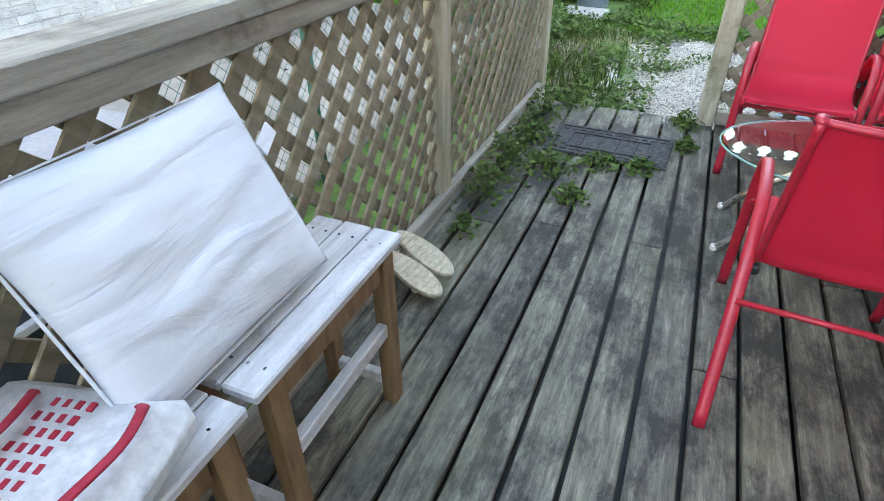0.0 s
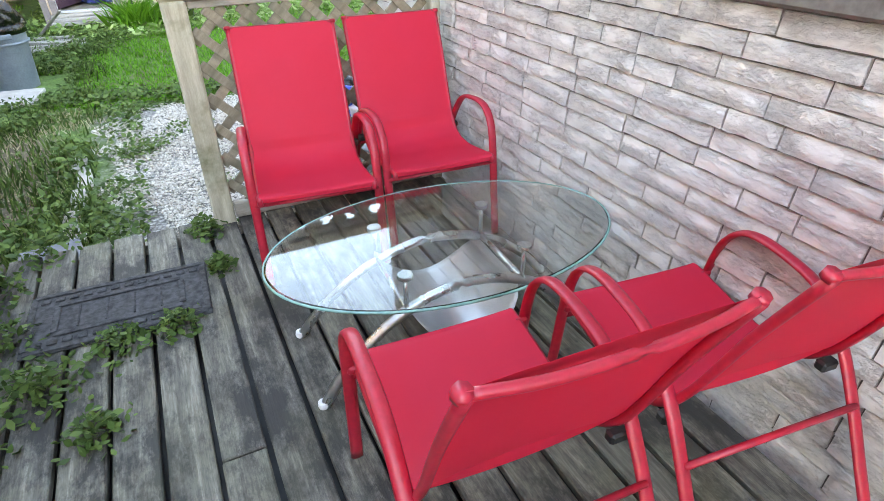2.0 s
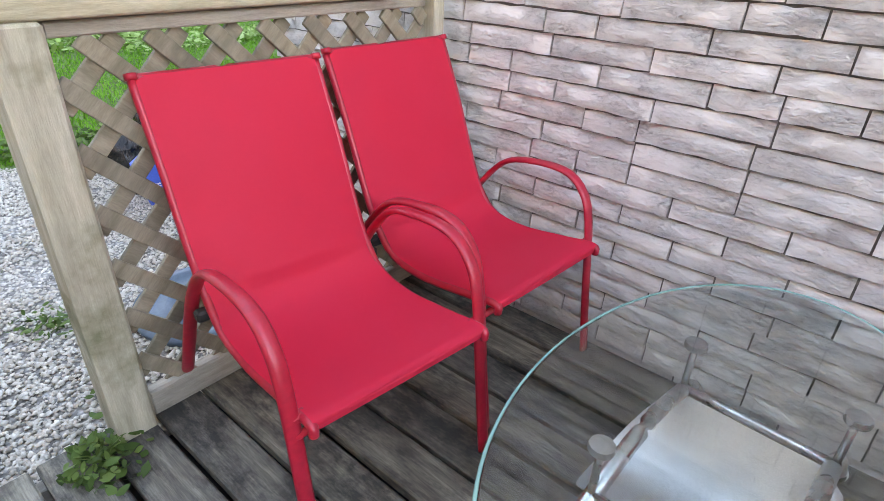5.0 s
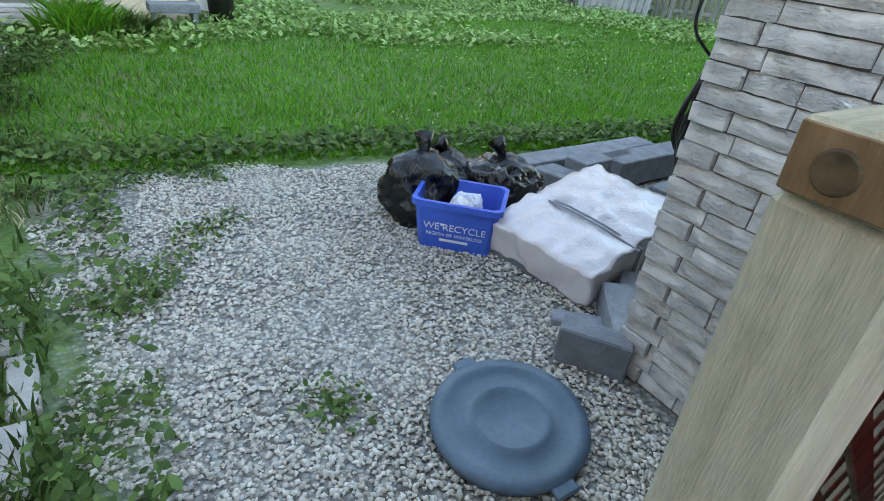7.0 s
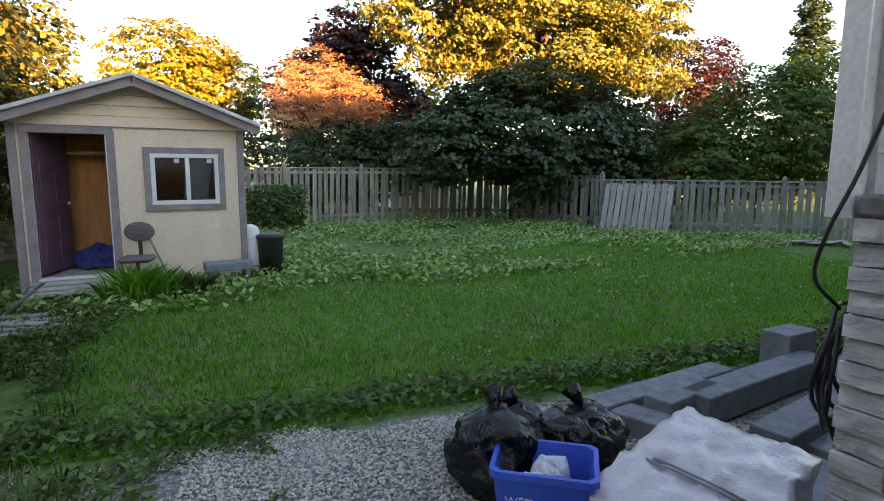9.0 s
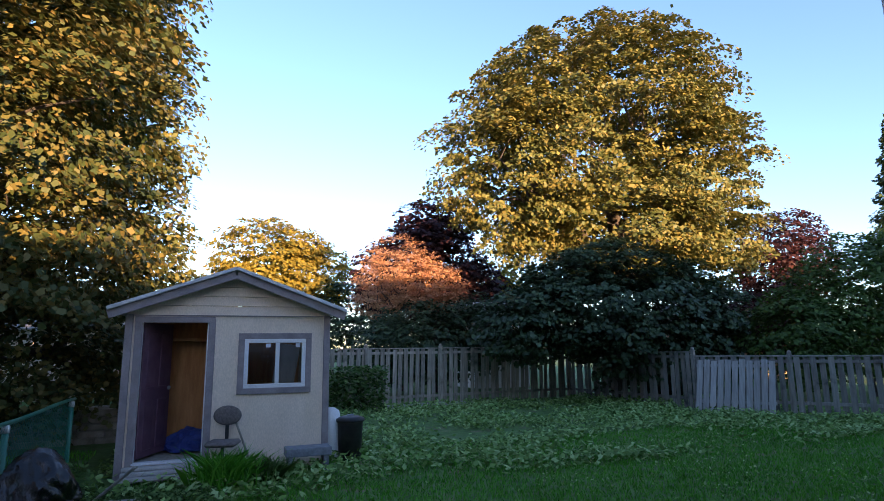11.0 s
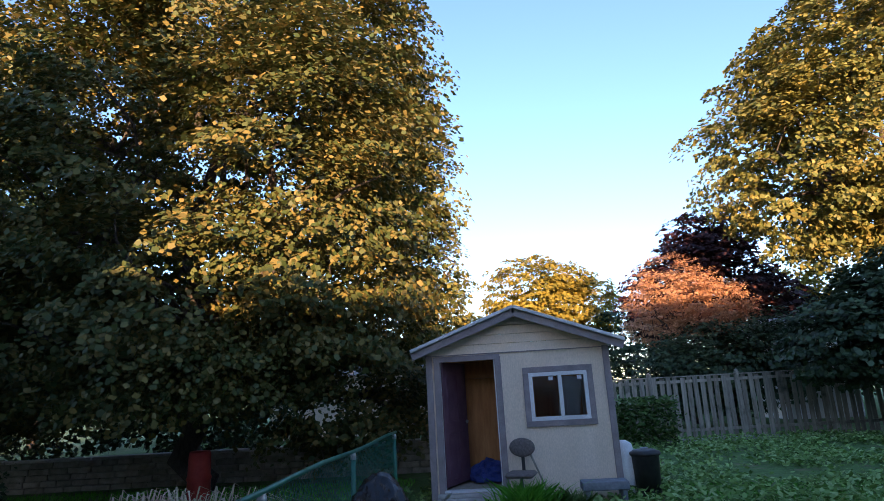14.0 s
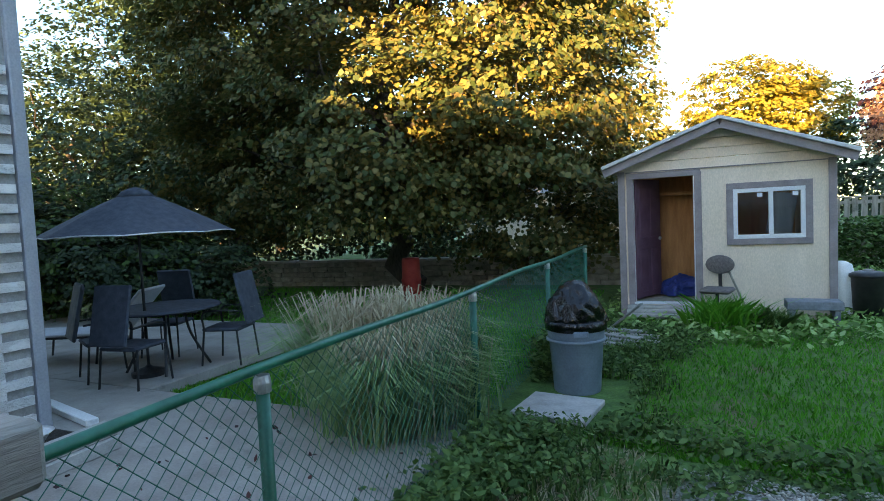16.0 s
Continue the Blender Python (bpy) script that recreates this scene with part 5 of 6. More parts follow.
def bundle():
    b = thing("wrapped_bundle", pose(1.78, 6.72, -0.2, 4, -7, 12), "grey bundle wrapped in clear plastic and tied with tape", "bundle")
    bm = bmesh.new()
    box(bm, (0.98, 0.66, 0.17))
    bmesh.ops.subdivide_edges(bm, edges=bm.edges[:], cuts=22, use_grid_fill=True)
    for v in bm.verts:
        u = v.co.x / 0.49
        v.co.z += 0.03 * (1 - u * u) * (1 if v.co.z > 0 else 0.3) - 0.025 * math.exp(-((v.co.x + 0.1) / 0.05) ** 2)
        p = v.co * 9
        v.co += 0.026 * Vector((noise.noise(p), noise.noise(p + Vector((7, 0, 0))), noise.noise(p + Vector((0, 7, 0)))))
        v.co += 0.014 * Vector((0, 0, 1)) * (1 - 2 * abs(noise.noise(Vector((v.co.x * 5, v.co.y * 26, 2)))))
    part("wrapped_block", bm, M["wrap"], b, smooth=True)
    # dark grey block that makes the bundle's lower sides darker than its top
    part("pallet", boxed((0.96, 0.64, 0.1), (0, 0, -0.1), bevel=0.01), M["paver"], b, "dark grey lower layer")
    for x in (-0.1, -0.07):
        part("strap", tubed([(x, -0.34, -0.1), (x, -0.345, 0.09), (x - 0.02, -0.1, 0.122), (x - 0.02, 0.1, 0.122), (x, 0.345, 0.09), (x, 0.34, -0.1)], 0.009, 0.004, n=6), M["paver"], b, "grey tape")


bundle()


def paver(at, size, rz, rx=0, ry=0):
    p = thing("paver", pose(*at, rx, ry, rz), "grey concrete paving block by the house corner", "paver", "loose grey pavers")
    part("block", boxed(size, bevel=0.008), M["paver"], p)


for at, size, rz in (((2.75, 7.78, -0.3), (1.5, 0.2, 0.16), 2), ((2.7, 7.55, -0.22), (0.6, 0.2, 0.1), 8), ((3.5, 7.5, -0.27), (1.6, 0.22, 0.2), 3), ((2.35, 7.3, -0.31), (0.22, 0.8, 0.14), 18),
                     ((3.6, 7.05, -0.3), (1.8, 0.24, 0.16), 6), ((4.3, 7.75, -0.2), (0.4, 0.24, 0.34), 0), ((1.62, 6.2, -0.33), (0.4, 0.2, 0.12), 38), ((1.42, 6.08, -0.3), (0.4, 0.22, 0.16), 52),
                     ((1.3, 6.2, -0.36), (0.34, 0.09, 0.06), -40), ((1.95, 6.35, -0.345), (0.6, 0.4, 0.08), 10), ((1.12, 6.0, -0.3), (0.12, 0.3, 0.2), 35), ((2.6, 6.6, -0.35), (0.5, 0.4, 0.06), 0), ((3.2, 6.7, -0.35), (0.5, 0.4, 0.06), 3)):
    paver(at, size, rz)


def bin_lid():
    l = thing("round_cover", pose(0.575, 5.86, -0.352, 4, -3, 0), "round slate-blue bin lid lying on the pebbles", "lid")
    part("disc", lathe(bmesh.new(), [(0.26, 0.0), (0.28, 0.005), (0.288, 0.03), (0.285, 0.045), (0.24, 0.05), (0.225, 0.038), (0.15, 0.04), (0.135, 0.055), (0.12, 0.042), (0.01, 0.045)], 48), M["lid"], l, smooth=True)
    for s in (-1, 1):
        part("tab", boxed((0.09, 0.05, 0.02), (0, s * 0.3, 0.03), bevel=0.006), M["lid"], l)


bin_lid()


def dustbin():
    b = thing("dustbin", pose(-1.74, 10.44, -0.485) @ Matrix.Diagonal((1.1, 1.1, 1.18, 1)), "blue-grey plastic dustbin lined with a bulging black bag", "dustbin")
    part("body", lathe(bmesh.new(), [(0.2, 0.0), (0.205, 0.02), (0.235, 0.42), (0.245, 0.43), (0.247, 0.5), (0.258, 0.55), (0.262, 0.585), (0.25, 0.59), (0.235, 0.56), (0.2, 0.1)], 40), M["brute"], b, smooth=True)
    part("rim_band", lathe(bmesh.new(), [(0.25, 0.43), (0.262, 0.435), (0.262, 0.45), (0.25, 0.455)], 40), M["brute"], b, smooth=True)
    for a in (-70, 110):
        part("handle", boxed((0.03, 0.13, 0.05), (0.262 * math.cos(radians(a)), 0.262 * math.sin(radians(a)), 0.515), (0, 0, a), 0.008), M["brute"], b)
    bm = bmesh.new()
    bmesh.ops.create_icosphere(bm, subdivisions=5, radius=0.245)
    crumple(bm, 0.06, 5, 8)
    for v in bm.verts:
        v.co.z = v.co.z * (1.15 if v.co.z > 0 else 0.3) + 0.6
    part("liner_bag", bm, M["bag"], b, "shiny black liner bag", smooth=True)
    part("liner_cuff", lathe(bmesh.new(), [(0.25, 0.52), (0.27, 0.53), (0.272, 0.6), (0.25, 0.61)], 40), M["bag"], b, smooth=True)


slab = thing("paving_slab", pose(-1.78, 9.74, -0.455, 0, 0, -7), "pale concrete slab on bricks in front of the dustbin", "slab")
part("slab_top", boxed((0.66, 0.6, 0.05), (0, 0, 0.02), bevel=0.008), M["slab"], slab)
part("support", boxed((0.2, 0.1, 0.09), (0.1, -0.22, -0.05), bevel=0.006), M["stone"], slab)
dustbin()

for i in range(6):
    k = thing("edging_stone", pose(-0.9 + 0.03 * math.sin(i * 2.1), 5.35 + 0.36 * i, -0.385, 2, 0, 3 * math.sin(i * 3.3)), "pale edging stone half sunk beside the pebbles", "edging", "edging stones")
    part("stone", boxed((0.1, 0.32, 0.09), bevel=0.012), M["slab"], k)

step_stone = thing("kerb_stone", pose(-0.93, 5.32, -0.3, 0, 0, 8), "blue-grey concrete block at the end of the lattice", "stone")
part("block", boxed((0.3, 0.42, 0.18), bevel=0.012), M["paver"], step_stone)

# cables hung at the house corner
coil = thing("cable_coil", pose(1.45, 6.03, 0.72), "coil of black cable hung on the house corner", "cable")
for i in range(7):
    r = 0.12 + 0.01 * (i % 4)
    pts = [(r * math.sin(2 * math.pi * j / 26), 0.018 * (i % 3) + 0.015 * math.sin(j * 0.7 + i), r * 1.35 * math.cos(2 * math.pi * j / 26) - 0.02 * i) for j in range(27)]
    part("loop", tubed(pts, 0.007, n=6), M["black_plastic"], coil, smooth=True)
part("drop_cable", tubed(glide([(-0.262, -0.2, 1.9), (-0.268, -0.17, 1.5), (-0.262, -0.22, 1.1), (-0.265, -0.1, 0.62), (-0.262, -0.02, 0.4), (-0.2, 0.035, 0.25), (-0.05, 0.03, 0.14)]), 0.006, n=6), M["black_plastic"], coil, smooth=True)


# ---- green chain-link fence ----
def chain_link():
    f = thing("chain_link_fence", label="green coated chain-link fence with top rail on steel posts", category="fence")
    X, top = FENCE_X, 0.7
    ys = FENCE_POSTS
    for y in ys:
        p = part("post", tubed([(X, y, -0.6), (X, y, top - 0.05)], 0.028, n=12), M["green_metal"], f, smooth=True)
        part("cap", lathe(bmesh.new(), [(0.034, top - 0.09), (0.036, top - 0.05), (0.03, top - 0.02)], 14, (X, y, 0)), M["galv"], p, "bare steel post cap")
    a, b = ys[0] - 1.2, ys[-1] + 0.15
    part("top_rail", tubed([(X, a + (b - a) * i / 24, top + 0.012 * math.sin(i * 0.9)) for i in range(25)], 0.021, n=12), M["green_metal"], f, "green top rail", smooth=True)
    vs, fs = [], []
    h, s, r = 1.1, 0.055, 0.0019
    step = s * math.sqrt(2)

    def wire(y0, z0, y1, z1, off):
        d = Vector((0, y1 - y0, z1 - z0)).normalized()
        u, w = Vector((1, 0, 0)), d.cross(Vector((1, 0, 0)))
        k = len(vs)
        for y, z in ((y0, z0), (y1, z1)):
            for q in (u, w, -u, -w):
                vs.append((X + off + q.x * r, y + q.y * r, z + q.z * r))
        fs.extend([(k, k + 1, k + 5, k + 4), (k + 1, k + 2, k + 6, k + 5), (k + 2, k + 3, k + 7, k + 6), (k + 3, k, k + 4, k + 7)])
    c = a - h
    while c < b:
        y0, y1 = max(a, c), min(b, c + h)
        if y1 > y0:
            wire(y0, top - h + (y0 - c), y1, top - h + (y1 - c), 0.003)
            wire(y0, top - (y0 - c), y1, top - (y1 - c), -0.003)
        c += step
    tagged(link_mesh("wire_mesh", vs, fs, M["green_metal"], f, "green diamond wire mesh"), kind="stuff")


FENCE_X = -2.25
FENCE_POSTS = (4.0, 6.64, 9.0, 11.5, 14.08)
chain_link()


# ---- by the shed ----
def task_chair():
    c = thing("office_chair", pose(-0.36, 14.02, -0.47, 0, 0, -15), "grey-brown office chair standing outside the shed", "chair")
    part("seat", boxed((0.42, 0.4, 0.07), (0, 0, 0.5), bevel=0.03), M["grey_fabric"], c, smooth=True)
    bm = bmesh.new()
    bmesh.ops.create_uvsphere(bm, u_segments=20, v_segments=12, radius=1, matrix=pose(0, 0.19, 0.86) @ Matrix.Diagonal((0.2, 0.035, 0.14, 1)))
    part("backrest", bm, M["grey_fabric"], c, "rounded padded back", smooth=True)
    part("back_stem", boxed((0.05, 0.02, 0.36), (0, 0.2, 0.67), bevel=0.005), M["black_plastic"], c)
    part("column", tubed([(0, 0, 0.08), (0, 0, 0.47)], 0.025, n=10), M["black_plastic"], c, smooth=True)
    for i in range(5):
        a = 2 * math.pi * i / 5
        leg = part("base_leg", tubed([(0, 0, 0.1), (0.26 * math.cos(a), 0.26 * math.sin(a), 0.07)], 0.018, n=6), M["black_plastic"], c)
        part("castor", lathe(bmesh.new(), [(0.02, 0.0), (0.028, 0.02), (0.02, 0.05)], 10, (0.26 * math.cos(a), 0.26 * math.sin(a), 0)), M["black_plastic"], leg)


task_chair()
rake = thing("rake", pose(0.0, 14.3, -0.46, 0, 0, 0), "old rake leaning by the office chair", "tool")
part("handle", tubed([(-0.22, 0.0, 0.82), (0.08, -0.25, 0.05)], 0.015, n=6), M["fence"], rake)
part("head", boxed((0.24, 0.03, 0.04), (0.08, -0.25, 0.03), (0, 0, 20), 0.004), M["black_plastic"], rake)
stool = thing("plant_bench", pose(0.83, 14.05, -0.46), "grey weathered low bench against the shed", "bench")
part("seat", boxed((0.66, 0.32, 0.12), (0, 0, 0.3), bevel=0.01), M["paver"], stool)
for x in (-0.26, 0.26):
    part("leg", boxed((0.07, 0.26, 0.26), (x, 0, 0.12), bevel=0.006), M["paver"], stool)
bb = thing("black_bin", pose(1.62, 14.75, -0.48), "black plastic bin with lid beside the shed", "bin")
part("body", lathe(bmesh.new(), [(0.18, 0), (0.21, 0.6), (0.22, 0.62), (0.2, 0.62)], 28), M["black_plastic"], bb, smooth=True)
part("lid", lathe(bmesh.new(), [(0.235, 0.62), (0.24, 0.64), (0.235, 0.67), (0.15, 0.7), (0.02, 0.71)], 28), M["black_plastic"], bb, smooth=True)
part("lid_handle", boxed((0.12, 0.03, 0.03), (0, 0, 0.72), bevel=0.006), M["galv"], bb, "pale handle")
tarp = thing("tarpaulin", pose(-0.85, 15.35, -0.2), "crumpled blue tarpaulin on the shed floor", "tarpaulin")
bm = bmesh.new()
bmesh.ops.create_icosphere(bm, subdivisions=4, radius=0.36)
crumple(bm, 0.12, 4, 3)
for v in bm.verts:
    v.co.z = max(0, v.co.z) * 0.75
part("cloth", bm, M["blue_cloth"], tarp)
jug = thing("white_tank", pose(1.33, 14.9, -0.47), "white plastic drum beside the shed wall", "drum")
part("drum", lathe(bmesh.new(), [(0.14, 0), (0.17, 0.05), (0.17, 0.62), (0.13, 0.78), (0.05, 0.83)], 20), M["white_vinyl"], jug, smooth=True)
for i in range(7):
    p = thing("plank", pose(-1.52 + 0.1 * math.sin(i * 2.2), 12.25 + 0.12 * i, -0.43 + 0.032 * (i % 3), 0, 0, 12 * math.sin(i * 1.7) - 20), "bleached scrap plank on the grass near the shed", "plank", "scrap planks")
    part("board", boxed((0.75, 0.13, 0.03), bevel=0.004), M["panel"], p)
p = thing("plank", pose(-1.55, 12.9, -0.2, 0, -38, -30), "bleached plank propped on the pile", "plank", "scrap planks")
part("board", boxed((0.7, 0.08, 0.02), bevel=0.003), M["panel"], p)
pail = thing("bucket", pose(-2.0, 12.4, -0.46), "cream plastic bucket against the fence", "bucket")
part("pail", lathe(bmesh.new(), [(0.11, 0), (0.14, 0.28), (0.15, 0.3), (0.13, 0.3)], 20), M["slab"], pail, smooth=True)

# fence panel leaning on the side fence
lp = thing("fence_panel", pose(11.98, 17.6, -0.5, -16, 0, -56.7), "bleached loose fence panel leaning on the fence", "fence panel")
for i in range(11):
    part("board", boxed((0.15, 0.02, 1.45 + 0.05 * math.sin(i * 2.3)), (0.09 + 0.178 * i, 0.01 * (i % 2), 0.72), (0, 3, 0), 0.003), M["panel"], lp)
for z in (0.3, 1.3):
    part("rail", boxed((1.95, 0.04, 0.08), (0.98, 0.04, z), bevel=0.004), M["panel"], lp)
for i in range(5):
    p = thing("plank", pose(13.9 + 0.2 * i, 12.6 - 0.1 * i, -0.42 + 0.03 * (i % 2), 0, 3, 12 * i - 20), "bleached plank lying by the side fence", "plank", "scrap planks")
    part("board", boxed((1.9, 0.14, 0.03), bevel=0.004), M["panel"], p)
for i in range(4):
    p = thing("landscape_timber", pose(3.2 + 1.1 * i, 21.9 + 0.1 * i, -0.42, 0, 0, 4), "grey landscape timber along the back fence", "timber", "landscape timbers")
    part("beam", boxed((1.05, 0.12, 0.12), bevel=0.01), M["panel"], p)


# ---- beyond the fences ----
def lapped_building(name, at, w, d, h, roof_h, wall_m, roof_m, label, rz=0, lap=0.2):
    b = thing(name, pose(*at, 0, 0, rz), label, "building")
    part("wall", boxed((w, d, h), (0, 0, h / 2), bevel=0), wall_m, b)
    for i in range(int(h / lap)):
        part("siding_board", boxed((w + 0.03, 0.02, lap * 0.97), (0, -d / 2 - 0.01, lap * (i + 0.5)), (5, 0, 0), 0), wall_m, b)
    bm = bmesh.new()
    v = [bm.verts.new(q) for q in ((-w / 2 - 0.3, -d / 2 - 0.3, h), (w / 2 + 0.3, -d / 2 - 0.3, h), (w / 2 + 0.3, d / 2 + 0.3, h), (-w / 2 - 0.3, d / 2 + 0.3, h), (-w / 2 - 0.3, 0, h + roof_h), (w / 2 + 0.3, 0, h + roof_h))]
    for q in ((0, 1, 5, 4), (2, 3, 4, 5), (0, 4, 3), (1, 2, 5), (0, 3, 2, 1)):
        bm.faces.new([v[k] for k in q])
    part("roof", bm, roof_m, b)
    return b


lapped_building("white_shed", (11.62, 29.6, -0.5), 2.7, 2.4, 3.5, 0.45, M["white_vinyl"], M["siding"], "white lapped-board shed beyond the fence", 0, 0.24)
lapped_building("tan_house", (25.5, 29.5, -0.5), 5.5, 5.0, 2.8, 1.3, M["tan"], M["roof"], "low tan house beyond the side fence", -20, 0.3)
lapped_building("beige_bungalow", (-6.5, 34.0, -0.5), 9.0, 6.0, 2.7, 1.5, M["shed_wall"], M["stone"], "beige bungalow seen under the maple", 3, 0.3)

# neighbour's garden
pt = part("patio", boxed((9.0, 6.5, 0.12), (-6.8, 5.65, -0.4), bevel=0.01), M["patio"])
box_far = part("patio_far", boxed((6.4, 3.4, 0.12), (-9.0, 10.62, -0.404), bevel=0.01), M["patio"])
tagged(box_far, "sandy concrete patio under the table", "patio", kind="structure")
tagged(pt, "sandy concrete patio of the neighbour", "patio", kind="structure")
rw = thing("retaining_wall", label="low buff stone garden wall with flat capping", category="wall")
rs0 = random.Random(9)
for k in range(5):
    x = -19.0
    while x < -2.2:
        L = rs0.uniform(0.35, 0.7)
        t = (x + 19) / 17
        part("stone", boxed((L - 0.015, 0.25, 0.125), (x + L / 2, 17.5 + 1.2 * t + rs0.uniform(-0.012, 0.012), -0.42 + 0.135 * k), (0, 0, 4), 0.012), M["stone"], rw)
        x += L
for i in range(17):
    part("cap_stone", boxed((0.98, 0.34, 0.06), (-18.5 + i, 17.53 + 1.2 * i / 17, 0.215), (0, 0, 4), 0.01), M["slab"], rw)
# plain cylinder for an upright red shape whose kind is unknown
rb = thing("red_barrel", pose(-6.15, 15.6, -0.46), "upright dull red cylinder of unknown kind under the maple", "barrel")
part("body", lathe(bmesh.new(), [(0.19, 0), (0.21, 0.1), (0.2, 0.4), (0.22, 0.45), (0.2, 0.5), (0.19, 0.88), (0.17, 0.92)], 24), M["dull_red"], rb, smooth=True)


def patio_umbrella():
    u = thing("patio_umbrella", pose(-6.32, 9.33, -0.344) @ Matrix.Diagonal((0.72, 0.72, 0.955, 1)), "open slate-blue patio umbrella with scalloped edge", "umbrella")
    part("pole", tubed([(0, 0, 0), (0, 0, 2.15)], 0.022, n=10), M["black_plastic"], u, smooth=True)
    part("base", lathe(bmesh.new(), [(0.25, 0), (0.25, 0.05), (0.06, 0.1), (0.03, 0.12)], 24), M["black_plastic"], u)
    bm = bmesh.new()
    n, m = 8, 7
    rings = []
    for i in range(m):
        f = i / (m - 1)
        ring = []
        for j in range(n * 6):
            a = 2 * math.pi * j / (n * 6)
            s = abs(math.sin(a * n / 2))
            r = (0.06 + 1.34 * f) * (1 - 0.06 * s * f)
            ring.append(bm.verts.new((r * math.cos(a), r * math.sin(a), 2.16 - 0.5 * f ** 1.15 - 0.06 * s * f * (1 - 0.4 * f) + (0.05 * s if i == m - 1 else 0))))
        rings.append(ring)
    for a, b in zip(rings, rings[1:]):
        for j in range(n * 6):
            bm.faces.new((a[j], a[(j + 1) % (n * 6)], b[(j + 1) % (n * 6)], b[j]))
    bm.faces.new(rings[0][::-1])
    can = part("canopy", bm, M["umbrella"], u, smooth=True)
    part("vent", lathe(bmesh.new(), [(0.27, 2.1), (0.18, 2.17), (0.03, 2.21)], 24), M["umbrella"], can, smooth=True)
    part("piping", tubed([tuple(v) for v in [(((1.4 * (1 - 0.06 * abs(math.sin(2 * math.pi * j / 48 * 4)))) * math.cos(2 * math.pi * j / 48)), ((1.4 * (1 - 0.06 * abs(math.sin(2 * math.pi * j / 48 * 4)))) * math.sin(2 * math.pi * j / 48)), 1.66 + 0.014 * abs(math.sin(2 * math.pi * j / 48 * 4))) for j in range(49)]], 0.008, n=5), M["siding"], can, "pale edge piping")
    for j in range(8):
        a = 2 * math.pi * j / 8
        part("rib", tubed([(0.05 * math.cos(a), 0.05 * math.sin(a), 2.12), (1.38 * math.cos(a), 1.38 * math.sin(a), 1.64)], 0.008, n=5), M["black_plastic"], u)


patio_umbrella()


def garden_chair(m):
    c = thing("garden_chair", m, "dark high-backed metal garden chair on the patio", "chair", "dark garden chairs")
    part("seat", boxed((0.46, 0.46, 0.04), (0, 0, 0.42), bevel=0.012), M["umbrella"], c)
    part("backrest", boxed((0.46, 0.04, 0.62), (0, -0.27, 0.78), (-12, 0, 0), 0.012), M["umbrella"], c)
    for x in (-0.23, 0.23):
        for y in (-0.2, 0.2):
            part("leg", tubed([(x, y, 0.42), (x * 1.08, y * 1.2, 0)], 0.012, n=6), M["black_plastic"], c)
        part("armrest", tubed(glide([(x, 0.2, 0.42), (x, 0.2, 0.62), (x, 0.0, 0.65), (x, -0.24, 0.64)]), 0.012, n=6), M["black_plastic"], c)


for x, y, r in ((-5.85, 10.1, 108), (-6.12, 9.02, 8), (-7.0, 10.2, 200), (-6.75, 9.15, -25)):
    garden_chair(pose(x, y, -0.344, 0, 0, r))
gt = thing("garden_table", pose(-6.35, 9.63, -0.344), "round dark metal garden table", "table")
part("top", lathe(bmesh.new(), [(0.6, 0.7), (0.62, 0.715), (0.6, 0.73)], 36), M["umbrella"], gt)
for j in range(4):
    a = math.pi / 4 + j * math.pi / 2
    part("leg", tubed(glide([(0.2 * math.cos(a), 0.2 * math.sin(a), 0.7), (0.25 * math.cos(a), 0.25 * math.sin(a), 0.4), (0.45 * math.cos(a), 0.45 * math.sin(a), 0.0)]), 0.015, n=6), M["black_plastic"], gt)
sl = thing("sun_lounger", pose(-7.75, 9.75, -0.344, 0, 0, 112), "grey mesh sun lounger with raised back", "lounger")
part("bed", boxed((0.6, 1.25, 0.04), (0, 0.3, 0.36), bevel=0.012), M["siding"], sl)
part("backrest", boxed((0.6, 0.75, 0.04), (0, -0.52, 0.62), (-48, 0, 0), 0.012), M["siding"], sl)
for x in (-0.3, 0.3):
    part("side_tube", tubed([(x, -0.3, 0.34), (x, 0.95, 0.34)], 0.016, n=6), M["black_plastic"], sl)
    for y in (-0.2, 0.8):
        part("leg", tubed([(x, y, 0.34), (x, y + 0.05, 0.0)], 0.014, n=6), M["black_plastic"], sl)
for i in range(2):
    e = thing("edging_timber", pose(-4.66 - 0.02 * i, 6.82, -0.29 + 0.1 * i, 0, 0, 92), "pale timber edging of the neighbour's bed", "timber", "bed edging")
    part("beam", boxed((1.8, 0.14, 0.1), bevel=0.01), M["slab"], e)
soil = thing("planting_bed", pose(-5.18, 6.8, -0.34), "dark soil bed between the timber edging and the white wall", "bed")
part("soil", boxed((0.9, 1.7, 0.12), (0, 0, 0.06), bevel=0.03), M["bark"], soil)
strip = thing("edging_strip", pose(-6.05, 8.15, -0.31, 0, 0, -13), "white edging strip lying along the patio", "edging")
part("bar", boxed((1.5, 0.1, 0.06), bevel=0.008), M["white_vinyl"], strip)
bw = thing("bowl", pose(-5.0, 7.3, -0.215), "white enamel bowl on the timber edging", "bowl")
part("dish", lathe(bmesh.new(), [(0.08, 0), (0.13, 0.08), (0.16, 0.1), (0.12, 0.09), (0.07, 0.02)], 24), M["white_vinyl"], bw, smooth=True)
tp = thing("aerial_pole", pose(-13.4, 17.9, -0.45), "thin pole with a cross arm among the trees", "pole")
part("mast", tubed([(0, 0, 0), (0, 0, 3.3)], 0.03, n=6), M["panel"], tp)
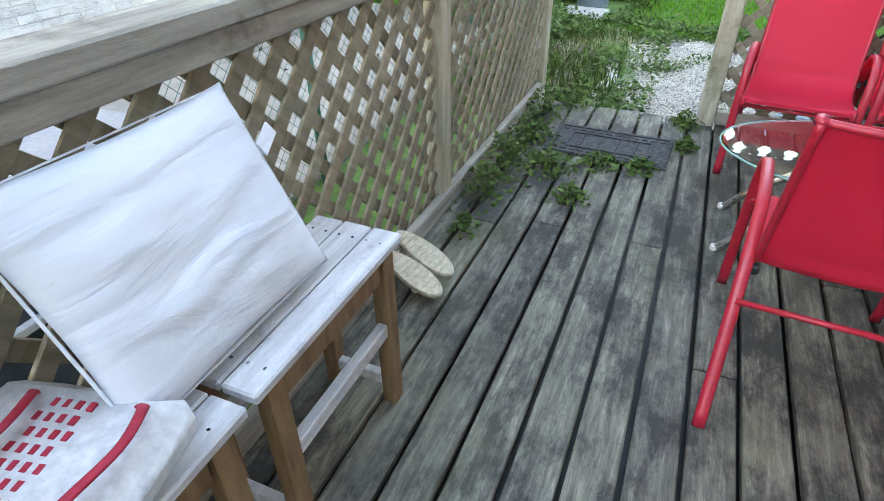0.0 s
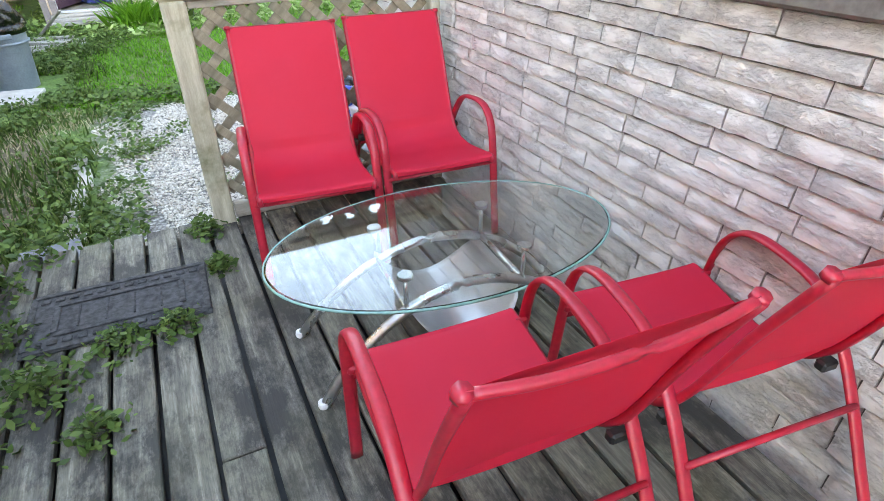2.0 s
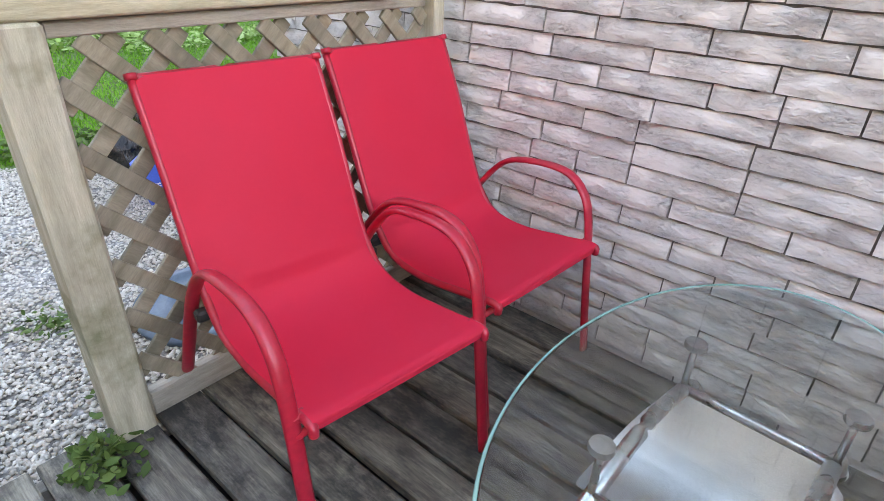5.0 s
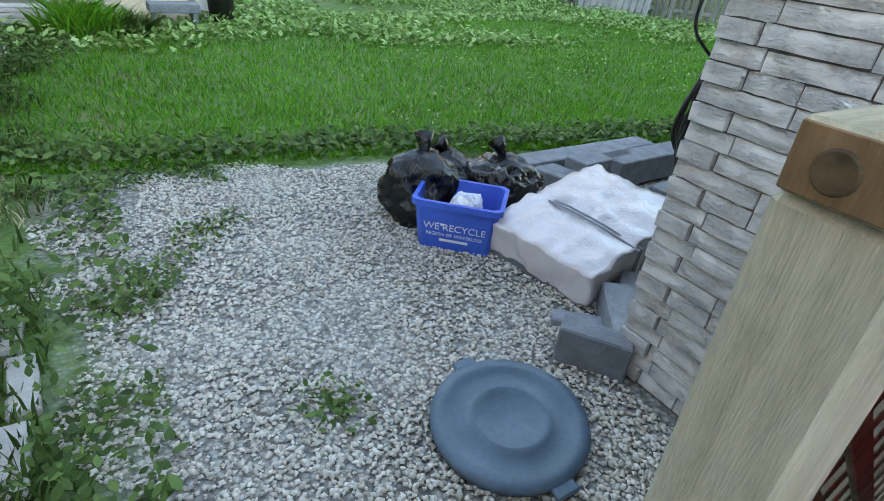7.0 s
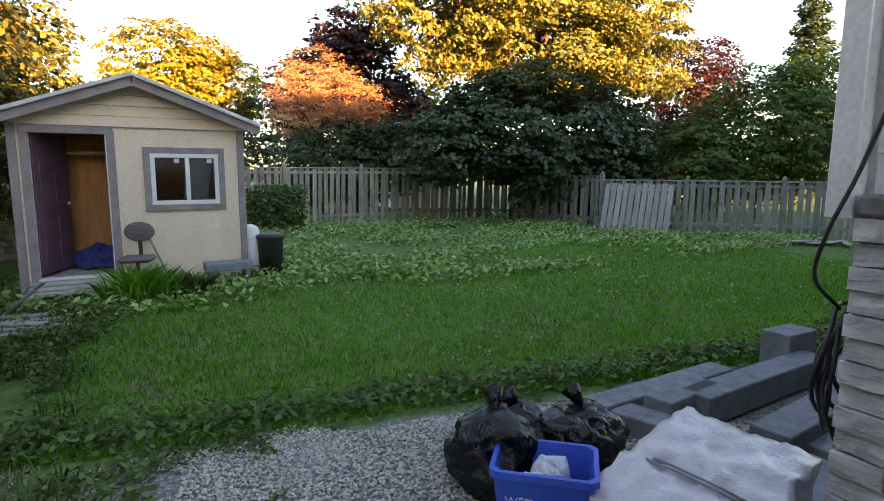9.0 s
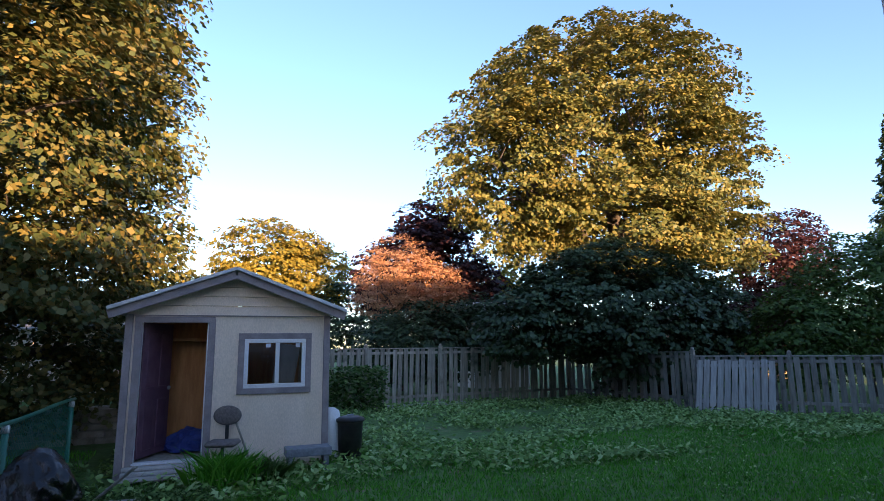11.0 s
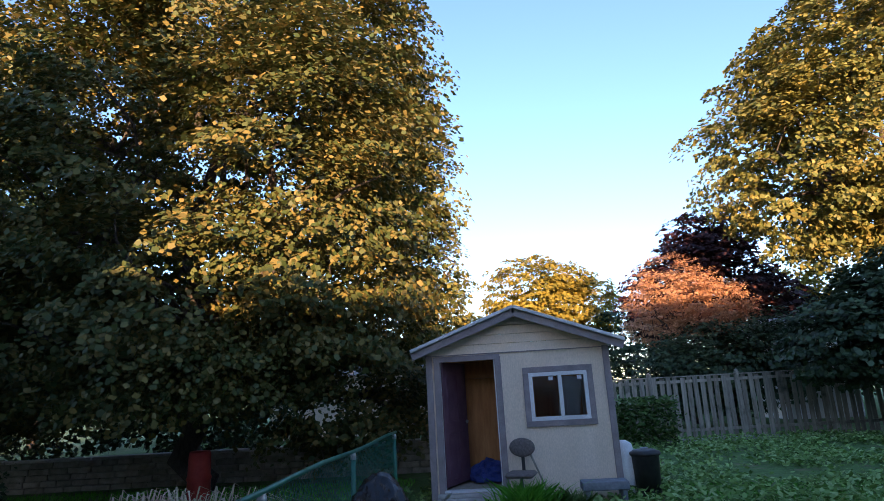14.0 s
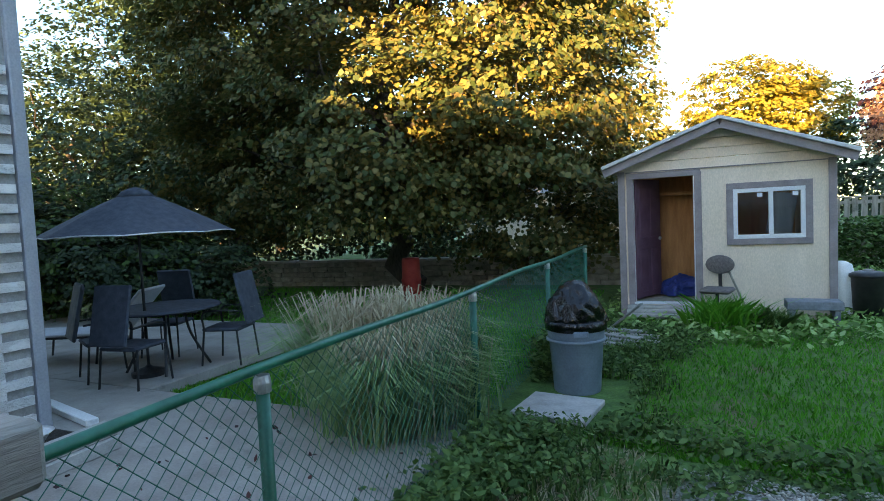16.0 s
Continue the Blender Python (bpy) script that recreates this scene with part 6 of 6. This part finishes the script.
part("arm", tubed([(-0.6, 0, 3.25), (0.6, 0, 3.25)], 0.02, n=6), M["panel"], tp)

tree("hedge_tree", "dark dense trees along the neighbour's boundary", (-17.5, 21.5, -0.45), 0.25, 2.0,
     [(0, 0, 4.0, 3.6, 3.0, 3.6), (4.0, 0.5, 3.0, 3.0, 2.4, 2.8), (-4.0, 0, 4.4, 3.4, 3.0, 4.0), (8.0, 1.5, 2.4, 3.0, 2.2, 2.4)], 1900, 26, 0.4, 0.2, KITE, M["dark_leaf"], 31)
tree("birch_tree", "tall airy tree with fine leaves against the sky", (-20.0, 25.0, -0.45), 0.2, 4.0,
     [(0, 0, 9.0, 3.0, 3.0, 4.0), (3.2, 0, 7.0, 2.4, 2.4, 3.0), (-3.0, 0, 8.0, 2.6, 2.6, 3.0)], 1400, 24, 0.45, 0.17, KITE, M["dark_leaf"], 32)
tree("linden_tree", "tall dark broadleaf tree shading the neighbour's garden", (-14.5, 19.5, -0.45), 0.3, 3.0,
     [(0, 0, 7.0, 3.6, 3.0, 4.0), (-4.5, 0, 6.5, 3.8, 3.0, 4.4), (-2.0, 0, 10.5, 3.4, 3.0, 2.6), (3.0, 0.5, 5.0, 2.6, 2.4, 2.8)], 900, 60, 0.5, 0.18, KITE, M["dark_leaf"], 36)
tree("garden_shrub", "leafy green shrub beside the patio", (-12.6, 12.2, -0.45), 0.08, 0.6,
     [(0, 0, 1.5, 1.6, 1.4, 1.3), (-1.6, -0.4, 1.9, 1.6, 1.5, 1.7), (1.6, 0.8, 1.0, 1.3, 1.1, 0.9)], 700, 22, 0.28, 0.13, KITE, M["bright_leaf"], 33, "bush")
tree("boundary_tree", "dark leafy tree behind the patio shrubs", (-16.5, 15.5, -0.45), 0.2, 1.6,
     [(0, 0, 3.4, 2.8, 2.4, 3.2), (-2.6, -0.6, 4.6, 2.6, 2.4, 3.6), (2.6, 0.6, 2.6, 2.2, 1.8, 2.2)], 800, 34, 0.4, 0.17, KITE, M["dark_leaf"], 37, inner=0.5)
tree("garden_shrub", "broad green shrub below the boundary tree", (-11.0, 12.6, -0.45), 0.07, 0.5,
     [(0, 0, 1.1, 1.4, 1.1, 1.1), (-1.7, -0.3, 1.5, 1.4, 1.2, 1.4), (1.3, 0.9, 0.8, 1.2, 1.0, 0.8)], 700, 26, 0.26, 0.12, KITE, M["dark_leaf"], 38, "bush", inner=0.5)
tree("far_tree", "far autumn tree glowing in low sun", (-24, 33, -0.45), 0.3, 3.0,
     [(0, 0, 5.5, 4.0, 3.0, 3.5), (6, 0, 5.0, 4.0, 3.0, 3.2), (12, 2, 4.5, 4.0, 3.0, 2.8)], 1000, 24, 0.5, 0.3, KITE, M["yellow_leaf"], 34)
tree("far_tree", "dark far tree row closing the gardens", (-4, 44, -0.45), 0.3, 2.0,
     [(0, 0, 3.5, 4.5, 3.0, 3.0), (-7, 0, 4.0, 4.5, 3.0, 3.4), (13, 0, 3.6, 4.5, 3.0, 3.0), (22, -3, 3.6, 5, 3.0, 3.2), (-14, 0, 4.0, 4.5, 3.0, 3.4)], 1700, 24, 0.5, 0.32, KITE, M["dark_leaf"], 35)


# ---- grass, weeds and pebbles ----
def heights(x, y):
    return np.array([ground_height(a, b) for a, b in zip(x, y)])


def blades(name, x, y, h, width, material, label, seed, lean=0.35, z=None, parent=None, category="grass"):
    """Upright tapering blades, bent over at the tip: five corners each."""
    rs = np.random.RandomState(seed)
    n = len(x)
    z = heights(x, y) if z is None else z
    a = rs.random(n) * 2 * np.pi
    side_v = np.stack([np.cos(a), np.sin(a), np.zeros(n)], 1)
    b = rs.random(n) * 2 * np.pi
    bend = np.stack([np.cos(b), np.sin(b), np.zeros(n)], 1) * (lean * h * rs.uniform(0.3, 1.4, n))[:, None]
    base = np.stack([x, y, z - 0.01], 1)
    up = np.array([0, 0, 1.0])
    w = (width * rs.uniform(0.6, 1.3, n))[:, None]
    mid = base + up * (h * 0.6)[:, None] + bend * 0.35
    tip = base + up * (h * 0.95)[:, None] + bend
    co = np.stack([base - side_v * w, base + side_v * w, mid + side_v * w * 0.8, tip, mid - side_v * w * 0.8], 1)
    me = bpy.data.meshes.new(name)
    me.vertices.add(n * 5)
    me.vertices.foreach_set("co", co.reshape(-1).astype(np.float32))
    me.loops.add(n * 5)
    me.loops.foreach_set("vertex_index", np.arange(n * 5, dtype=np.int32))
    me.polygons.add(n)
    me.polygons.foreach_set("loop_start", np.arange(0, n * 5, 5, dtype=np.int32))
    me.update(calc_edges=True)
    me.materials.append(material)
    ob = new(name, me)
    ob.parent = parent
    return tagged(ob, label, "" if parent else category, kind="stuff")


def broad(name, x, y, lift, leaf, material, label, seed, z=None):
    rs = np.random.RandomState(seed)
    z = heights(x, y) if z is None else z
    pts = np.stack([x, y, z + lift * rs.random(len(x))], 1)
    nrm = np.stack([rs.normal(size=len(x)) * 0.6, rs.normal(size=len(x)) * 0.6, np.ones(len(x))], 1)
    return tagged(leaf_mesh(name, pts, nrm, leaf * rs.uniform(0.5, 1.3, len(x)), OVAL, material, None, rs), label, "weeds", kind="stuff")


def patchy(rs, n, x0, x1, y0, y1, scale=0.8, power=1.0, keep=0.0):
    """Points gathered in drifts."""
    x, y = rs.uniform(x0, x1, n), rs.uniform(y0, y1, n)
    d = np.array([noise.noise(Vector((a * scale, b * scale, 4.2))) for a, b in zip(x, y)])
    m = d * power + rs.uniform(-0.25, 0.25, n) > keep
    return x[m], y[m]


rs = np.random.RandomState(41)
# mown lawn, thick near the pebbles
x = rs.uniform(-1.6, 12, 100000)
y = 8.85 - 0.2 * np.minimum(x, 5) + 7.5 * rs.random(100000) ** 1.5
off_slab = ~((x < -1.15) & (y > 9.3) & (y < 10.85))
x, y = x[off_slab], y[off_slab]
blades("lawn", x, y, 0.03 + 0.05 * rs.random(len(x)), 0.0055, M["grass"], "thick green mown lawn", 42, 0.6)
x, y = patchy(rs, 52000, -2.1, 15, 12.6, 22.5, 0.6, 1.0, -0.1)
broad("ground_cover", x, y, 0.17, 0.11, M["cover"], "low weedy ground cover over the far lawn", 43)
x, y = patchy(rs, 34000, -2.15, -0.45, 5.2, 13.5, 1.1, 1.0, -0.05)
clear = ~((x < -1.25) & (y > 9.35) & (y < 10.8)) & ~((x > -1.25) & (y < 8.4) & (rs.random(len(x)) < 0.25)) & (rs.random(len(x)) < 0.8)
bare = (((x + 1.5) / 0.42) ** 2 + ((y - 6.95) / 1.05) ** 2 < 1) & (rs.random(len(x)) < 0.88)
x, y = x[clear & ~bare], y[clear & ~bare]
dry = np.random.RandomState(48)
blades("dead_grass", dry.normal(-1.5, 0.17, 350), dry.normal(6.95, 0.4, 350), 0.01 + 0.02 * dry.random(350), 0.004, M["straw_grass"], "dry straw lying on bare trodden earth", 49, 3.0)
broad("weed_bed", x, y, 0.15, 0.052, M["weed"], "tangled low weeds along the fence", 44)
x, y = patchy(rs, 9000, -2.15, -0.8, 5.2, 13.5, 1.1, 1.0, -0.1)
off_slab = ~((x < -1.15) & (y > 9.3) & (y < 10.85))
x, y = x[off_slab], y[off_slab]
x2, y2 = patchy(rs, 4000, -2.1, -0.7, 6.0, 9.0, 1.4, 1.0, 0.12)
blades("dry_grass", x2, y2, 0.03 + 0.05 * rs.random(len(x2)), 0.005, M["straw_grass"], "dry tan grass among the weeds", 58, 0.9)
blades("weed_grass", x, y, 0.07 + 0.1 * rs.random(len(x)), 0.007, M["weed"], "rough grass among the weeds", 45)
x, y = patchy(rs, 15000, -1.0, 0.2, 5.3, 8.9, 2.0, 1.0, 0.34)
broad("creeping_weed", x, y, 0.05, 0.04, M["weed"], "creeping weeds among the pebbles", 46)
x, y = rs.uniform(-1.4, 7.0, 5200), rs.normal(9.1, 0.16, 5200)
y -= 0.2 * np.minimum(x, 5)
broad("border_weed", x, y, 0.12, 0.07, M["weed"], "leafy weeds along the lawn's edge", 47)
x, y = patchy(rs, 9000, 2.0, 16, 9.2, 15.0, 0.9, 1.0, 0.05)
broad("clover", x, y, 0.06, 0.05, M["cover"], "clover drifts in the lawn", 48)
x, y = rs.normal(-2.1, 0.1, 5200), rs.uniform(10.5, 13.6, 5200)
broad("fence_weed", x, y, 0.45, 0.075, M["weed"], "taller weeds growing along the wire fence", 49)
x, y = rs.normal(-1.9, 0.14, 4200), rs.uniform(6.0, 8.9, 4200)
broad("fence_weed", x, y, 0.28, 0.06, M["weed"], "leafy weeds in front of the wire fence", 50)
x, y = rs.uniform(2.4, 4.2, 3000), rs.normal(21.7, 0.3, 3000)
broad("fence_weed", x, y, 1.3, 0.14, M["weed"], "tall weeds against the back fence", 55)

for name, label, cx, cy, r, n, h, w, mname, seed in (
        ("daylily_clump", "arching green daylily clump by the shed", -0.3, 13.65, 0.28, 700, 0.5, 0.011, "grass", 51),
        ("daylily_clump", "low green clump beside the shed step", 0.25, 13.75, 0.22, 400, 0.35, 0.01, "weed", 52)):
    x, y = rs.normal(cx, r * 0.6, n), rs.normal(cy, r * 0.5, n)
    blades(name, x, y, h * rs.uniform(0.5, 1.1, n), w, M[mname], label, seed, 0.9, category="plant")


def arching(name, x, y, h, width, material, label, seed, reach, parent):
    """Long blades that rise and bow over: seven corners each."""
    r = np.random.RandomState(seed)
    n = len(x)
    a = np.arctan2(y - y.mean(), x - x.mean()) + r.normal(size=n) * 0.7
    out = np.stack([np.cos(a), np.sin(a), np.zeros(n)], 1) * (reach * h * r.uniform(0.35, 1.2, n))[:, None]
    side_v = np.stack([-np.sin(a), np.cos(a), np.zeros(n)], 1) * (width * r.uniform(0.6, 1.3, n))[:, None]
    base = np.stack([x, y, heights(x, y) - 0.01], 1)
    p1, p2, tip = (base + np.array([0, 0, 1.0]) * (h * f)[:, None] + out * g for f, g in ((0.55, 0.14), (0.9, 0.5), (0.82, 1.0)))
    co = np.stack([base - side_v, base + side_v, p1 + side_v, p2 + side_v * 0.8, tip, p2 - side_v * 0.8, p1 - side_v], 1)
    me = bpy.data.meshes.new(name)
    me.from_pydata(co.reshape(-1, 3).tolist(), [], [tuple(7 * i + k for k in q) for i in range(n) for q in ((0, 1, 2, 6), (6, 2, 3, 5), (5, 3, 4))])
    me.materials.append(material)
    ob = new(name, me)
    ob.parent = parent
    return tagged(ob, label, kind="stuff")


def fountain_grass(cx, cy, n, h, seed):
    g = thing("fountain_grass", pose(0, 0, 0), "tall arching ornamental grass with tan seed heads", "grass")
    r = np.random.RandomState(seed)
    x, y = r.normal(cx, 0.17, n), r.normal(cy, 0.17, n)
    arching("leaves", x, y, h * r.uniform(0.45, 1.0, n), 0.006, M["fountain"], "grey-green arching blades", seed, 0.95, g)
    m = n // 6
    x, y = r.normal(cx, 0.16, m), r.normal(cy, 0.16, m)
    arching("seed_heads", x, y, h * r.uniform(0.9, 1.25, m), 0.007, M["straw_grass"], "tan feathery seed heads", seed + 1, 0.5, g)


for cx, cy, n, h, s in ((-2.85, 8.7, 2600, 0.85, 61), (-2.95, 9.3, 2800, 1.0, 63), (-3.4, 9.15, 2400, 1.0, 65), (-2.65, 9.0, 1600, 0.75, 69)):
    fountain_grass(cx, cy, n, h, s)
x, y = np.concatenate([rs.uniform(-12, -2.4, 20000), rs.uniform(-6.5, -2.4, 14000)]), np.concatenate([rs.uniform(8.9, 17.4, 20000), rs.uniform(8.95, 13.0, 14000)])
lawn_only = ~((x < -5.7) & (y < 12.0))
x, y = x[lawn_only], y[lawn_only]
blades("neighbour_lawn", x, y, 0.05 + 0.05 * rs.random(len(x)), 0.009, M["grass"], "shaded green lawn of the neighbour", 71)

x, y = rs.uniform(-4.6, -2.4, 70), rs.uniform(5.6, 8.4, 70)
tagged(broad("fallen_leaves", x, y, 0.02, 0.06, M["purple"], "dark fallen leaves scattered on the patio", 72, z=np.full(70, -0.335)), category="leaves")

# weeds growing through the deck's edge
for cx, cy, r, hgt, n in ((-1.02, 3.62, 0.12, 0.16, 260), (-1.0, 3.95, 0.14, 0.22, 420), (-0.98, 4.3, 0.12, 0.18, 320), (-1.02, 4.7, 0.1, 0.2, 280), (-0.62, 3.72, 0.07, 0.07, 150), (-0.78, 4.0, 0.1, 0.1, 220),
                          (-0.55, 4.14, 0.09, 0.06, 200), (-0.34, 4.16, 0.07, 0.06, 150), (-0.14, 4.5, 0.05, 0.08, 140), (-0.16, 4.88, 0.07, 0.1, 170), (-0.98, 3.25, 0.05, 0.1, 90), (-0.85, 5.0, 0.09, 0.12, 200)):
    x, y = rs.normal(cx, r * 0.6, n), rs.normal(cy, r * 0.7, n)
    w = thing("weed_plant", pose(cx, cy, 0), "small green weed growing through the deck boards", "weed", "deck weeds")
    pts = np.stack([x - cx, y - cy, 0.006 + hgt * rs.random(n) * np.exp(-(((x - cx) ** 2 + (y - cy) ** 2) / (r * r)))], 1)
    nrm = np.stack([rs.normal(size=n) * 0.7, rs.normal(size=n) * 0.7, np.ones(n)], 1)
    tagged(leaf_mesh("leaves", pts, nrm, 0.034 * rs.uniform(0.5, 1.4, n), OVAL, M["weed"], w, rs), kind="stuff")
    bm = bmesh.new()
    for k in range(7):
        a = rs.uniform(0, 6.28)
        tube(bm, [(0, 0, 0), (r * 0.4 * math.cos(a), r * 0.4 * math.sin(a), hgt * 0.5), (r * 0.8 * math.cos(a), r * 0.8 * math.sin(a), hgt * 0.7)], 0.0018, n=4)
    part("stem", bm, M["weed"], w)


def pebbles(n, seed):
    r = np.random.RandomState(seed)
    base = np.array([(1, 0, 0), (-1, 0, 0), (0, 1, 0), (0, -1, 0), (0, 0, 1), (0, 0, -1)], float)
    tri = np.array([(0, 2, 4), (2, 1, 4), (1, 3, 4), (3, 0, 4), (2, 0, 5), (1, 2, 5), (3, 1, 5), (0, 3, 5)])
    y = 5.02 + 3.95 * r.random(n) ** 1.35
    x = r.uniform(-1.0, 3.0, n)
    edge_n = np.array([noise.noise(Vector((a * 1.6, b * 1.6, 1))) for a, b in zip(x, y)])
    m = (x > -0.7 + 0.6 * edge_n) & (y < 8.72 - 0.2 * x + 0.5 * edge_n) & ((x < 1.15) | (y > 6.0))
    x, y, k = x[m], y[m], int(m.sum())
    s = 0.0105 * r.uniform(0.5, 1.6, k)
    co = base[None] * (s[:, None] * np.stack([np.ones(k), r.uniform(0.6, 1, k), r.uniform(0.45, 0.8, k)], 1))[:, None, :]
    co *= 1 + 0.18 * r.normal(size=(k, len(base), 1))
    a = r.random(k) * 6.283
    ca, sa = np.cos(a)[:, None], np.sin(a)[:, None]
    co = np.stack([co[:, :, 0] * ca - co[:, :, 1] * sa, co[:, :, 0] * sa + co[:, :, 1] * ca, co[:, :, 2]], 2)
    co += np.stack([x, y, heights(x, y) + 0.004 + 0.004 * r.random(k)], 1)[:, None, :]
    me = bpy.data.meshes.new("pebbles")
    nv = len(base)
    me.vertices.add(k * nv)
    me.vertices.foreach_set("co", co.reshape(-1).astype(np.float32))
    f = (tri[None] + (np.arange(k) * nv)[:, None, None]).reshape(-1)
    me.loops.add(len(f))
    me.loops.foreach_set("vertex_index", f.astype(np.int32))
    me.polygons.add(len(f) // 3)
    me.polygons.foreach_set("loop_start", np.arange(0, len(f), 3, dtype=np.int32))
    me.update(calc_edges=True)
    me.materials.append(M["pebble"])
    tagged(new("pebbles", me), "loose pale limestone pebbles beside the deck", "gravel", kind="stuff")


pebbles(64000, 81)


# ---- bricks, one by one, last ----
def brick_mesh(length, height, seed):
    """A block with a torn rock face towards -x."""
    bm = bmesh.new()
    nu, nv = 7, 3
    grid = []
    for i in range(nu + 1):
        row = []
        for j in range(nv + 1):
            u, v = i / nu, j / nv
            rim = min(u, 1 - u, 0.12) / 0.12 * min(v, 1 - v, 0.3) / 0.3
            d = 0.006 + 0.007 * (1 - v) + rim * (0.004 + 0.0035 * noise.noise(Vector((u * 5 + seed * 7.3, v * 3.2, seed * 1.9))))
            chip = 0.005 * noise.noise(Vector((u * 9 + seed * 3.7, v * 40, seed * 5.1))) if v in (0, 1) else 0
            row.append(bm.verts.new((-d, (u - 0.5) * length, (v - 0.5) * height + chip)))
        grid.append(row)
    for a, b in zip(grid, grid[1:]):
        for j in range(nv):
            bm.faces.new((a[j], a[j + 1], b[j + 1], b[j]))
    rim_v = [grid[i][0] for i in range(nu + 1)] + [grid[nu][j] for j in range(1, nv + 1)] + [grid[i][nv] for i in range(nu - 1, -1, -1)] + [grid[0][j] for j in range(nv - 1, 0, -1)]
    back = [bm.verts.new((0.02, v.co.y, v.co.z)) for v in rim_v]
    for i in range(len(rim_v)):
        k = (i + 1) % len(rim_v)
        bm.faces.new((rim_v[i], rim_v[k], back[k], back[i]))
    bmesh.ops.recalc_face_normals(bm, faces=bm.faces)
    me = bpy.data.meshes.new("brick")
    bm.to_mesh(me)
    bm.free()
    me.materials.append(M["brick"])
    return me


COURSE, BRICK = 0.066, 0.315
whole = [brick_mesh(BRICK - 0.006, COURSE - 0.006, s) for s in range(14)]
halves = [brick_mesh(BRICK * 0.55 - 0.006, COURSE - 0.006, s + 20) for s in range(6)]
r6 = random.Random(6)
rest = bmesh.new()
placed = 0
for j in range(23):
    z = -0.36 + COURSE * (j + 0.5)
    y = CORNER_Y - (0.0 if j % 2 else 0.14) - 0.002
    first_in_row = True
    while y > -0.9:
        short = r6.random() < 0.18 or (first_in_row and j % 3 == 0)
        L = BRICK * 0.55 if short else BRICK
        first_in_row = False
        if y > 2.25 and placed < 330:
            ob = new("brick", r6.choice(halves if short else whole))
            ob.parent = house_wall
            ob.matrix_world = pose(WALL_X + 0.012 + r6.uniform(-0.002, 0.003), y - L / 2, z + r6.uniform(-0.0015, 0.0015), r6.uniform(-0.4, 0.4), 0, r6.uniform(-0.8, 0.8))
            placed += 1
        else:
            box(rest, (0.03, L - 0.008, COURSE - 0.006), (WALL_X + 0.004, y - L / 2, z))
        y -= L
    if j % 2 == 0:
        box(rest, (0.03, 0.132, COURSE - 0.006), (WALL_X + 0.004, CORNER_Y - 0.07, z))
tagged(part("brick_rest", rest, M["brick"], house_wall), kind="stuff")
